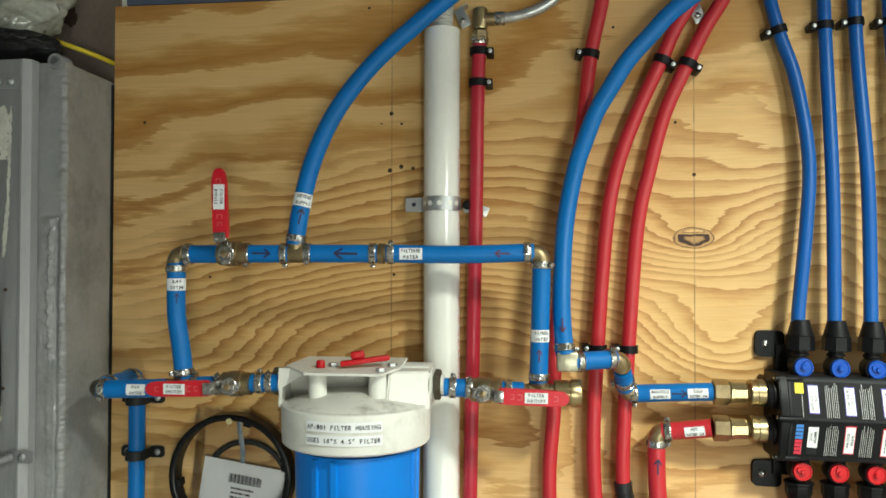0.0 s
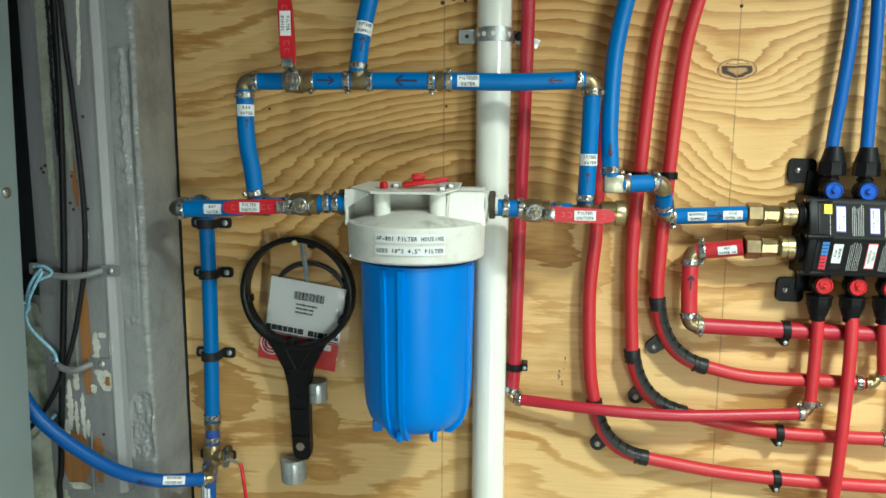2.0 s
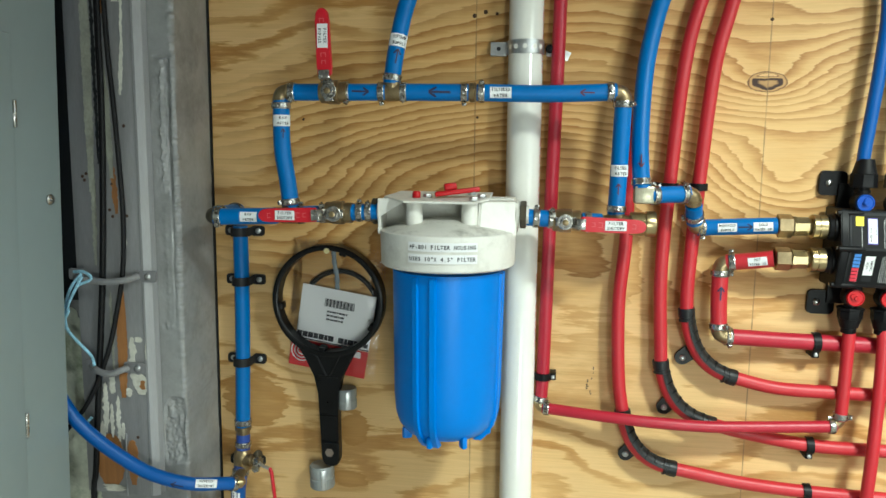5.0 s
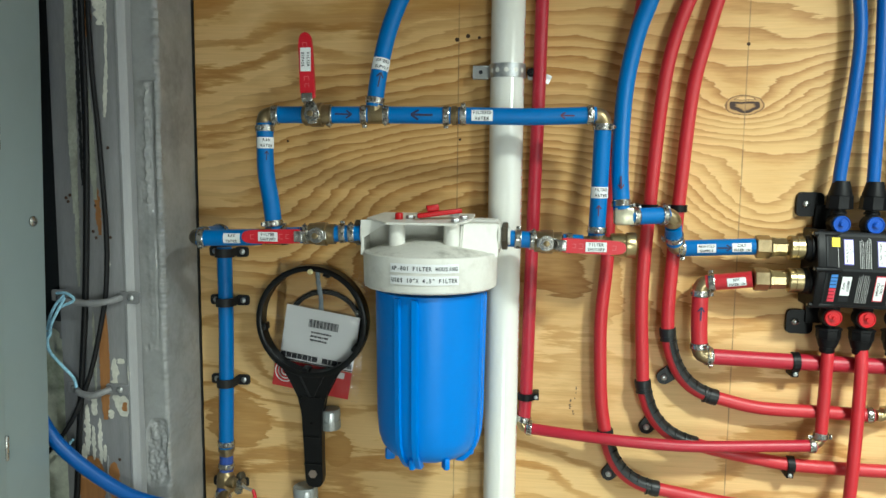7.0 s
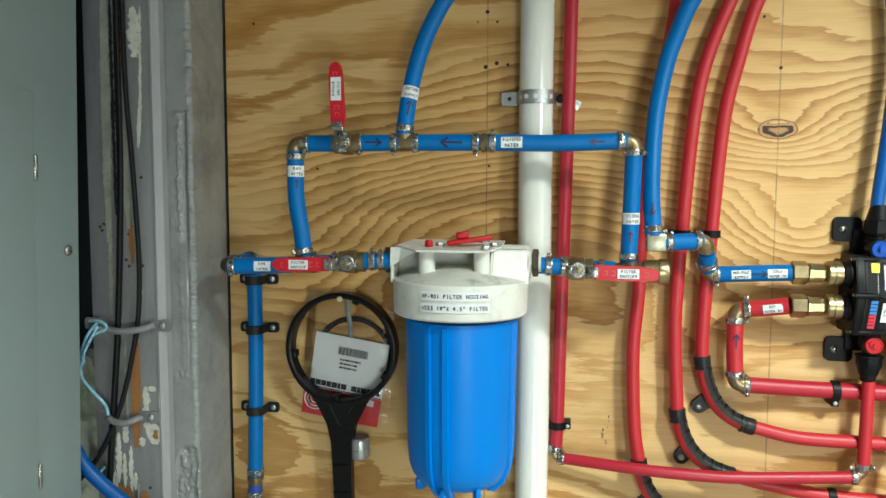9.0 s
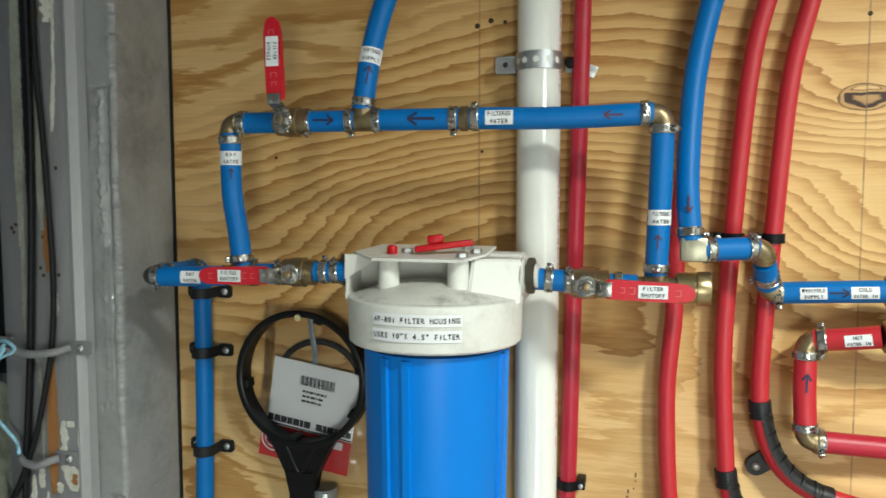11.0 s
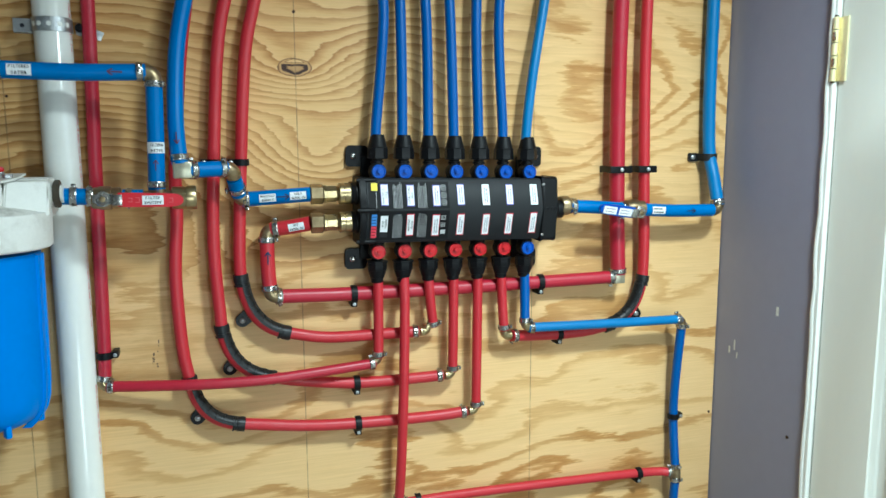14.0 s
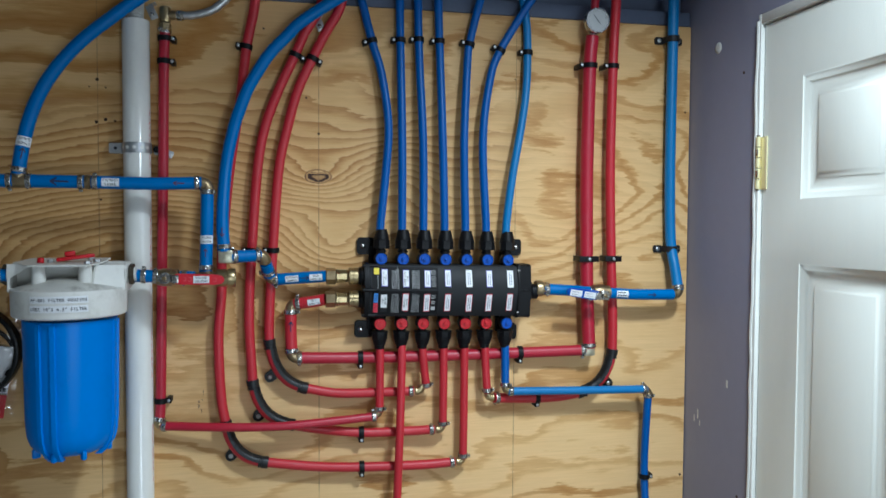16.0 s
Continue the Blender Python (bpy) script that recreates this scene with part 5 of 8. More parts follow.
cap = part("cap", turn_up(1.511, [(0, 0.070), (0, 0.0878), (0.0025, 0.0905), (0.0435, 0.0917), (0.0460, 0.0912), (0.0470, 0.0895), (0.0470, 0.060)]), CAP, filt, "off-white plastic cap")
part("cap_dome", turn_up(1.509, [(0.0470, 0.0902), (0.0494, 0.0885), (0.0494, 0.0840), (0.0510, 0.0820), (0.0590, 0.056), (0.0640, 0.030), (0.065, 0)]), CAP_TOP, cap, "grimy dome of the cap")
bowl = part("bowl", turn_up(1.272, [(0, 0), (0.000, 0.030), (0.003, 0.046), (0.009, 0.057), (0.020, 0.0655), (0.034, 0.0700), (0.060, 0.0722), (0.233, 0.0748), (0.233, 0.06)]), BOWL, filt, "bright blue plastic bowl")
for a in (-116, -97, -12, 4, 75, 95, 150, 170):
    n = Vector((math.cos(radians(a)), math.sin(radians(a)), 0))
    s = Vector((-n.y, n.x, 0))
    bm = bmesh.new()
    prof = [(0.230, 0.0745, 0.0778), (0.060, 0.0718, 0.0752), (0.034, 0.0690, 0.0732), (0.018, 0.0630, 0.0690), (0.004, 0.0480, 0.0600), (-0.004, 0.0400, 0.0520)]
    o = Vector((FC.x, FC.y, 1.272))
    vs = [[bm.verts.new(o + n * r + s * w + Vector((0, 0, z))) for r, w in ((r0, -0.0046), (r1, -0.0036), (r1, 0.0036), (r0, 0.0046))] for z, r0, r1 in prof]
    for p0, p1 in zip(vs, vs[1:]):
        for k in range(3):
            bm.faces.new((p0[k], p0[k + 1], p1[k + 1], p1[k]))
    bm.faces.new(vs[0])
    bm.faces.new(vs[-1])
    part("rib", bm, BOWL, bowl)
for a in (-155, -104, -58, 10, 65, 115):
    n = Vector((math.cos(radians(a)), math.sin(radians(a)), 0))
    m = Matrix((n, Vector((-n.y, n.x, 0)), Vector((0, 0, 1)))).transposed()
    part("foot", box(bmesh.new(), Vector((FC.x, FC.y, 1.277)) + n * 0.056, (0.014, 0.008, 0.017), 0.003, m), BOWL, bowl)
# head: back wall, two cheeks, two posts
bm = bmesh.new()
span(bm, (FC.x - 0.0895, FC.y + 0.014, 1.548), (FC.x + 0.0895, FC.y + 0.050, 1.6005), 0.003)
part("head_back", bm, CAP, filt)
def prism(top, low, z1, z0, bevel):
    """A block between two outlines of as many corners."""
    bm = bmesh.new()
    a, b = [bm.verts.new((FC.x + x, FC.y + y, z1)) for x, y in top], [bm.verts.new((FC.x + x, FC.y + y, z0)) for x, y in low]
    bm.faces.new(a)
    bm.faces.new(b)
    for k in range(len(a)):
        k2 = (k + 1) % len(a)
        bm.faces.new((a[k], a[k2], b[k2], b[k]))
    bmesh.ops.bevel(bm, geom=list(bm.edges), offset=bevel, segments=2, affect="EDGES")
    return bm


part("cheek", prism([(0.0925, 0.05), (0.034, 0.05), (0.034, -0.004), (0.045, -0.022), (0.0925, -0.014)], [(0.0925, 0.05), (0.034, 0.05), (0.034, -0.020), (0.045, -0.048), (0.0925, -0.020)], 1.5975, 1.552, 0.002), CAP, filt)
part("cheek", prism([(-0.0925, 0.05), (-0.0885, 0.05), (-0.0885, -0.018), (-0.0925, -0.018)], [(-0.0925, 0.05), (-0.0885, 0.05), (-0.0885, -0.024), (-0.0925, -0.024)], 1.5985, 1.552, 0.001), CAP, filt)
bm = bmesh.new()
outline_plate(bm, [(FC.x - 0.0925, FC.y - 0.0220, 1.5995), (FC.x - 0.0925, FC.y - 0.0235, 1.574), (FC.x - 0.0905, FC.y - 0.0235, 1.574), (FC.x - 0.056, FC.y - 0.0220, 1.5965), (FC.x - 0.056, FC.y - 0.0220, 1.5995)], FRONT, 0.003)
part("gusset", bm, CAP, filt)


def plate_z(v):
    """Height of the bracket plate's top, which leans a little to the front."""
    return 1.6062 + (v - 0.045) * 0.075


for px in (-0.041, 0.032):
    part("post", lathe(bmesh.new(), (FC.x + px, FC.y - 0.030, 1.560), (0, 0, 1), [(0, 0.0130), (0.004, 0.0112), (0.036, 0.0104), (0.0375, 0.0104)], 24), CAP, filt)
bm = bmesh.new()
outline_plate(bm, [Vector((FC.x + u, FC.y + v, plate_z(v))) for u, v in ((-0.052, -0.052), (0.040, -0.052), (0.056, -0.014), (0.056, 0.045), (-0.074, 0.045), (-0.086, -0.012))], (0, 0, 1), 0.0028)
part("bracket_plate", bm, CAP, filt, "white bracket plate on top")
part("relief_button", lathe(bmesh.new(), (FC.x - 0.040, FC.y - 0.022, plate_z(-0.022)), (0, 0, 1), [(0, 0.0055), (0.007, 0.0055), (0.009, 0.004), (0.009, 0)], 14), KNOB_RED, filt, "red pressure-relief button")
m = Matrix.Rotation(radians(14), 3, "Z") @ Matrix.Rotation(radians(-7), 3, "Y")
bm = bmesh.new()
box(bm, (FC.x + 0.014, FC.y - 0.018, 1.6100), (0.060, 0.012, 0.0065), 0.002, m)
box(bm, (FC.x + 0.004, FC.y - 0.014, 1.6165), (0.017, 0.012, 0.009), 0.0022, m)
part("vent_lever", bm, KNOB_RED, filt, "red vent lever")
for px, py in ((-0.026, -0.014), (0.038, -0.038), (0.030, 0.02), (0.046, -0.010)):
    part("bolt", hex_nut(bmesh.new(), (FC.x + px, FC.y + py, plate_z(py) - 0.0004), (0, 0, 1), 0.0062, 0.0050), GALV, filt, "hexagon bolt head")
for s in (-1, 1):
    bm = bmesh.new()
    lathe(bm, (FC.x + s * 0.092, FC.y, 1.580), (s, 0, 0), [(0, 0.0175), (0.003, 0.0175), (0.003, 0.0135), (0.005, 0.0135), (0.005, 0.012), (0.016, 0.012)], 22)
    port = part("port", bm, CAP, filt)
    part("bush", hex_nut(bmesh.new(), (FC.x + s * 0.0965, FC.y, 1.580), (s, 0, 0), 0.0185, 0.0085), DARK_BRASS, port, "blackened brass hexagon bush")
put = on_pipe((FC.x, FC.y, 1.5362), (0, 0, 1), 0.0918, Vector((0.055, -1, 0)), upright=True)
lab = part("label", patch(bmesh.new(), put, 0.090, 0.0115, 0.0006, 0, 0.0085, 16, 2), LABEL, filt, "white printed label tape")
part("writing", write(bmesh.new(), put, "AP-801 FILTER HOUSING", 0.0072, 0, 0.0085, 0.0012, 0.086), INK, lab)
lab = part("label", patch(bmesh.new(), put, 0.090, 0.0115, 0.0006, 0, -0.0065, 16, 2), LABEL, filt, "white printed label tape")
part("writing", write(bmesh.new(), put, "USES 10\"X 4.5\" FILTER", 0.0072, 0, -0.0065, 0.0012, 0.086), INK, lab)

# ---- filter loop: raw water riser, bypass and softener supply ----
BIG, MID, SMALL = 0.0113, 0.0094, 0.0083
X3 = Vector((1, 0, 0))
LX = Vector((1, 0.0835, 0)).normalized()
Z3 = Vector((0, 0, 1))
riser, ln = pipe("raw_water_riser", [(-0.7645, -0.021, 1.545), (-0.7645, -0.021, 1.40), (-0.768, -0.022, 1.2300)], BIG, BLUE, "blue plastic water pipe rising along the plywood edge", (-0.010,))
for z in (1.5360, 1.459, 1.3305):
    strap_clip(-0.7665 if z < 1.4 else -0.765, -0.0215, z, BIG)
elbow((-0.7645, -0.021, 1.568), -Z3, FRONT, BIG)
t, ln = pipe("raw_water_spur", [(-0.7640, -0.036, 1.5690), (-0.7572, -0.109, 1.5705)], BIG, BLUE, "short blue plastic pipe coming forward off the riser", (0.014, -0.010), straight=True)
elbow((-0.7558, -0.1388, 1.5705), -FRONT, X3, BIG * 0.94, DARK_BRASS, 0.014, "dark brass elbow fitting at the front")
t, ln = pipe("raw_water_inlet", [(-0.7417, -0.1375, 1.5703), (-0.6753, -0.1317, 1.5722), (-0.6638, -0.1307, 1.5731)], BIG, BLUE, "blue plastic water pipe with a RAW WATER label", (0.006,))
put = on_pipe((-0.7001, -0.1338, 1.5714), LX, BIG)
sticker(t, put, 0.0235, 0.0140, ["RAW", "WATER"], 0.0052, tw=0.0165)
tee((-0.6447, -0.1290, 1.5739), X3, Z3, BIG)
t, ln = pipe("short_pipe", [(-0.6274, -0.1275, 1.5752), (-0.6023, -0.1253, 1.5765)], BIG, BLUE, "short blue plastic pipe between brass fittings", (0.006, -0.006), straight=True, turn=-100)
v, grip, mid, g, side = ball_valve((-0.5790, -0.1233, 1.5783), X3, BIG, FRONT, Vector((-0.100, 0, -0.003)), "brass ball valve with a red lever lying level", "")
put = on_plane(mid, X3, Z3)
sticker(v, put, 0.0270, 0.0125, ["FILTER", "SHUTOFF"], 0.0052, tw=0.0228)
t, ln = pipe("short_pipe", [(-0.5576, -0.1215, 1.5791), (-0.5332, -0.1194, 1.5799)], BIG, BLUE, "short blue plastic pipe with two steel clamps", (0.0165, -0.0125), straight=True, turn=-100)

t, ln = pipe("raw_water_bypass_pipe", [(-0.6447, -0.1290, 1.5927), (-0.6480, -0.1293, 1.6225), (-0.6543, -0.1298, 1.6651), (-0.6547, -0.1299, 1.7215)], BIG, BLUE, "slightly bowed blue plastic pipe with a RAW WATER label", (0.008, -0.009))
put = on_pipe((-0.6547, -0.1299, 1.7012), Z3, BIG, Vector((0.5, -0.87, 0)), upright=True)
sticker(t, put, 0.030, 0.015, ["RAW", "WATER"], 0.0056, tw=0.0165)
arrow(t, on_pipe((-0.6535, -0.1298, 1.6839), Z3, BIG, Vector((0.4, -0.91, 0)), upright=True), 0.012, 90)
elbow((-0.6552, -0.1299, 1.7388), -Z3, X3, BIG)
t, ln = pipe("short_pipe", [(-0.6389, -0.1285, 1.7389), (-0.6030, -0.1254, 1.7391)], BIG, BLUE, "short blue plastic pipe between brass fittings", (0.008,), straight=True)
v, grip, mid, g, side = ball_valve((-0.5838, -0.1237, 1.7392), X3, BIG, FRONT, Vector((-0.0045, 0, 0.103)), "brass ball valve with a red lever standing upright", "")
put = on_plane(mid + Vector((0, 0, 0.004)), -Z3, X3)
sticker(v, put, 0.030, 0.0140, ["FILTER", "BYPASS"], 0.0050, tw=0.0235)
t, ln = pipe("short_pipe", [(-0.5640, -0.1220, 1.7393), (-0.5224, -0.1185, 1.7396)], BIG, BLUE, "short blue plastic pipe marked with an arrow", (0.006, -0.006), straight=True, turn=60)
arrow(t, on_pipe((-0.5464, -0.1205, 1.7395), LX, BIG), 0.022, 0)
tee((-0.5052, -0.1170, 1.7397), X3, Z3, BIG)
t, ln = pipe("bypass_pipe", [(-0.4879, -0.1155, 1.7398), (-0.4125, -0.1091, 1.7398)], BIG, BLUE, "blue plastic pipe marked with an arrow", (0.006, -0.006), straight=True)
arrow(t, on_pipe((-0.4414, -0.1116, 1.7399), LX, BIG), 0.028, 180)
coupling((-0.3988, -0.1080, 1.7398), X3, BIG, 0.013)
t, ln = pipe("filtered_water_pipe", [(-0.3850, -0.1069, 1.7398), (-0.3004, -0.0999, 1.7388), (-0.2204, -0.0934, 1.7413)], BIG, BLUE, "blue plastic pipe with a FILTERED WATER label", (0.006, -0.008), turn=-60)
put = on_pipe((-0.3622, -0.1050, 1.7395), LX, BIG)
sticker(t, put, 0.028, 0.0150, ["FILTERED", "WATER"], 0.0062)
arrow(t, on_pipe((-0.2503, -0.0958, 1.7401), LX, BIG), 0.018, 180, INK_WINE)
elbow((-0.2024, -0.0920, 1.7409), -X3, -Z3, BIG)
t, ln = pipe("filtered_water_drop", [(-0.2024, -0.0920, 1.7234), (-0.2039, -0.0921, 1.6597), (-0.2060, -0.0923, 1.5898)], BIG, BLUE, "upright blue plastic pipe with a FILTERED WATER label", (0.006, -0.008))
put = on_pipe((-0.2045, -0.0921, 1.6396), Z3, BIG, Vector((0.18, -0.98, 0)), upright=True)
sticker(t, put, 0.030, 0.0150, ["FILTERED", "WATER"], 0.0056, tw=0.0165)
arrow(t, on_pipe((-0.2052, -0.0922, 1.6155), Z3, BIG, upright=True), 0.014, 90, INK_WINE)
# right of the filter
t, ln = pipe("short_pipe", [(-0.3212, -0.1016, 1.5758), (-0.2892, -0.0990, 1.5740)], BIG, BLUE, "short blue plastic pipe with two steel clamps", (0.0185, -0.0105), straight=True, turn=-100)
v, grip, mid, g, side = ball_valve((-0.2725, -0.0977, 1.5722), X3, BIG, FRONT, Vector((0.102, 0, -0.003)), "brass ball valve with a red lever lying level", "")
put = on_plane(mid, X3, Z3)
sticker(v, put, 0.0270, 0.0125, ["FILTER", "SHUTOFF"], 0.0052, tw=0.0228)
t, ln = pipe("short_pipe", [(-0.2426, -0.0952, 1.5716), (-0.2246, -0.0938, 1.5709)], BIG, BLUE, "short blue plastic pipe behind the red lever", (0.008,), straight=True)
tee((-0.2060, -0.0923, 1.5702), X3, Z3, BIG)
plug = thing("end_plug", (-0.1770, -0.0899, 1.5690), "bright brass end plug on the tee", "pipe fitting")
part("body", lathe(bmesh.new(), (-0.1873, -0.0907, 1.5696), X3, [(0, 0.009), (0, 0.0140), (0.0015, 0.0156), (0.017, 0.0160), (0.0175, 0.0150), (0.0195, 0.0150), (0.0200, 0.0168), (0.0315, 0.0170), (0.033, 0.0160), (0.033, 0.011), (0.029, 0.0105), (0.029, 0)], 28), BRASS_BRIGHT, plug)

t, ln = pipe("softener_supply_pipe", [(-0.5052, -0.1170, 1.7588), (-0.5020, -0.1150, 1.785), (-0.4970, -0.1110, 1.816), (-0.4895, -0.1050, 1.851), (-0.4775, -0.0980, 1.888), (-0.4600, -0.0900, 1.925), (-0.4365, -0.0800, 1.962), (-0.4075, -0.0690, 1.998), (-0.3710, -0.0580, 2.034), (-0.328, -0.050, 2.072), (-0.250, -0.045, 2.130), (-0.15, -0.04, 2.20)], BIG, BLUE, "blue plastic pipe arching up, SOFTENER SUPPLY label", (0.008,), turn=-70)
d = Vector((0.0080, 0.007, 0.05)).normalized()
sticker(t, on_pipe((-0.4987, -0.1124, 1.8055), d, BIG, Vector((0.4, -0.91, 0)), upright=True), 0.032, 0.0165, ["SOFTENER", "SUPPLY"], 0.0056, tw=0.0185)
arrow(t, on_pipe((-0.5021, -0.1151, 1.7845), d, BIG, Vector((0.4, -0.91, 0)), upright=True), 0.019, 90)

# ---- lower riser valve and garden hose line ----
coupling((-0.768, -0.022, 1.2215), Z3, BIG, 0.010)
t, ln = pipe("short_pipe", [(-0.768, -0.022, 1.2150), (-0.769, -0.022, 1.184)], BIG * 0.94, SCUFFED, "scuffed short blue pipe above the drain valve", (0.020,), straight=True)
dv = thing("drain_valve", (-0.769, -0.026, 1.168), "small brass drain valve with a thin red lever", "valve")
part("body", lathe(bmesh.new(), (-0.769, -0.024, 1.152), Z3, [(0, 0.010), (0.002, 0.0135), (0.010, 0.0145), (0.022, 0.0145), (0.030, 0.0130), (0.034, 0.010)], 20), BRASS, dv)
part("side_port", lathe(bmesh.new(), (-0.769, -0.026, 1.170), (0.9, -0.3, 0.1), [(0, 0.010), (0.022, 0.010), (0.023, 0.0075), (0.034, 0.0075)], 16), BRASS, dv)
part("lever_nut", hex_nut(bmesh.new(), (-0.742, -0.036, 1.173), (0.9, -0.3, 0.1), 0.0085, 0.009), STEEL, dv)
part("lever_root", sweep(bmesh.new(), smooth([(-0.738, -0.038, 1.172), (-0.728, -0.042, 1.1690), (-0.716, -0.045, 1.1665)], 0.003), 0.0034, 8, True, 0.6), GALV, dv)
part("lever_grip", sweep(bmesh.new(), smooth([(-0.717, -0.045, 1.1670), (-0.713, -0.046, 1.1610), (-0.7095, -0.048, 1.138), (-0.7055, -0.049, 1.107)], 0.004), 0.0029, 10), HANDLE_RED, dv, "thin red lever grip")
part("packing_nut", hex_nut(bmesh.new(), (-0.7395, -0.041, 1.165), FRONT, 0.0070, 0.006), STEEL, dv, "bright packing nut")
part("drain_cap", lathe(bmesh.new(), (-0.745, -0.030, 1.181), (0.8, -0.3, 0.35), [(0, 0.005), (0.004, 0.0052), (0.0045, 0.0066), (0.009, 0.0066), (0.010, 0.004), (0.010, 0)], 12), DARK_BRASS, dv, "small dark drain cap")
strap_clip(-0.7695, -0.021, 1.160, BIG * 0.8)
t, ln = pipe("short_pipe", [(-0.7705, -0.030, 1.152), (-0.772, -0.036, 1.128)], BIG, SCUFFED, "scuffed short blue pipe below the drain valve", (0.010,), straight=True)
stub = thing("brass_nipple", (-0.7725, -0.034, 1.150), "short brass nipple bent forward to the hose", "pipe fitting")
part("body", sweep(bmesh.new(), smooth([(-0.7690, -0.028, 1.150), (-0.7600, -0.060, 1.157), (-0.7480, -0.086, 1.1625), (-0.7440, -0.094, 1.1640), (-0.7560, -0.101, 1.1650)], 0.004), 0.0082, 16), BRASS_BRIGHT, stub)
t, ln = pipe("outdoor_hose_line", [(-0.753, -0.098, 1.1640), (-0.769, -0.118, 1.1715), (-0.797, -0.136, 1.177), (-0.835, -0.149, 1.189), (-0.875, -0.156, 1.208), (-0.930, -0.165, 1.250), (-0.966, -0.172, 1.295), (-0.988, -0.174, 1.36), (-1.002, -0.170, 1.50), (-1.002, -0.160, 1.65), (-0.994, -0.152, 1.720), (-0.988, -0.150, 1.800), (-0.984, -0.150, 1.88), (-0.980, -0.15, 2.0), (-0.978, -0.15, 2.2)], BIG * 0.86, NAVY, "dark blue plastic hose sagging behind the electrical panel", (0.008,))
p, d = at_length(ln, 0.052)
sticker(t, on_pipe(p, -d, BIG * 0.86, Vector((0.1, -0.85, 0.5))), 0.030, 0.0125, ["OUTDOOR", "HOSEBIBS"], 0.0046, tw=0.0255)
p, d = at_length(ln, 0.090)
arrow(t, on_pipe(p, -d, BIG * 0.86), 0.018, 180)
t, ln = pipe("raw_water_main", [(-0.773, -0.032, 1.130), (-0.777, -0.028, 1.07), (-0.779, -0.025, 0.60)], BIG, NAVY, "blue plastic main with two white labels", ())
for z in (1.108, 1.0755):
    sticker(t, on_pipe((-0.7755, -0.030, z), -Z3, BIG), 0.029, 0.0135, [], 0.005, rows=2, ink=INK_SOFT)

# ---- manifold ----
PORT = [0.1165 + 0.0430 * i for i in range(7)]
NUT_Y = -0.036
mani = thing("water_manifold", (0.25, 0, 1.49), "black plastic fourteen-port water manifold with labels", "water manifold")
mani.rotation_euler = (0, radians(1.0), 0)
mani.location.z -= 0.0030


def manifold_section(x0, x1, grow=0.0, nose=0.013):
    sec = [(-0.010, 1.4895 - grow), (-0.062 - grow, 1.4895 - grow), (-0.066 - grow, 1.4930 - grow), (-0.066 - nose - grow, 1.5425), (-0.066 - grow, 1.5875 + grow), (-0.062 - grow, 1.5910 + grow), (-0.010, 1.5910 + grow)]
    bm = bmesh.new()
    a, b = [bm.verts.new((x0, y, z)) for y, z in sec], [bm.verts.new((x1, y, z)) for y, z in sec]
    bm.faces.new(a)
    bm.faces.new(b)
    for k in range(len(sec)):
        k2 = (k + 1) % len(sec)
        bm.faces.new((a[k], a[k2], b[k2], b[k]))
    bmesh.ops.bevel(bm, geom=list(bm.edges), offset=0.0012, segments=2, affect="EDGES")
    return bm


part("body", manifold_section(0.0925, 0.3895), GREY_PLASTIC, mani)
end = part("end_plate", manifold_section(0.0825, 0.0920, 0.002), BLACK, mani)
for z in (1.492, 1.5425, 1.588):
    part("boss", lathe(bmesh.new(), (0.0880, -0.064 - (0.0165 if abs(z - 1.5425) < 0.01 else 0), z), (1, 0, 0), [(-0.009, 0.0035), (0.016, 0.0040), (0.024, 0.0015)], 10), BLACK, end)
    part("screw", lathe(bmesh.new(), (0.0800, -0.060 - (0.014 if abs(z - 1.5425) < 0.01 else 0), z), (-1, 0, 0), [(0, 0.0025), (0.0015, 0.002), (0.0018, 0)], 8), STEEL, end)
box_end = part("end_box", manifold_section(0.3900, 0.4175, 0.0022, 0.006), BLACK, mani)
part("rim", manifold_section(0.3895, 0.3945, 0.0036, 0.010), BLACK, box_end)
part("rim", manifold_section(0.4140, 0.4180, 0.0032, 0.004), BLACK, box_end)
part("end_bulge", lathe(bmesh.new(), (0.4170, -0.042, 1.540), X3, [(0, 0.026), (0.004, 0.025), (0.008, 0.021), (0.009, 0.015)], 26), BLACK, box_end)
part("outlet", lathe(bmesh.new(), (0.420, -0.045, 1.538), X3, [(0, 0.0155), (0.018, 0.0155), (0.018, 0.010)], 22), BLACK, box_end)
part("seam", span(bmesh.new(), (0.3940, -0.0758, 1.5410), (0.4145, -0.0700, 1.5440), 0.0008), BLACK, box_end)
for z in (1.492, 1.587):
    part("screw", lathe(bmesh.new(), (0.3920, -0.0695, z + (0.006 if z < 1.55 else -0.006)), FRONT, [(0, 0.003), (0.002, 0.0025), (0.0022, 0)], 8), STEEL, box_end)
for x, z, up in ((0.0845, 1.6245, 1), (0.083, 1.457, -1), (0.4035, 1.6265, 1), (0.398, 1.4505, -1)):
    s = 1 if x < 0.2 else -1
    bm = bmesh.new()
    outline_plate(bm, [Vector((x + s * 0.006 + u, -0.0068, z + v)) for u, v in rounded(0.036, 0.034, 0.007)], FRONT, 0.0062)
    span(bm, (min(x + s * 0.012, x + s * 0.034), -0.0105, min(z, z - up * 0.055)), (max(x + s * 0.012, x + s * 0.034), -0.0012, max(z, z - up * 0.055)), 0.001)
    foot = part("mounting_foot", bm, BLACK, mani)
    screw(foot, (x, -0.0068, z), FRONT, 0.0050, STEEL)
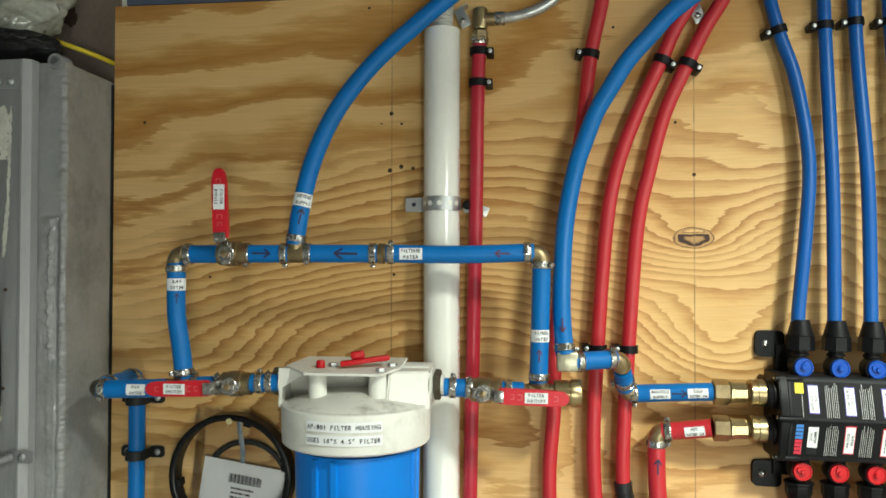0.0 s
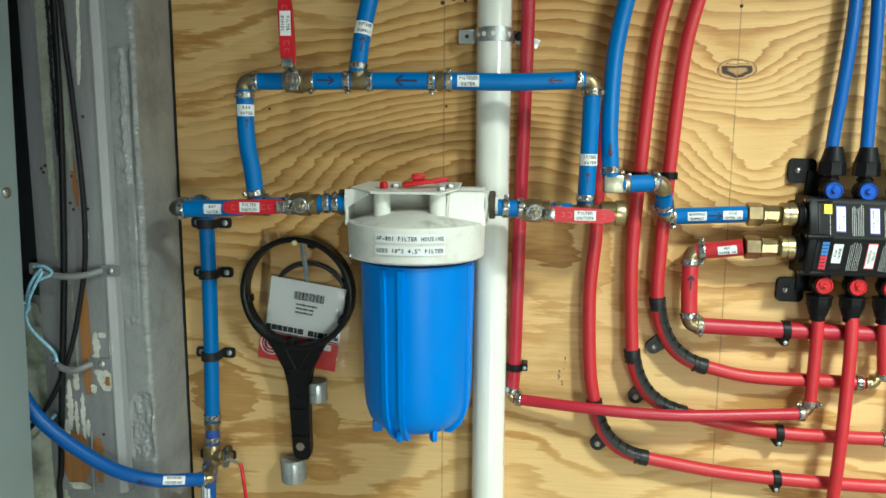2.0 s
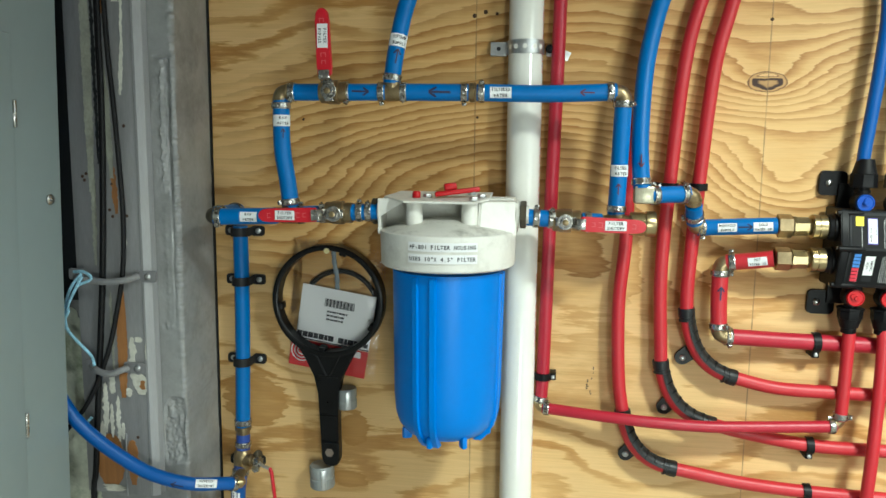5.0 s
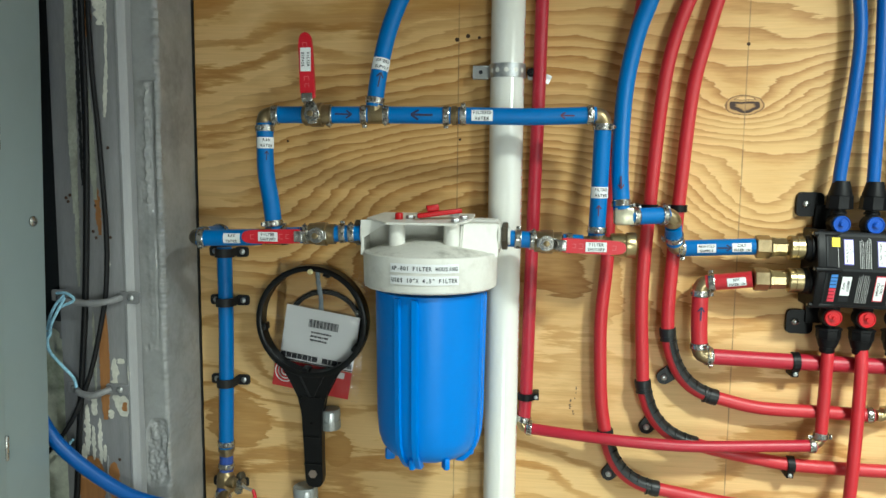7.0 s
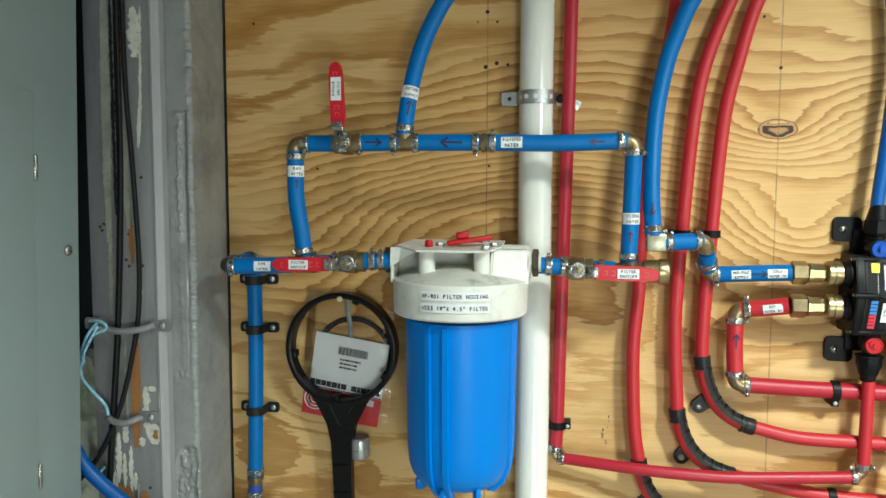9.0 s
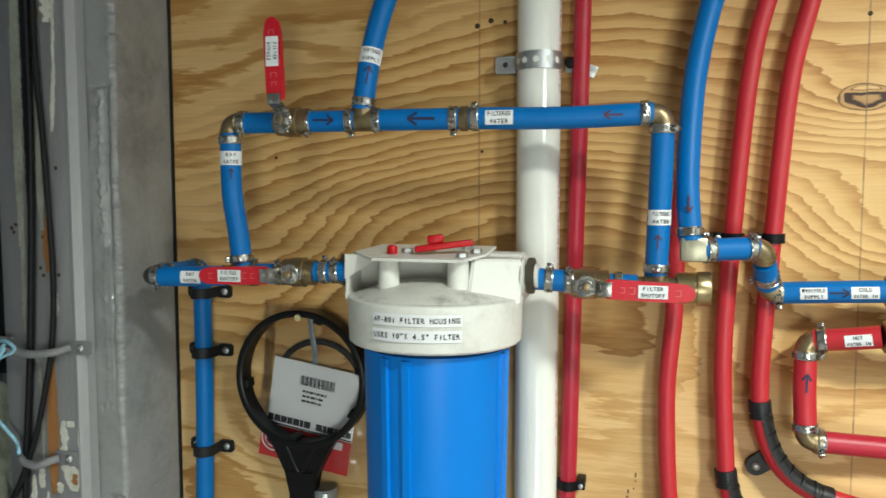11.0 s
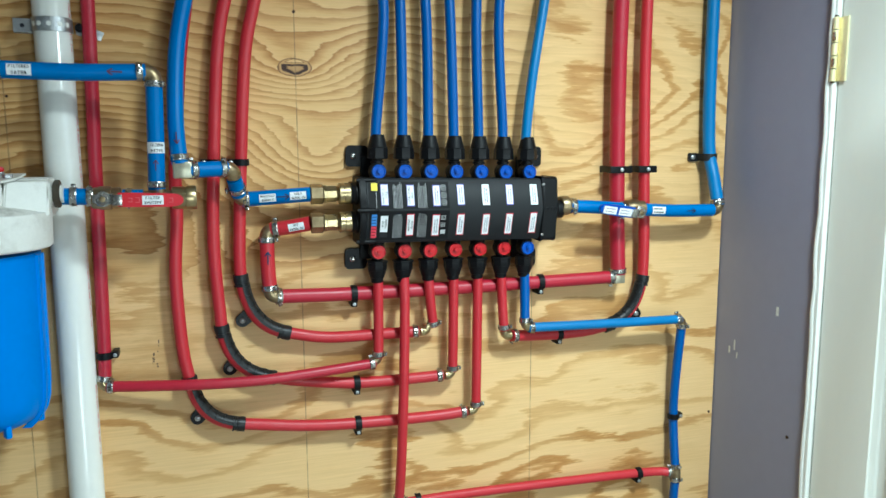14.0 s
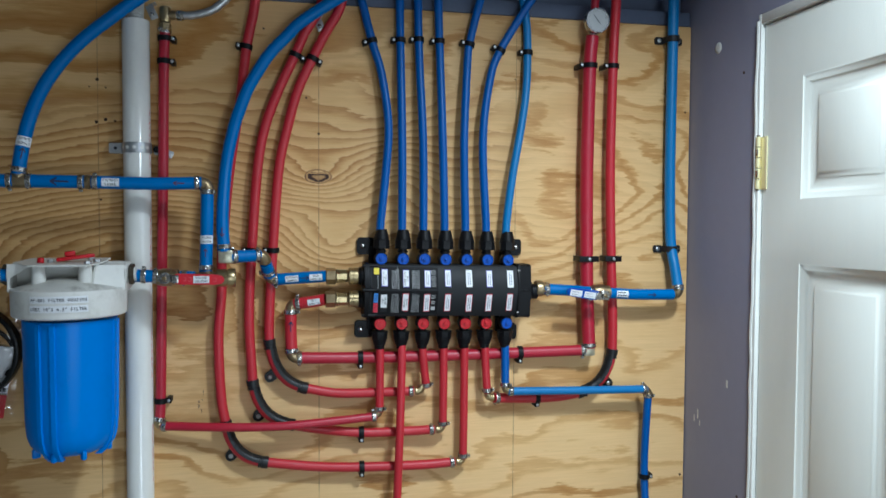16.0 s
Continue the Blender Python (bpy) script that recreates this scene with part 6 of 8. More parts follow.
for i, x in enumerate(PORT):
    for up in (1, -1):
        kz = 1.6012 if up > 0 else 1.4735
        colour = KNOB_BLUE if up > 0 or i == 6 else KNOB_RED
        bm = bmesh.new()
        lathe(bm, (x + 0.001, NUT_Y, 1.589 if up > 0 else 1.4915), (0, 0, up), [(0, 0.0125), (0.017, 0.0125), (0.020, 0.0120), (0.0225, 0.0085), (0.0245, 0.0085), (0.0250, 0.0105), (0.0285, 0.0105), (0.0290, 0.0088), (0.036, 0.0088)], 20)
        lathe(bm, (x, NUT_Y + 0.004, kz), FRONT, [(0, 0.0130), (0.016, 0.0133), (0.018, 0.0126), (0.018, 0.010)], 22)
        port = part("port", bm, BLACK, mani)
        bm = bmesh.new()
        lathe(bm, (x, NUT_Y - 0.0145, kz), FRONT, [(0, 0.0112), (0.0040, 0.0112), (0.0046, 0.0106), (0.0046, 0.0096), (0.0034, 0.0090), (0.0034, 0)], 24)
        a = radians(30 + 40 * ((i * 7 + up) % 4))
        tip = Vector((math.cos(a), 0, math.sin(a)))
        outline_plate(bm, [Vector((x, NUT_Y - 0.0203, kz)) + tip * 0.0078 * math.cos(q) * (1.0 if math.cos(q) > 0 else 0.55) + FRONT.cross(tip) * 0.0040 * math.sin(q) for q in (2 * math.pi * k / 12 for k in range(12))], FRONT, 0.0034)
        lathe(bm, (x, NUT_Y - 0.020, kz), FRONT, [(0, 0.0034), (0.0024, 0.0028), (0.0028, 0)], 12)
        part("shutoff_knob", bm, colour, port, ("blue" if colour is KNOB_BLUE else "red") + " quarter-turn shutoff knob")
        nx = x + 0.0015
        if up > 0:
            bm = lathe(bmesh.new(), (nx, NUT_Y, 1.6205), Z3, [(0, 0.0120), (0.0008, 0.0168), (0.0022, 0.0172), (0.0036, 0.0168), (0.0180, 0.0164), (0.0196, 0.0146)], 8, 0.39)
            lathe(bm, (nx, NUT_Y, 1.6395), Z3, [(0, 0.0154), (0.0012, 0.0152), (0.0170, 0.0112), (0.0195, 0.0106), (0.0195, 0.007)], 24)
        else:
            bm = lathe(bmesh.new(), (nx, NUT_Y, 1.4580), -Z3, [(0, 0.012), (0.0006, 0.0172), (0.0022, 0.0176), (0.0034, 0.0172), (0.0040, 0.0160), (0.0150, 0.0158), (0.0190, 0.0136)], 8, 0.39)
            lathe(bm, (nx, NUT_Y, 1.4420), -Z3, [(0, 0.0150), (0.0030, 0.0142), (0.0125, 0.0112), (0.0130, 0.0100), (0.0195, 0.0098), (0.0205, 0.0090), (0.0205, 0.007)], 24)
        part("compression_nut", bm, BLACK, port)

# printed film and stickers on the two sloping faces
UP_DIR, LOW_DIR = Vector((0, 0.013, 0.045)).normalized(), Vector((0, -0.013, 0.0495)).normalized()
face_up = on_plane((0.0, -0.0726, 1.5650), X3, UP_DIR)
face_low = on_plane((0.0, -0.0726, 1.5180), X3, LOW_DIR)
for put, h in ((face_up, 0.0435), (face_low, 0.0480)):
    part("printed_film", patch(bmesh.new(), put, 0.1300, h, 0.0004, 0.1615, 0.0, 2, 2), FILM_BLACK, mani, "glossy black printed film")
for x, rows in ((0.1110, 1), (0.1405, 3), (0.1485, 4), (0.1815, 4), (0.1895, 3)):
    for put, k in ((face_up, 3), (face_low, 8)):
        part("small_print", bars(bmesh.new(), put, 0.0410, rows, 0.0021, 0.00075, x - 0.003, 0.0, 0.0008, True, int(x * 1e4) + k, (0.02, 0.08), 0.016), PRINT_GREY, mani, "tiny pale print in upright rows")
bm = bmesh.new()
for k in range(3):
    for r0, r1 in ((0.0050, 0.0042), (0.0024, 0.0018)):
        ring = [[bm.verts.new(face_up(0.2172 + r * math.cos(a), 0.012 - 0.012 * k + r * math.sin(a), 0.0008)) for r in (r0, r1)] for a in (2 * math.pi * q / 16 for q in range(16))]
        for q in range(16):
            a, b = ring[q], ring[(q + 1) % 16]
            bm.faces.new((a[0], b[0], b[1], a[1]))
    patch(bm, face_low, 0.008, 0.007, 0.0008, 0.2172, 0.012 - 0.012 * k, 2, 2) if k == 2 else bars(bm, face_low, 0.009, 4, 0.002, 0.001, 0.2172, 0.012 - 0.012 * k, 0.0008, False, k)
part("approval_marks", bm, PRINT_GREY, mani, "round pale print marks")
part("yellow_mark", patch(bmesh.new(), face_up, 0.010, 0.0125, 0.0009, 0.1055, 0.0135, 2, 2), YELLOW, mani, "small yellow printed square")
for k in range(8):
    part("logo_bar", patch(bmesh.new(), face_low, 0.0085, 0.0040, 0.0009, 0.1045, -0.0180 + 0.0050 * k, 2, 2), EDGE_RED if k < 4 else LOGO_BLUE, mani, "red printed block" if k < 4 else "blue printed block")

for i in range(7):
    sx = 0.1212 + 0.0419 * i
    rnd = random.Random(40 + i)
    for put, border, lines in ((face_up, EDGE_VIOLET, (["MASTER BATH LAV 1", "COLD"], ["CLOTHES WASHER", "COLD"])[i] if i < 2 else None),
                               (face_low, EDGE_RED, (["DISH", "WASHER"], ["MANIFOLD", "DRAIN"])[i] if i < 2 else None)):
        du, dv = rnd.uniform(-0.001, 0.001), rnd.uniform(-0.001, 0.001)
        w, h = 0.0122, 0.0345 if put is face_up else 0.0365
        tall = i in (4, 6) and put is face_up
        if put is face_low and i == 0:
            rim = part("label", patch(bmesh.new(), put, 0.0122, 0.0360, 0.0010, sx + du, dv - 0.001, 2, 2), GREY_PLASTIC, mani, "grey label strip")
            part("label", patch(bmesh.new(), put, 0.0118, 0.0270, 0.0014, sx + du, dv + 0.0035, 2, 2), LABEL, mani, "white printed label tape")
        else:
            rim = part("label", patch(bmesh.new(), put, w, h, 0.0010, sx + du, dv, 2, 2), border if not tall else LABEL, mani, ("white sticker with a violet border" if border is EDGE_VIOLET else "white sticker with a red border"))
            part("label_paper", patch(bmesh.new(), put, 0.0106 if not tall else 0.0128, h - 0.0028 if not tall else 0.0265, 0.0014, sx + du, dv + (0.0 if not tall else -0.002), 2, 2), LABEL, rim)
        bm = bmesh.new()
        if lines:
            write(bm, put, lines[0], 0.0038, sx + du - 0.0024, dv + (0.004 if lines[0] == "DISH" else 0), 0.0019, 0.028 if lines[0] != "DISH" else 0.012, True)
            write(bm, put, lines[1], 0.0042, sx + du + 0.0026, dv + (0.004 if lines[0] == "DISH" else 0), 0.0019, 0.019, True)
        else:
            bars(bm, put, 0.026, 2, 0.0036, 0.0014, sx + du, dv, 0.0019, True, i + (50 if put is face_up else 90))
        part("writing", bm, INK if lines else INK_SOFT, rim)

# ---- manifold inlets ----
brass_adaptor(0.0115, 0.0760, -0.045, 1.5670, BIG, "brass adaptor on the cold inlet of the manifold")
brass_adaptor(0.0105, 0.0760, -0.048, 1.5225, BIG, "brass adaptor on the hot inlet of the manifold")
for z in (1.567, 1.5225):
    part("inlet_socket", lathe(bmesh.new(), (0.0760, -0.047, z), X3, [(-0.003, 0.0160), (0.0020, 0.0175), (0.0030, 0.0190), (0.0085, 0.0190)], 24), BLACK, mani)
t, ln = pipe("manifold_supply_pipe", [(-0.081, -0.033, 1.561), (-0.03, -0.040, 1.5645), (0.012, -0.045, 1.567)], BIG, BLUE, "blue pipe with MANIFOLD SUPPLY and COLD WATER IN labels", (0.006,), turn=70)
sticker(t, on_pipe((-0.0515, -0.037, 1.563), (0.1, -0.013, 0.006), BIG), 0.0245, 0.0122, ["MANIFOLD", "SUPPLY"], 0.0048)
sticker(t, on_pipe((-0.0065, -0.043, 1.566), (0.1, -0.013, 0.006), BIG), 0.0245, 0.0122, ["COLD", "WATER IN"], 0.0048)
arrow(t, on_pipe((-0.029, -0.040, 1.5645), (0.1, -0.013, 0.006), BIG), 0.018, 0)
elbow((-0.0945, -0.034, 1.561), (0.05, -0.25, 1.0), X3, BIG, BRASS, 0.015)
t, ln = pipe("short_pipe", [(-0.0965, -0.044, 1.576), (-0.1010, -0.060, 1.594)], BIG, BLUE, "short slanting blue pipe between two elbows", (0.012,), straight=True, turn=20)
elbow((-0.1035, -0.069, 1.6090), -X3, (0.12, 0.5, -0.85), BIG, BRASS, 0.015)
t, ln = pipe("short_pipe", [(-0.156, -0.088, 1.608), (-0.119, -0.072, 1.609)], BIG, BLUE, "short level blue pipe between two elbows", (0.007, -0.007), straight=True, turn=-110)
eb = thing("elbow_fitting", (-0.173, -0.09, 1.608), "square-cornered pale brass elbow fitting", "pipe fitting", "elbow fittings")
part("body", box(bmesh.new(), (-0.171, -0.090, 1.6085), (0.026, 0.022, 0.024), 0.003), PALE_BRASS, eb)
part("collar", lathe(bmesh.new(), (-0.174, -0.090, 1.615), Z3, [(0, 0.0105), (0.012, 0.0105)], 18), PALE_BRASS, eb)
part("collar", lathe(bmesh.new(), (-0.165, -0.090, 1.608), X3, [(0, 0.0105), (0.013, 0.0105)], 18), PALE_BRASS, eb)
t, ln = pipe("cold_supply_pipe", [(-0.1745, -0.090, 1.6245), (-0.1775, -0.080, 1.680), (-0.1720, -0.058, 1.776), (-0.1580, -0.048, 1.850), (-0.1460, -0.049, 1.886), (-0.1325, -0.051, 1.921), (-0.1125, -0.057, 1.955), (-0.0920, -0.056, 1.987), (-0.0600, -0.051, 2.023), (-0.0340, -0.046, 2.051), (0.030, -0.040, 2.098), (0.12, -0.03, 2.16), (0.2, -0.02, 2.25)], BIG, BLUE, "long blue plastic pipe arching up to the beam", (0.009,), turn=-60)
arrow(t, on_pipe((-0.1770, -0.087, 1.652), (-0.003, 0.006, 0.05), BIG, upright=True), 0.016, -90, INK_WINE)

t, ln = pipe("hot_inlet_pipe", [(-0.040, -0.034, 1.514), (-0.015, -0.040, 1.5175), (0.010, -0.048, 1.5222)], BIG, RED, "short red plastic pipe with a HOT WATER IN label", (0.008,), straight=True, turn=-100)
sticker(t, on_pipe((-0.009, -0.042, 1.5185), (0.05, -0.014, 0.0083), BIG), 0.0245, 0.0118, ["HOT", "WATER IN"], 0.0046)
elbow((-0.0550, -0.032, 1.5125), -Z3, X3, BIG)
t, ln = pipe("hot_riser_pipe", [(-0.0550, -0.032, 1.495), (-0.0552, -0.033, 1.46), (-0.0535, -0.034, 1.425)], BIG, RED, "short upright red pipe marked with an arrow", (0.006, -0.006), turn=10)
arrow(t, on_pipe((-0.0552, -0.033, 1.470), Z3, BIG, upright=True), 0.019, 90)
elbow((-0.0530, -0.034, 1.4085), Z3, X3, BIG, BRASS, 0.015)
t, ln = pipe("hot_supply_pipe", [(-0.0370, -0.032, 1.4072), (0.082, -0.022, 1.402), (0.25, -0.021, 1.4005), (0.412, -0.022, 1.4015), (0.545, -0.030, 1.4040)], BIG, CRIMSON, "long red plastic pipe running level behind the drops", (0.006, -0.006))
nail_clip(0.0805, -0.0215, 1.402, BIG, X3, 1)
nail_clip(0.4120, -0.0215, 1.4015, BIG, X3, 1)
eb = thing("elbow_fitting", (0.560, -0.03, 1.402), "square-cornered pale brass elbow fitting", "pipe fitting", "elbow fittings")
part("body", box(bmesh.new(), (0.5610, -0.031, 1.4040), (0.022, 0.021, 0.022), 0.003), PALE_BRASS, eb)
part("collar", lathe(bmesh.new(), (0.562, -0.031, 1.410), Z3, [(0, 0.0102), (0.012, 0.0102)], 18), PALE_BRASS, eb)
part("collar", lathe(bmesh.new(), (0.554, -0.031, 1.404), -X3, [(0, 0.0102), (0.012, 0.0102)], 18), PALE_BRASS, eb)
t, ln = pipe("hot_supply_riser", [(0.5615, -0.031, 1.4170), (0.5570, -0.031, 1.50), (0.5545, -0.030, 1.60), (0.5525, -0.030, 1.785), (0.5560, -0.030, 1.99), (0.5595, -0.029, 2.040), (0.5620, -0.028, 2.060)], 0.0136, CRIMSON, "upright crimson plastic pipe with a gauge on top", (0.007,), turn=60)
front_clip(0.5545, -0.030, 1.597, 0.0136)
nail_clip(0.5560, -0.030, 1.999, 0.0136, -Z3, 1)
gauge = thing("pressure_gauge", (0.563, -0.045, 2.085), "round silver pressure gauge above the crimson pipe", "pressure gauge")
GC = Vector((0.5635, -0.035, 2.088))
part("case", lathe(bmesh.new(), GC, FRONT, [(0, 0.012), (0, 0.0245), (0.016, 0.0258), (0.0175, 0.0250), (0.0175, 0.0230), (0.0150, 0.0230), (0.0150, 0)], 36), STEEL, gauge)
dial = part("dial", lathe(bmesh.new(), GC + FRONT * 0.0152, FRONT, [(0, 0.0228), (0.0003, 0.0228), (0.0003, 0)], 36), DIAL, gauge, "off-white dial")
bm = bmesh.new()
put = on_plane(GC + FRONT * 0.0158, X3, Z3)
for k in range(21):
    a = radians(225 - 270 * k / 20)
    patch(bm, on_plane(GC + FRONT * 0.0158 + Vector((math.cos(a), 0, math.sin(a))) * 0.0195, (math.cos(a), 0, math.sin(a)), (-math.sin(a), 0, math.cos(a))), 0.0035 if k % 5 == 0 else 0.002, 0.0006, 0.0, 0, 0, 1, 1)
part("ticks", bm, INK, dial)
bm = bmesh.new()
patch(bm, on_plane(GC + FRONT * 0.0166, (0.62, 0, -0.78), (0.78, 0, 0.62)), 0.024, 0.0014, 0.0, -0.002, 0, 1, 1)
part("needle", bm, INK, dial)
part("stem", lathe(bmesh.new(), (0.5625, -0.029, 2.055), Z3, [(0, 0.009), (0.006, 0.009), (0.006, 0.006), (0.016, 0.006)], 14), GALV, gauge)
t, ln = pipe("gauge_feed_pipe", [(0.566, -0.022, 2.075), (0.570, -0.02, 2.12), (0.575, -0.018, 2.26)], SMALL, CRIMSON, "crimson pipe running on behind the gauge")

# ---- outlet to the right of the manifold ----
OY = -0.050
oa = thing("brass_adaptor", (0.438, OY, 1.537), "brass adaptor on the manifold's far end", "pipe fitting", "manifold adaptors")
part("collar", lathe(bmesh.new(), (0.4360, -0.047, 1.5375), X3, [(0, 0.010), (0, 0.0158), (0.002, 0.0168), (0.013, 0.0168), (0.015, 0.0145), (0.015, 0.011)], 24), BRASS, oa)
part("hexagon", hex_nut(bmesh.new(), (0.4510, -0.048, 1.5370), X3, 0.0138, 0.012), BRASS, oa)
t, ln = pipe("manifold_outlet_pipe", [(0.462, OY, 1.5360), (0.51, -0.053, 1.533), (0.553, -0.052, 1.5290)], BIG, BLUE, "short blue plastic pipe leaving the manifold", (0.006, -0.006))
v, grip, mid, g, side = ball_valve((0.5755, -0.052, 1.5290), (1, 0, -0.03), BIG, (0, -1, -0.2), Vector((-0.0870, -0.0025, 0.0130)), "brass ball valve with a labelled blue lever", "", KNOB_BLUE, "blue vinyl lever grip")
put = on_plane(mid, -g, -side)
for u in (-0.0140, 0.0160):
    lab = part("label", patch(bmesh.new(), put, 0.0255, 0.0128, 0.0012, u, 0.0, 2, 2), LABEL, v, "white printed label tape")
    part("writing", bars(bmesh.new(), put, 0.020, 2, 0.0050, 0.0014, u, 0.0, 0.0016, seed=int(700 + u * 1e4)), INK_SOFT, lab)
t, ln = pipe("outlet_run_pipe", [(0.592, -0.052, 1.5268), (0.66, -0.052, 1.5225), (0.742, -0.050, 1.5210)], BIG, BLUE, "level blue plastic pipe with label and arrow", (0.007,), turn=60)
sticker(t, on_pipe((0.622, -0.052, 1.525), (1, 0, -0.05), BIG), 0.026, 0.0135, [], 0.005, rows=2)
arrow(t, on_pipe((0.688, -0.052, 1.5222), X3, BIG), 0.018, 0)
elbow((0.7560, -0.048, 1.5215), -X3, Z3, BIG, BRASS, 0.014)
t, ln = pipe("outlet_riser_pipe", [(0.7560, -0.046, 1.5370), (0.7540, -0.035, 1.58), (0.7510, -0.021, 1.64), (0.7470, -0.021, 1.79), (0.7480, -0.022, 2.06), (0.7500, -0.022, 2.30)], BIG, SKY, "upright blue plastic pipe beside the violet-grey wall", (0.007,), turn=60)
strap_clip(0.7520, -0.021, 1.6165, BIG)
strap_clip(0.7480, -0.021, 2.066, BIG)

# ---- cold lines rising from the manifold ----
COLD_RUNS = [
    [(0.1295, -0.034, 1.776), (0.1350, -0.028, 1.864), (0.1225, -0.020, 1.964), (0.1040, -0.015, 2.028), (0.0830, -0.015, 2.110), (0.06, -0.015, 2.2)],
    [(0.1620, -0.032, 1.832), (0.1600, -0.016, 2.032), (0.1590, -0.015, 2.115), (0.158, -0.015, 2.3)],
    [(0.2040, -0.032, 1.833), (0.1980, -0.018, 2.001), (0.1955, -0.015, 2.115), (0.193, -0.015, 2.3)],
    [(0.2440, -0.032, 1.834), (0.2395, -0.016, 2.034), (0.2370, -0.015, 2.118), (0.235, -0.015, 2.3)],
    [(0.2880, -0.032, 1.835), (0.2965, -0.020, 1.994), (0.3015, -0.016, 2.034), (0.3240, -0.015, 2.124), (0.36, -0.015, 2.24)],
    [(0.3270, -0.032, 1.836), (0.3410, -0.024, 1.951), (0.3645, -0.017, 2.021), (0.4310, -0.024, 2.130), (0.48, -0.03, 2.20)],
    [(0.3880, -0.034, 1.758), (0.4180, -0.022, 1.919), (0.4250, -0.015, 2.022), (0.4215, -0.012, 2.097), (0.40, -0.012, 2.20)],
]
for i, run in enumerate(COLD_RUNS):
    pipe("cold_line", [(PORT[i] + 0.0015, NUT_Y, 1.645), (PORT[i] + 0.002, NUT_Y, 1.668), *run], SMALL, NAVY if i < 6 else SKY, "deep blue plastic pipe rising from the manifold" if i < 6 else "lighter blue plastic pipe rising from the manifold", (), "cold lines")
for x, z, dx, s in ((0.1030, 2.030, -0.28, 1), (0.1600, 2.034, -0.01, 1), (0.1970, 2.037, -0.03, 1), (0.2395, 2.036, -0.02, 1), (0.3015, 2.033, 0.22, 1), (0.3665, 2.024, 0.5, 1), (0.4250, 2.023, -0.02, 1)):
    nail_clip(x, -0.0150, z, SMALL, (-dx, 0, -1), s, "black plastic nail-in clip on a cold line")

# ---- red lines ----
def bend_arc(a, c, b, n=14):
    """A quarter bend from a to b round the corner c."""
    a, c, b = Vector(a), Vector(c), Vector(b)
    return [a * (1 - u) ** 2 + c * 2 * u * (1 - u) + b * u * u for u in (i / n for i in range(n + 1))]


def hot_drop(i, z_low, x_low, y_low):
    """A drop from a hot port down to its elbow."""
    return pipe("hot_line_drop", [(PORT[i] + 0.0015, NUT_Y, 1.436), (PORT[i] + 0.0015, NUT_Y - 0.001, 1.415), ((PORT[i] + x_low) / 2 + 0.001, (NUT_Y + y_low) / 2, (1.41 + z_low) / 2), (x_low, y_low, z_low + 0.015)], SMALL, RED, "red plastic pipe dropping from the manifold", (-0.006,), "hot drops", turn=20)


def hot_run(name, upper, bend, lower, ear, r, mat, label):
    a, c, b = bend
    arc = bend_arc(a, c, b)
    line = smooth(upper) + arc[1:-1] + smooth(lower)
    t = thing(name, line[0], label, "pipe", "hot lines")
    part("tube", sweep(bmesh.new(), line, r), mat, t)
    p, d = at_length(line, -0.006)
    hose_clamp(t, p, d, r, 200)
    bend_support(arc, r, ear)
    return t


WY = -0.0215
hot_run("hot_line", [(0.05, -0.030, 2.20), (0.0440, -0.028, 2.100), (0.0100, WY, 2.034), (-0.0125, WY, 1.988), (-0.0410, WY, 1.925), (-0.0610, WY, 1.851), (-0.0770, WY, 1.773), (-0.0885, WY, 1.621), (-0.0960, WY, 1.490), (-0.0960, WY, 1.440)],
        ((-0.0960, WY, 1.440), (-0.0890, WY, 1.358), (-0.0270, WY, 1.345)), [(-0.0270, WY, 1.345), (0.036, WY, 1.3325), (0.126, -0.023, 1.3310), (0.188, -0.027, 1.3315)], (-0.0955, 0, 1.3665), MID, RED, "long red plastic pipe with a supported bend")
elbow((0.2025, -0.029, 1.332), -X3, Z3, SMALL, BRASS_BRIGHT, 0.012)
hot_drop(2, 1.332, 0.2126, -0.030)
hot_run("hot_line", [(0.02, -0.030, 2.20), (0.0060, -0.028, 2.098), (-0.0280, WY, 2.035), (-0.0450, WY, 1.995), (-0.0770, WY, 1.925), (-0.1030, WY, 1.852), (-0.1170, WY, 1.772), (-0.1280, WY, 1.621), (-0.1340, WY, 1.490), (-0.1280, WY, 1.362)],
        ((-0.1280, WY, 1.362), (-0.1190, WY, 1.286), (-0.0520, WY, 1.2735)), [(-0.0520, WY, 1.2735), (-0.0060, WY, 1.2635), (0.083, WY, 1.2510), (0.18, WY, 1.2490), (0.231, -0.026, 1.2510)], (-0.1180, 0, 1.2895), MID, RED, "long red plastic pipe with a supported bend")
elbow((0.2455, -0.029, 1.2515), -X3, Z3, SMALL, BRASS_BRIGHT, 0.012)
hot_drop(3, 1.2515, 0.2475, -0.030)
hot_run("hot_line", [(-0.11, -0.03, 2.25), (-0.1190, -0.026, 2.096), (-0.1355, WY, 2.008), (-0.1485, WY, 1.901), (-0.1685, WY, 1.771), (-0.1830, WY, 1.62), (-0.1850, WY, 1.534), (-0.1910, WY, 1.447), (-0.1870, WY, 1.338), (-0.1790, WY, 1.284)],
        ((-0.1790, WY, 1.284), (-0.1690, WY, 1.210), (-0.1030, WY, 1.2020)), [(-0.1030, WY, 1.2020), (-0.0060, WY, 1.1875), (0.084, WY, 1.1810), (0.21, -0.023, 1.1785), (0.274, -0.026, 1.1815)], (-0.1705, 0, 1.2135), MID, RED, "long red plastic pipe with a supported bend")
elbow((0.2890, -0.028, 1.1825), -X3, Z3, SMALL, BRASS_BRIGHT, 0.012)
hot_drop(4, 1.1825, 0.2905, -0.029)
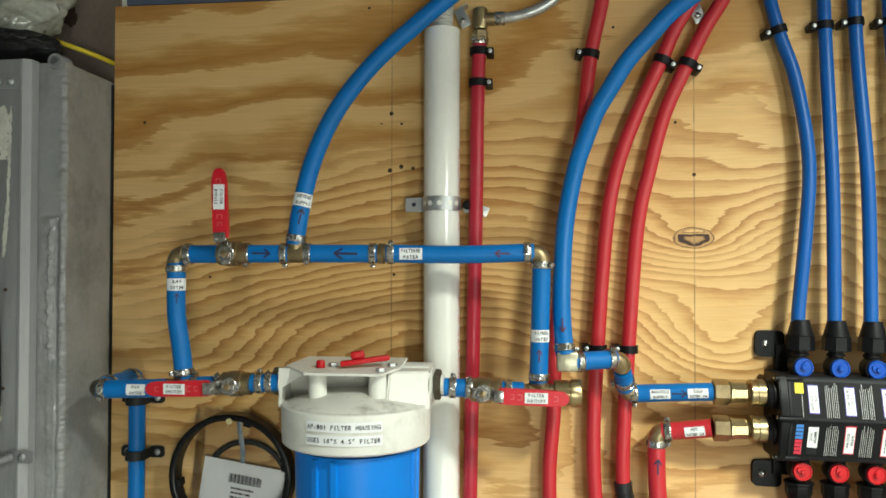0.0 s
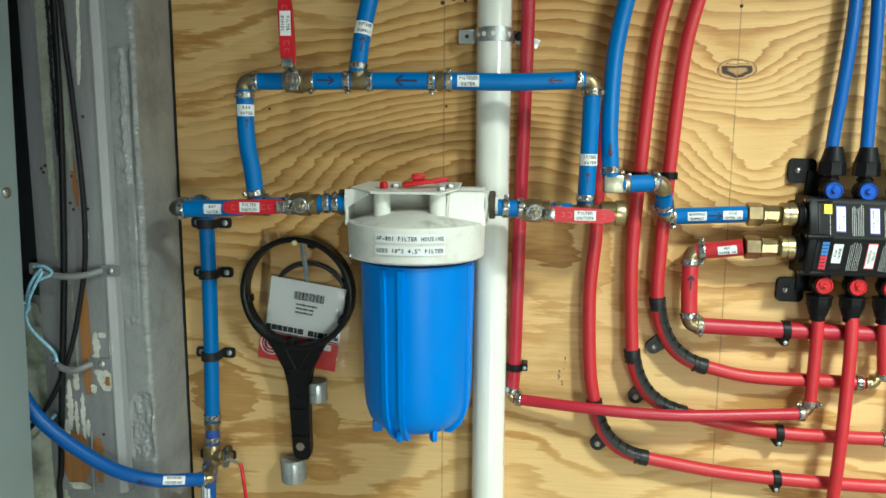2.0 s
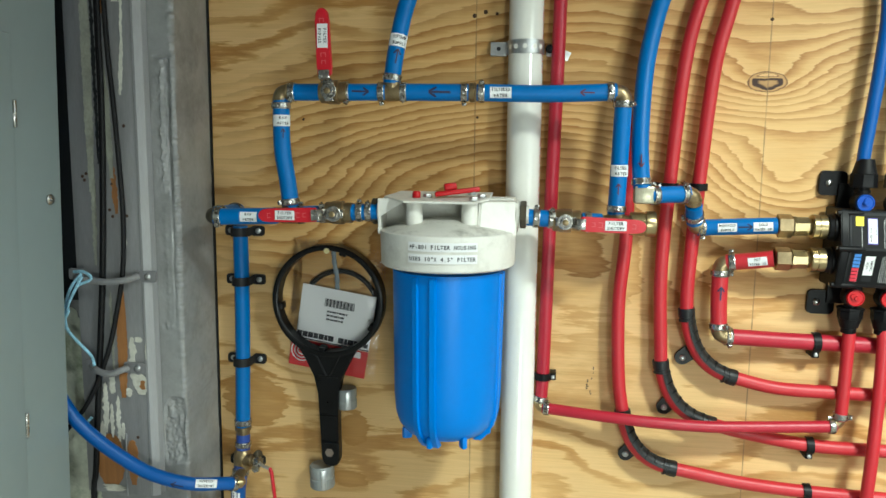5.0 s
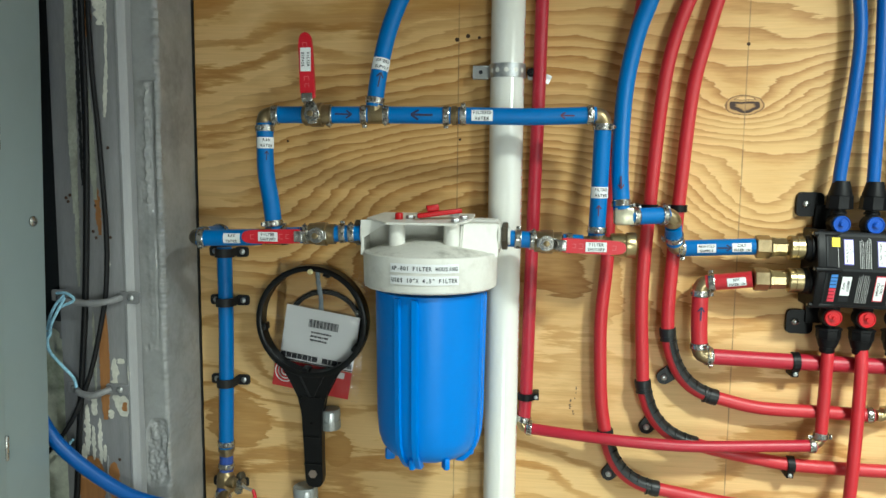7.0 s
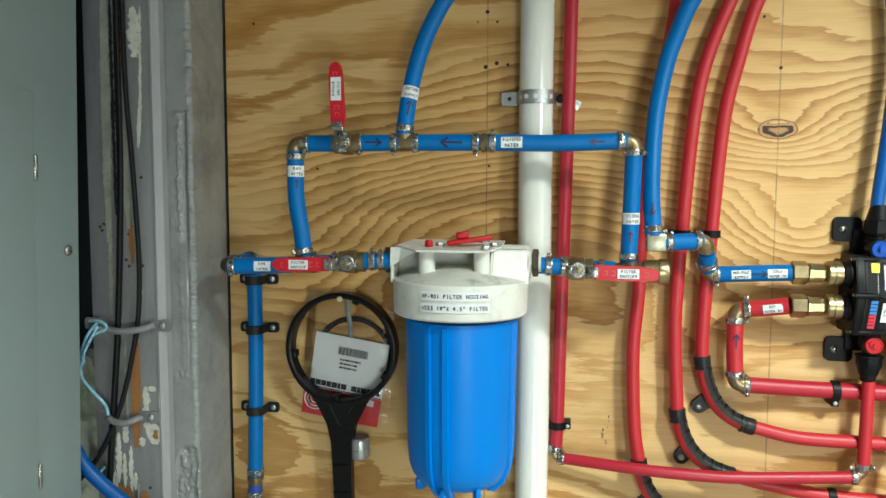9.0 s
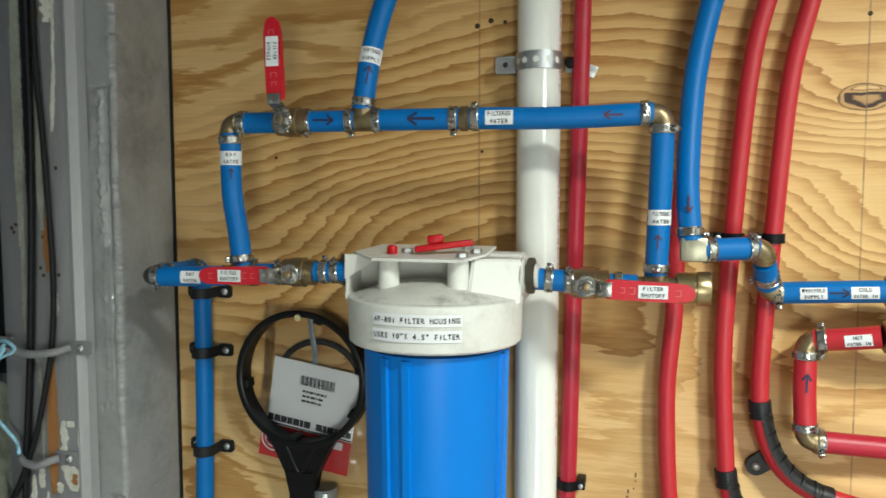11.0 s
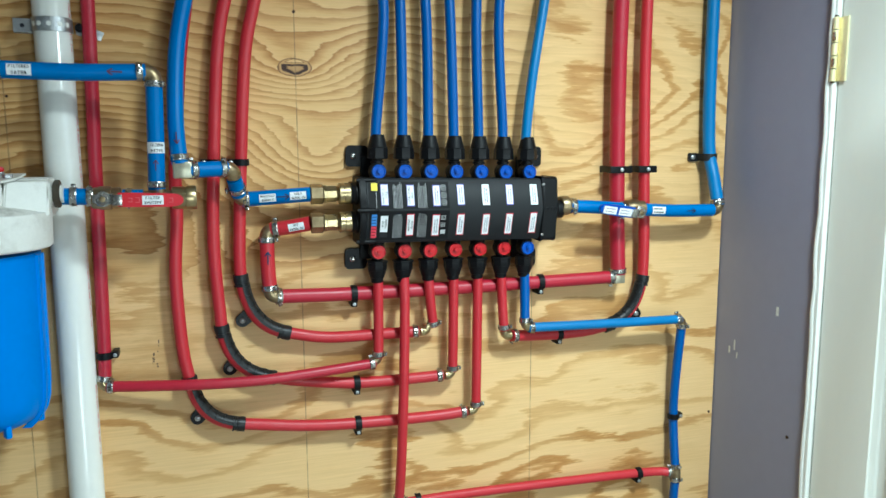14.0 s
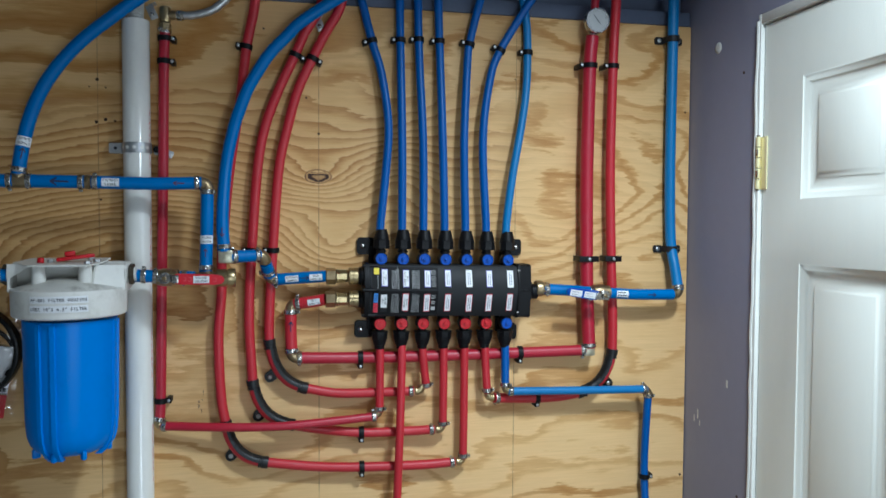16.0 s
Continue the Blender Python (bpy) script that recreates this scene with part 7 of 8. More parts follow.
for x, z in ((0.0825, 1.2510), (0.0835, 1.1810)):
    nail_clip(x, WY, z, MID, X3, 1)
nail_clip(-0.1370, WY, 2.004, MID, (-0.18, 0, -1), 1)
nail_clip(-0.0450, WY, 1.993, MID, (-0.42, 0, -1), -1)
nail_clip(-0.0125, WY, 1.988, MID, (-0.45, 0, -1), -1)
nail_clip(-0.0885, WY, 1.6165, MID, -Z3, 1)
nail_clip(-0.1280, WY, 1.6165, MID, -Z3, 1)

t, ln = pipe("hot_riser", [(-0.2830, -0.021, 2.022), (-0.2855, -0.021, 1.969), (-0.2885, -0.021, 1.769), (-0.2930, -0.021, 1.557), (-0.2970, -0.021, 1.331), (-0.3000, -0.022, 1.300)], MID, CRIMSON, "long upright crimson plastic pipe beside the white riser", (0.004, -0.006), turn=120)
nail_clip(-0.2840, -0.021, 2.012, MID, -Z3, -1)
nail_clip(-0.2855, -0.021, 1.970, MID, -Z3, -1)
nail_clip(-0.2970, -0.021, 1.3325, MID, -Z3, -1)
elbow((-0.3015, -0.024, 1.2850), Z3, X3, SMALL, BRASS_BRIGHT, 0.012)
t, ln = pipe("hot_crossing_pipe", [(-0.2875, -0.027, 1.2845), (-0.178, -0.044, 1.2812), (-0.090, -0.048, 1.2790), (-0.028, -0.046, 1.2800), (0.103, -0.035, 1.2852)], SMALL, CRIMSON, "red plastic pipe crossing in front of the others", (0.006, -0.006), turn=200)
elbow((0.1165, -0.033, 1.2885), -X3, Z3, SMALL, BRASS, 0.012)
hot_drop(0, 1.2885, 0.1175, -0.034)
# top of the crimson riser
br = thing("brass_connector", (-0.282, -0.022, 2.02), "bright brass connector on the crimson riser", "pipe fitting")
part("ferrule", lathe(bmesh.new(), (-0.2828, -0.0215, 2.020), Z3, [(0, 0.008), (0.003, 0.0095), (0.007, 0.0095), (0.009, 0.008)], 16), STEEL, br)
part("hexagon", hex_nut(bmesh.new(), (-0.2825, -0.022, 2.026), Z3, 0.0112, 0.014), BRASS_BRIGHT, br)
part("socket", lathe(bmesh.new(), (-0.2822, -0.022, 2.042), Z3, [(0, 0.0088), (0.004, 0.0100), (0.020, 0.0104), (0.027, 0.0096), (0.028, 0.0085), (0.028, 0)], 18), BRASS_BRIGHT, br)
part("side_nipple", lathe(bmesh.new(), (-0.2822, -0.022, 2.0555), X3, [(0, 0.0085), (0.018, 0.0085), (0.018, 0.007), (0.026, 0.007)], 16), BRASS, br)
bh = thing("braided_hose", (-0.26, -0.022, 2.0555), "steel-braided hose leaving the brass connector", "hose")
line = smooth([(-0.263, -0.022, 2.0555), (-0.235, -0.024, 2.0570), (-0.205, -0.026, 2.0650), (-0.182, -0.028, 2.0800), (-0.16, -0.03, 2.11), (-0.13, -0.03, 2.20)], 0.004)
part("tube", sweep(bmesh.new(), line, [0.0070 + 0.0004 * ((i // 2) % 2) for i in range(len(line))], 14), GALV, bh)
part("ferrule", lathe(bmesh.new(), (-0.262, -0.022, 2.0556), X3, [(0, 0.0085), (0.002, 0.0092), (0.012, 0.0092), (0.013, 0.008)], 16), STEEL, bh)
for cx, cz, tilt in ((-0.3065, 2.0600, -25), (0.0010, 2.0560, -20)):
    hg = thing("hanger_tab", (cx, 0, cz), "bent shiny galvanised hanger tab", "strap", "hanger tabs")
    m = Matrix.Rotation(radians(tilt), 3, "Y")
    bm = bmesh.new()
    box(bm, (cx, -0.018, cz), (0.014, 0.0014, 0.027), 0.0004, m)
    box(bm, (cx, -0.009, cz + 0.016), (0.014, 0.018, 0.0014), 0.0004, m)
    tab = part("tab", bm, GALV, hg)
    screw(tab, (cx, -0.0188, cz - 0.004), FRONT, 0.0042)

# drops of ports two, six and seven
t, ln = pipe("hot_line_drop", [(PORT[1] + 0.0015, NUT_Y, 1.436), (PORT[1] + 0.001, -0.044, 1.39), (0.1560, -0.050, 1.25), (0.1515, -0.042, 1.10), (0.1495, -0.034, 1.046)], SMALL, RED, "long red plastic pipe dropping from the manifold", (-0.006,), "hot drops", turn=20)
elbow((0.1500, -0.031, 1.0310), Z3, X3, SMALL, BRASS, 0.012)
t, ln = pipe("drain_run_pipe", [(0.1640, -0.029, 1.0310), (0.30, -0.0205, 1.026), (0.627, -0.0205, 1.0155), (0.686, -0.030, 1.0125)], SMALL, RED, "red plastic pipe running level to the blue drop", (0.006, -0.006), turn=200)
nail_clip(0.1850, -0.0240, 1.0302, SMALL, X3, 1)
nail_clip(0.6250, -0.0205, 1.0155, SMALL, X3, 1)
tee((0.7005, -0.034, 1.0110), Z3, -X3, SMALL, 0.014)
hot_drop(5, 1.3170, 0.3385, -0.036)
elbow((0.3405, -0.034, 1.3135), Z3, X3, SMALL, BRASS_BRIGHT, 0.012)
arc = bend_arc((0.5450, WY, 1.3120), (0.6080, WY, 1.3230), (0.6190, WY, 1.3990))
line = smooth([(0.3545, -0.032, 1.3115), (0.40, -0.024, 1.3070), (0.450, WY, 1.3045), (0.505, WY, 1.3060), (0.5450, WY, 1.3120)]) + arc[1:-1] + smooth([(0.6190, WY, 1.3990), (0.6175, WY - 0.003, 1.47), (0.6110, WY - 0.006, 1.597), (0.6060, WY - 0.006, 1.786), (0.6090, WY - 0.006, 2.001), (0.6155, -0.024, 2.13), (0.622, -0.024, 2.3)])
t = thing("hot_line", line[0], "red plastic pipe turning up beside the crimson riser", "pipe", "hot lines")
part("tube", sweep(bmesh.new(), line, 0.0101), RED, t)
p, d = at_length(line, 0.006)
hose_clamp(t, p, d, 0.0101, 120)
bend_support(arc, 0.0101, (0.6180, 0, 1.3260))
front_clip(0.6110, WY - 0.006, 1.597, 0.0104)
nail_clip(0.6090, WY - 0.006, 2.001, 0.0104, -Z3, 1)
nail_clip(0.4510, WY, 1.3045, SMALL, X3, 1)
pipe("drain_drop_pipe", [(PORT[6] + 0.0015, NUT_Y, 1.436), (PORT[6] + 0.001, -0.040, 1.39), (0.3745, -0.044, 1.343)], SMALL, NAVY, "short deep blue pipe dropping from the manifold", (-0.006,))
elbow((0.3745, -0.045, 1.3285), Z3, X3, SMALL, BRASS_BRIGHT, 0.012)
t, ln = pipe("drain_level_pipe", [(0.3885, -0.046, 1.3270), (0.54, -0.046, 1.3225), (0.680, -0.044, 1.3190)], SMALL, SKY, "level light blue pipe below the manifold", (0.006, -0.006), turn=200)
elbow((0.6940, -0.042, 1.3165), -X3, -Z3, SMALL, BRASS, 0.012)
pipe("drain_down_pipe", [(0.6945, -0.040, 1.3030), (0.6965, -0.026, 1.20), (0.6985, -0.0205, 1.118), (0.7005, -0.030, 1.026)], SMALL, NAVY, "upright deep blue drain pipe", (0.006, -0.006))
nail_clip(0.6982, -0.0210, 1.122, SMALL, -Z3, -1)
pipe("drain_down_pipe", [(0.7005, -0.032, 0.996), (0.7020, -0.025, 0.90), (0.7030, -0.0205, 0.60), (0.7030, -0.0205, 0.20)], SMALL, NAVY, "upright deep blue drain pipe going to the floor", (0.006,))

# ---- filter spanner and spare rings in their bag ----
WC = Vector((-0.6225, -0.026, 1.4350))
span_t = thing("filter_spanner", (-0.625, -0.02, 1.165), "black plastic filter spanner hanging on the plywood", "spanner")
bm = bmesh.new()
R0, R1, H = 0.0865, 0.0780, 0.011
ring = []
for k in range(56):
    a = 2 * math.pi * k / 56
    d = Vector((math.cos(a), 0, math.sin(a)))
    ring.append([bm.verts.new(WC + d * r + Vector((0, y, 0))) for r, y in ((R1, -H), (R1 + 0.002, -H - 0.0015), (R0 - 0.002, -H - 0.0015), (R0, -H), (R0, H), (R1, H))])
for k in range(56):
    a, b = ring[k], ring[(k + 1) % 56]
    for q in range(6):
        bm.faces.new((a[q], a[(q + 1) % 6], b[(q + 1) % 6], b[q]))
part("ring", bm, GLOSS_BLACK, span_t)
for a in (12, 72, 188, 262, 330):
    d = Vector((math.cos(radians(a)), 0, math.sin(radians(a))))
    m = Matrix((d, Vector((0, 1, 0)), d.cross(Vector((0, 1, 0))))).transposed()
    part("lug", box(bmesh.new(), WC + d * 0.0765, (0.007, 0.020, 0.011), 0.0015, m), GLOSS_BLACK, span_t)
bm = bmesh.new()
HA = [(-0.050, 1.366), (-0.034, 1.346), (-0.0200, 1.318), (-0.0152, 1.290), (-0.0138, 1.240), (-0.0134, 1.188)]
pts = [Vector((-0.6240 + 0.003 * max(0.0, (1.30 - z) / 0.12) + x, -0.0355, z)) for x, z in HA] + [Vector((-0.6198 + 0.0134 * (abs(math.cos(radians(a))) ** 0.6) * (1 if math.cos(radians(a)) > 0 else -1), -0.0355, 1.186 + 0.0125 * math.sin(radians(a)))) for a in range(195, 346, 15)]
pts += [Vector((-0.6225 + 0.003 * max(0.0, (1.30 - z) / 0.12) - x, -0.0355, z)) for x, z in HA[::-1]] + [WC + Vector((0.0825 * math.cos(radians(a)), -0.0095, 0.0825 * math.sin(radians(a)))) for a in (-62, -78, -92, -106, -120)]
outline_plate(bm, pts, FRONT, 0.0165)
bmesh.ops.bevel(bm, geom=list(bm.edges), offset=0.0012, segments=1, affect="EDGES")
hand = part("handle", bm, GLOSS_BLACK, span_t)
for x0, z0, x1, z1 in ((-0.642, 1.352, -0.6255, 1.318), (-0.604, 1.352, -0.6215, 1.318), (-0.6390, 1.318, -0.6080, 1.318), (-0.6365, 1.255, -0.6105, 1.255), (-0.6352, 1.212, -0.6095, 1.212)):
    part("web", sweep(bmesh.new(), [(x0, -0.0362, z0), (x1, -0.0362, z1)], 0.0017, 6), GLOSS_BLACK, hand)
part("hang_hole", lathe(bmesh.new(), (-0.6220, -0.0356, 1.1955), FRONT, [(0, 0.0072), (0.0006, 0.0072), (0.0008, 0.0060), (0.0004, 0.0056), (0.0004, 0)], 6), DARK_WOOD, hand, "hexagonal hanging hole with the wood showing")
solo("hook_nail", lathe(bmesh.new(), (-0.6215, 0.0, 1.5130), FRONT, [(0, 0.0025), (0.040, 0.0025), (0.040, 0.0042), (0.0425, 0.0042), (0.0430, 0.0024), (0.0410, 0.0018), (0.0410, 0)], 14), HINGE_BRASS, "small brass-yellow nail holding the spanner", "nail")

bag = thing("parts_bag", (-0.62, -0.004, 1.31), "clear plastic bag of spare sealing rings with card", "plastic bag")
bm = bmesh.new()
nx, nz = 60, 76
grid = []
for j in range(nz + 1):
    row = []
    for i in range(nx + 1):
        u, v = i / nx, j / nz
        tl, tr, bl, brr = Vector((-0.682, 0, 1.531)), Vector((-0.536, 0, 1.508)), Vector((-0.697, 0, 1.318)), Vector((-0.558, 0, 1.302))
        p = (bl * (1 - u) + brr * u) * (1 - v) + (tl * (1 - u) + tr * u) * v
        edge = min(u, 1 - u, v, 1 - v) * 8
        crease = abs(noise.noise(Vector((p.x * 26 + p.z * 14, 2.0, p.z * 9 - p.x * 6)))) ** 0.6
        p.y = -0.0045 - 0.0075 * min(1, edge) - 0.0015 * noise.noise(p * 60) - 0.0030 * crease - 0.0012 * noise.noise(p * 170)
        row.append(bm.verts.new(p))
    grid.append(row)
for j in range(nz):
    for i in range(nx):
        bm.faces.new((grid[j][i], grid[j][i + 1], grid[j + 1][i + 1], grid[j + 1][i]))
part("film", bm, BAG, bag, "creased clear plastic film")
STRIP_RUN = [(-0.6205, -0.0080, 1.510), (-0.6190, -0.0085, 1.490), (-0.6155, -0.0075, 1.468), (-0.6160, -0.0055, 1.446)]
part("hang_strip", sweep(bmesh.new(), smooth(STRIP_RUN, 0.004), [0.0032 + 0.0004 * (k % 3) for k in range(len(smooth(STRIP_RUN, 0.004)))], 10, True, 0.35), STRIP, bag, "bluish folded plastic hanging strip")
CU, CV = Vector((0.1175, 0, -0.0185)).normalized(), Vector((0.0185, 0, 0.1175)).normalized()
cput = on_plane((-0.6175, -0.0092, 1.4045), CU, CV)
card = part("card", patch(bmesh.new(), cput, 0.1185, 0.0880, 0.0, 0, 0, 2, 2), CARD, bag, "white printed card")
bm = bmesh.new()
for k in range(26):
    w = (0.0007, 0.0012, 0.0017)[(k * 7) % 3]
    patch(bm, cput, w, 0.0125, 0.0004, -0.020 + 0.00185 * k, 0.021, 1, 1)
bars(bm, cput, 0.034, 3, 0.0062, 0.0028, 0.002, 0.001, 0.0004, seed=77)
part("barcode", bm, INK, card)
bm = bmesh.new()
u = -0.058
for k, w in enumerate((0.008, 0.0085, 0.008, 0.0075, 0.0085, 0.005, 0.009, 0.006, 0.009, 0.005, 0.009, 0.0055, 0.0085, 0.007)):
    if k not in (7,):
        patch(bm, cput, w, 0.0085, 0.0004, u + w / 2, -0.0350, 2, 2)
    u += w + 0.0008
patch(bm, cput, 0.118, 0.0016, 0.0004, 0, -0.0425, 2, 2)
part("print_band", bm, INK, card, "bold black print bars")
red = part("red_card", patch(bmesh.new(), cput, 0.1240, 0.0430, 0.0, -0.003, -0.0665, 2, 2), CARD_RED, bag, "red printed card")
bm = bmesh.new()
for r0 in (0.006, 0.011, 0.016):
    rr = [[bm.verts.new(cput(-0.046 + r * math.cos(a), -0.062 + r * math.sin(a), 0.0004)) for r in (r0, r0 + 0.0018)] for a in (2 * math.pi * q / 24 for q in range(24))]
    for q in range(24):
        a, b = rr[q], rr[(q + 1) % 24]
        bm.faces.new((a[0], b[0], b[1], a[1]))
part("ring_print", bm, LABEL, red, "white printed rings")
part("print_block", patch(bmesh.new(), cput, 0.020, 0.010, 0.0005, 0.038, -0.052, 2, 2), LABEL, red, "white printed block")
r0, c = 0.0590, Vector((-0.6110, -0.0042, 1.4180))
part("seal_ring", sweep(bmesh.new(), [c + Vector((r0 * math.cos(a), 0, r0 * math.sin(a))) for a in (2 * math.pi * q / 60 for q in range(61))], 0.0040, 10, False), BLACK_SOFT, bag, "black rubber sealing ring")

for cx, z0, z1, r in ((-0.5985, 1.2635, 1.2955, 0.0158), (-0.6380, 1.1330, 1.1690, 0.0195)):
    n = thing("pipe_coupling", (cx, 0, z0), "galvanised steel coupling hung behind the spanner handle", "pipe coupling", "steel couplings")
    h = z1 - z0
    part("sleeve", lathe(bmesh.new(), (cx, -r - 0.0012, z0), (-0.03, 0, 1), [(0.001, r * 0.8), (0, r * 0.94), (0.002, r), (h * 0.42, r), (h * 0.44, r * 0.955), (h * 0.56, r * 0.955), (h * 0.58, r), (h - 0.002, r), (h, r * 0.94), (h - 0.001, r * 0.8)], 30), ZINC, n)
    a = radians(-68)
    d = Vector((math.cos(a), math.sin(a), 0))
    # Rib is in brighter steel than the sleeve: the highlight is in its colour
    part("rib", box(bmesh.new(), Vector((cx, -r - 0.0012, (z0 + z1) / 2)) + d * r, (0.0026, 0.0085, h * 0.90), 0.0010, Matrix.Rotation(a, 3, "Z")), GALV, n, "flat rib in brighter steel for the highlight")
solo("red_tag", box(bmesh.new(), (-0.646, -0.0045, 1.318), (0.016, 0.0015, 0.024), 0.0003, Matrix.Rotation(radians(-25), 3, "Y")), CARD_RED, "small red tag behind the spanner", "tag")

# ---- cables and straps on the old board ----
for pts, r, lab in (([(-0.906, -0.139, 2.10), (-0.909, -0.139, 1.97), (-0.911, -0.138, 1.834), (-0.912, -0.138, 1.681), (-0.922, -0.138, 1.487), (-0.936, -0.138, 1.334), (-0.951, -0.134, 1.191), (-0.962, -0.128, 1.098), (-0.968, -0.12, 0.60)], 0.0043, "thick black cable running down the old board"),
                    ([(-0.9048, -0.142, 2.10), (-0.9068, -0.142, 1.97), (-0.9078, -0.141, 1.834), (-0.9088, -0.141, 1.700), (-0.9198, -0.141, 1.487), (-0.9338, -0.141, 1.334), (-0.9488, -0.136, 1.191), (-0.9608, -0.13, 1.098), (-0.9668, -0.12, 0.60)], 0.0030, "black cable beside a thicker one"),
                    ([(-0.899, -0.139, 2.10), (-0.900, -0.139, 1.90), (-0.898, -0.139, 1.800), (-0.893, -0.138, 1.720), (-0.8865, -0.138, 1.578), (-0.889, -0.139, 1.50), (-0.896, -0.140, 1.455), (-0.916, -0.144, 1.370), (-0.948, -0.146, 1.298), (-0.988, -0.140, 1.251), (-1.02, -0.13, 1.22)], 0.0034, "black cable looping off behind the panel")):
    c = thing("cable", pts[0], lab, "cable", "black cables")
    part("jacket", sweep(bmesh.new(), smooth(pts, 0.02), r, 12), CABLE, c)


def conduit_strap(x0, x1, z, bow, label):
    """A painted saddle strap: an arched bar between two flattened, screwed ends."""
    t = thing("saddle_strap", (x1, BOARD_Y, z), label, "strap", "saddle straps")
    y = BOARD_Y - 0.003
    line = smooth([(x0 + 0.012, y, z), (x0 + 0.020, y - bow * 0.8, z - 0.002), ((x0 + x1) / 2, y - bow, z - 0.006), (x1 - 0.030, y - bow * 0.85, z - 0.003), (x1 - 0.018, y - 0.003, z + 0.001)], 0.004)
    part("bar", sweep(bmesh.new(), line, 0.0048, 12), GREY_WOOD, t)
    for cx, w in ((x0 + 0.006, 0.024), (x1 - 0.010, 0.034)):
        bm = bmesh.new()
        outline_plate(bm, [Vector((cx + u, BOARD_Y - 0.0032, z + v)) for u, v in rounded(w, 0.0165, 0.003)], FRONT, 0.003)
        tab = part("tab", bm, GREY_WOOD, t)
        screw(tab, (cx + (0.004 if cx > x0 + 0.02 else 0), BOARD_Y - 0.0032, z), FRONT, 0.0048, GALV)
    return t


conduit_strap(-0.972, -0.8505, 1.4815, 0.020, "grey-painted saddle strap over cables on the board")
conduit_strap(-0.954, -0.8720, 1.3465, 0.017, "grey-painted saddle strap low on the board")
conduit_strap(-0.960, -0.8720, 1.9600, 0.018, "grey-painted saddle strap near the top of the board")
tw = thing("twine", (-0.975, -0.15, 1.42), "knotted blue and white twine tied to the straps", "twine")
for k, pts in enumerate(([(-0.945, -0.152, 1.486), (-0.955, -0.158, 1.472), (-0.966, -0.155, 1.455), (-0.973, -0.152, 1.437)], [(-0.942, -0.156, 1.483), (-0.950, -0.160, 1.466), (-0.963, -0.157, 1.446), (-0.975, -0.150, 1.425)], [(-0.975, -0.152, 1.432), (-0.974, -0.150, 1.405), (-0.960, -0.147, 1.385), (-0.942, -0.145, 1.365), (-0.934, -0.150, 1.352)],
                         [(-0.958, -0.150, 1.488), (-0.940, -0.154, 1.489), (-0.928, -0.156, 1.480), (-0.948, -0.158, 1.470)], [(-0.950, -0.140, 1.270), (-0.962, -0.142, 1.258), (-0.975, -0.142, 1.255)])):
    part("strand", sweep(bmesh.new(), smooth(pts, 0.004), 0.0022, 8), TWINE, tw)
part("knot", sweep(bmesh.new(), smooth([(-0.975 + 0.006 * math.cos(a), -0.154 + 0.004 * math.sin(2 * a), 1.428 + 0.009 * math.sin(a)) for a in (0.7 * q for q in range(14))], 0.004), 0.0022, 8), TWINE, tw)

# ---- on top of the masonry ----
cap_end = thing("conduit_end", (-0.828, -0.10, 1.985), "grey-painted round conduit end on the masonry", "conduit")
part("ring", lathe(bmesh.new(), (-0.8290, -0.094, 1.9895), FRONT, [(0, 0.0105), (0.022, 0.0105), (0.0235, 0.0095), (0.0235, 0.0066), (0.010, 0.0062), (0.010, 0)], 22), GREY_WOOD, cap_end)
yc = thing("yellow_cable", (-0.86, -0.03, 2.0), "flat yellow electrical cable over the masonry", "cable")
part("jacket", sweep(bmesh.new(), smooth([(-1.04, -0.085, 2.046), (-0.93, -0.070, 2.046), (-0.880, -0.045, 2.039), (-0.842, -0.010, 2.028), (-0.818, 0.025, 2.020), (-0.78, 0.04, 2.016)], 0.008), 0.0034, 12), YELLOW_CABLE, yc)
film = thing("crumpled_film", (-0.93, -0.09, 1.995), "crumpled clear plastic bag stuffed on the masonry", "plastic bag")
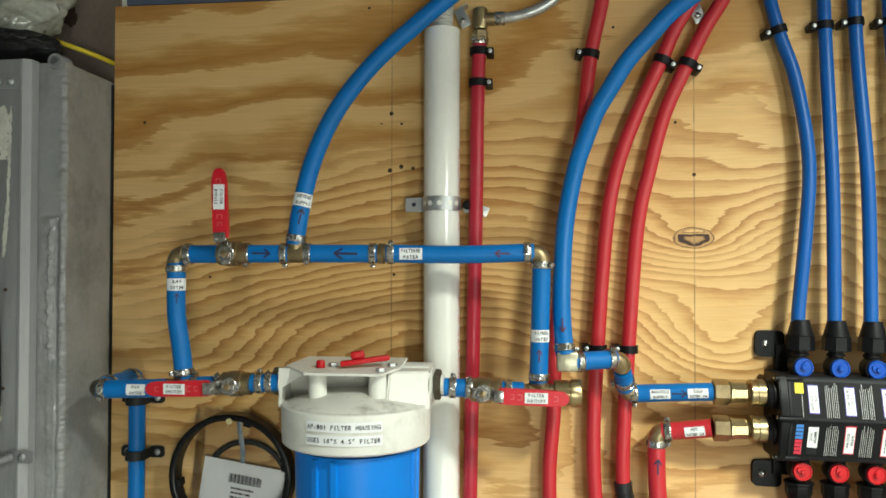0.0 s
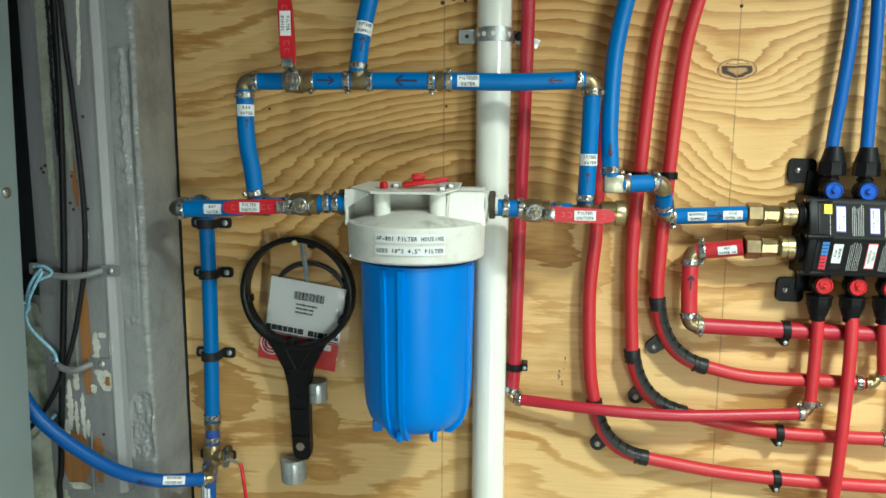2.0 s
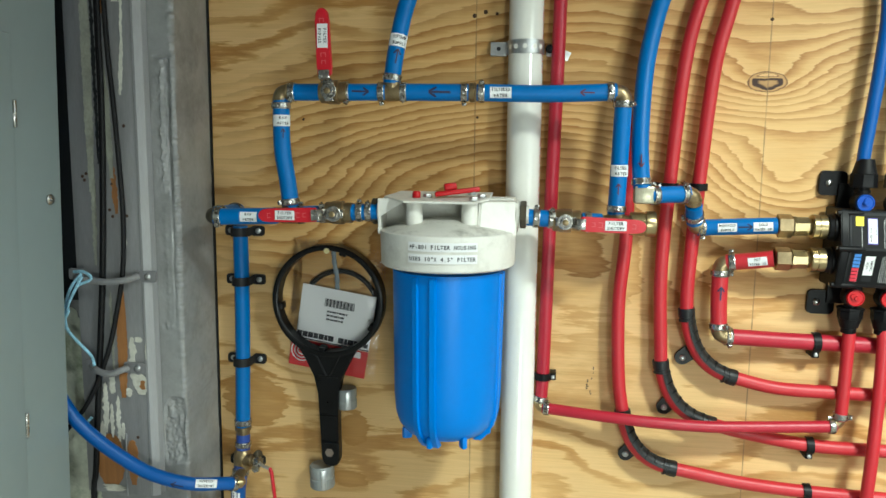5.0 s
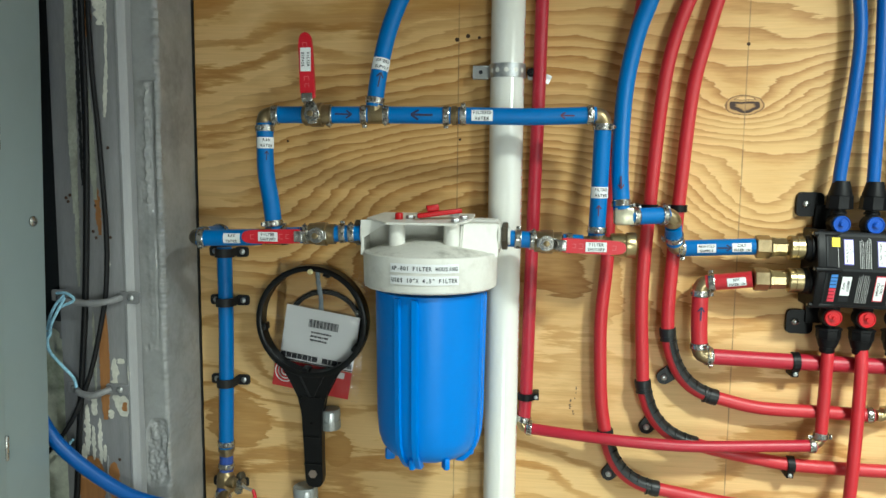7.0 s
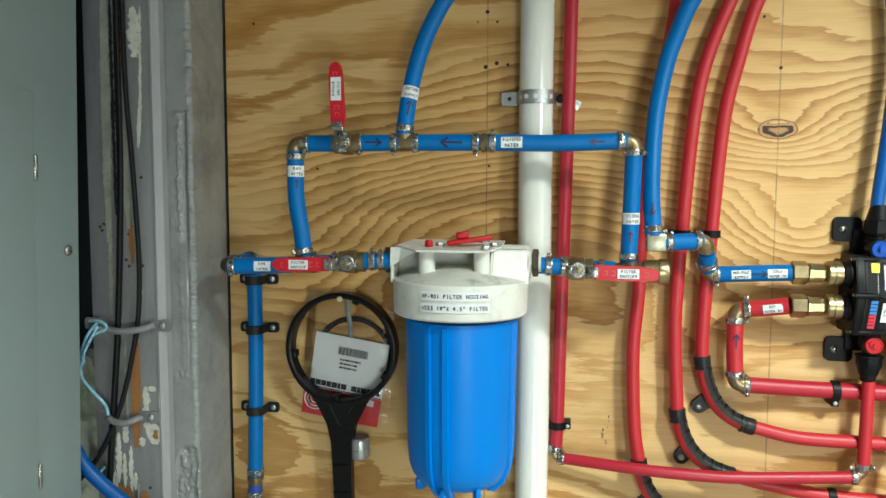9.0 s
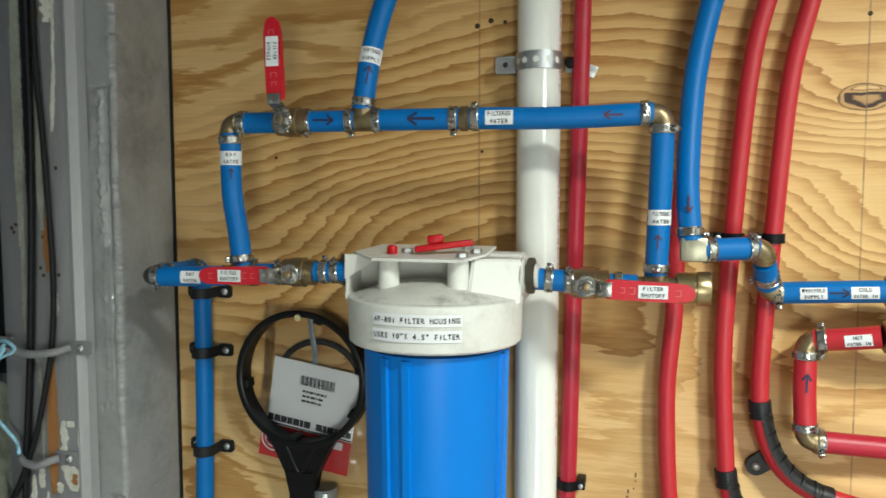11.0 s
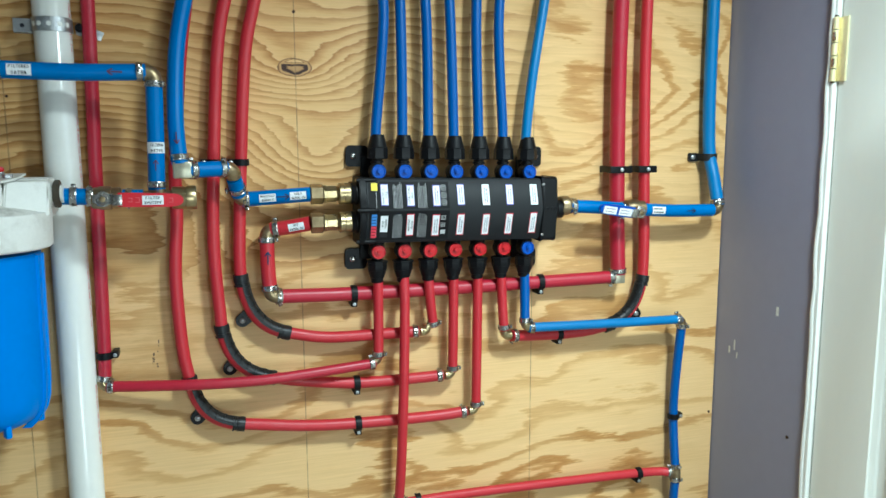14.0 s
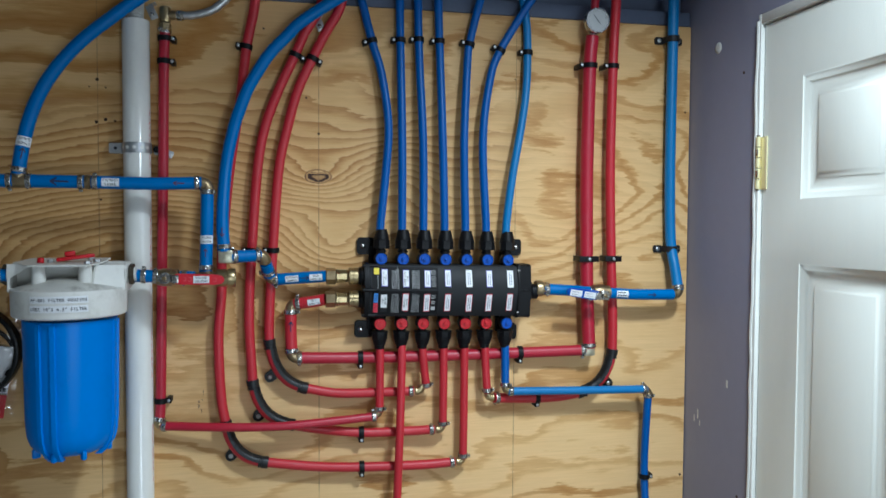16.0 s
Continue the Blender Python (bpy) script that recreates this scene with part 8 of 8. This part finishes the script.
for k, (c, s) in enumerate((((-0.922, -0.080, 2.078), (0.078, 0.05, 0.050)), ((-1.0, -0.075, 2.085), (0.07, 0.05, 0.07)), ((-0.915, -0.085, 2.016), (0.068, 0.045, 0.022)))):
    bm = bmesh.new()
    bmesh.ops.create_icosphere(bm, subdivisions=5, radius=1.0)
    for v in bm.verts:
        n = v.co.normalized()
        f = 1 + 0.22 * noise.noise(n * 2.2 + Vector((k, 0, 0))) + 0.13 * abs(noise.noise(n * 4.5 + Vector((0, k, 0)))) + 0.05 * abs(noise.noise(n * 11))
        v.co = Vector(c) + Vector((n.x * s[0], n.y * s[1], n.z * s[2])) * f
    part("crumpled_bag", bm, BAG_MILKY if k != 2 else BLACK_SOFT, film, "milky crumpled film" if k != 2 else "dark rubbish under the film")
bm = bmesh.new()
sheet = []
for j in range(15):
    row = []
    for i in range(37):
        u, v = i / 36, j / 14
        q = Vector((-1.03 + 0.150 * u, -0.118 - 0.016 * v * (1 - u), 2.045 - 0.052 * v * (1 - 0.5 * u)))
        q += Vector((0, -0.010, 0.006)) * abs(noise.noise(Vector((u * 9, v * 3.5, 1.0)))) + Vector((0, 0.0, 0.008)) * noise.noise(Vector((u * 5, v * 2, 4.0)))
        row.append(bm.verts.new(q))
    sheet.append(row)
for j in range(14):
    for i in range(36):
        bm.faces.new((sheet[j][i], sheet[j][i + 1], sheet[j + 1][i + 1], sheet[j + 1][i]))
part("loose_film", bm, BAG, film, "clear creased film hanging over the edge")
bm = bmesh.new()
outline_plate(bm, [Vector((-0.915 + (0.010 + 0.007 * noise.noise(Vector((k * 0.9, 3.0, 0.0)))) * math.cos(k * 0.2618), 0.0465, 2.104 + (0.014 + 0.007 * noise.noise(Vector((k * 1.1, 8.0, 0.0)))) * math.sin(k * 0.2618))) for k in range(24)], FRONT, 0.003)
solo("foam_blob", bm, RUST, "ragged rust-brown stain on the sill board", "stain")

slab("trim_strip", (-0.8175, 0.022, 2.106), (-0.8030, 0.044, 2.40), TRIM_WHITE, "short white trim strip beside the beam", "trim", 0.001)
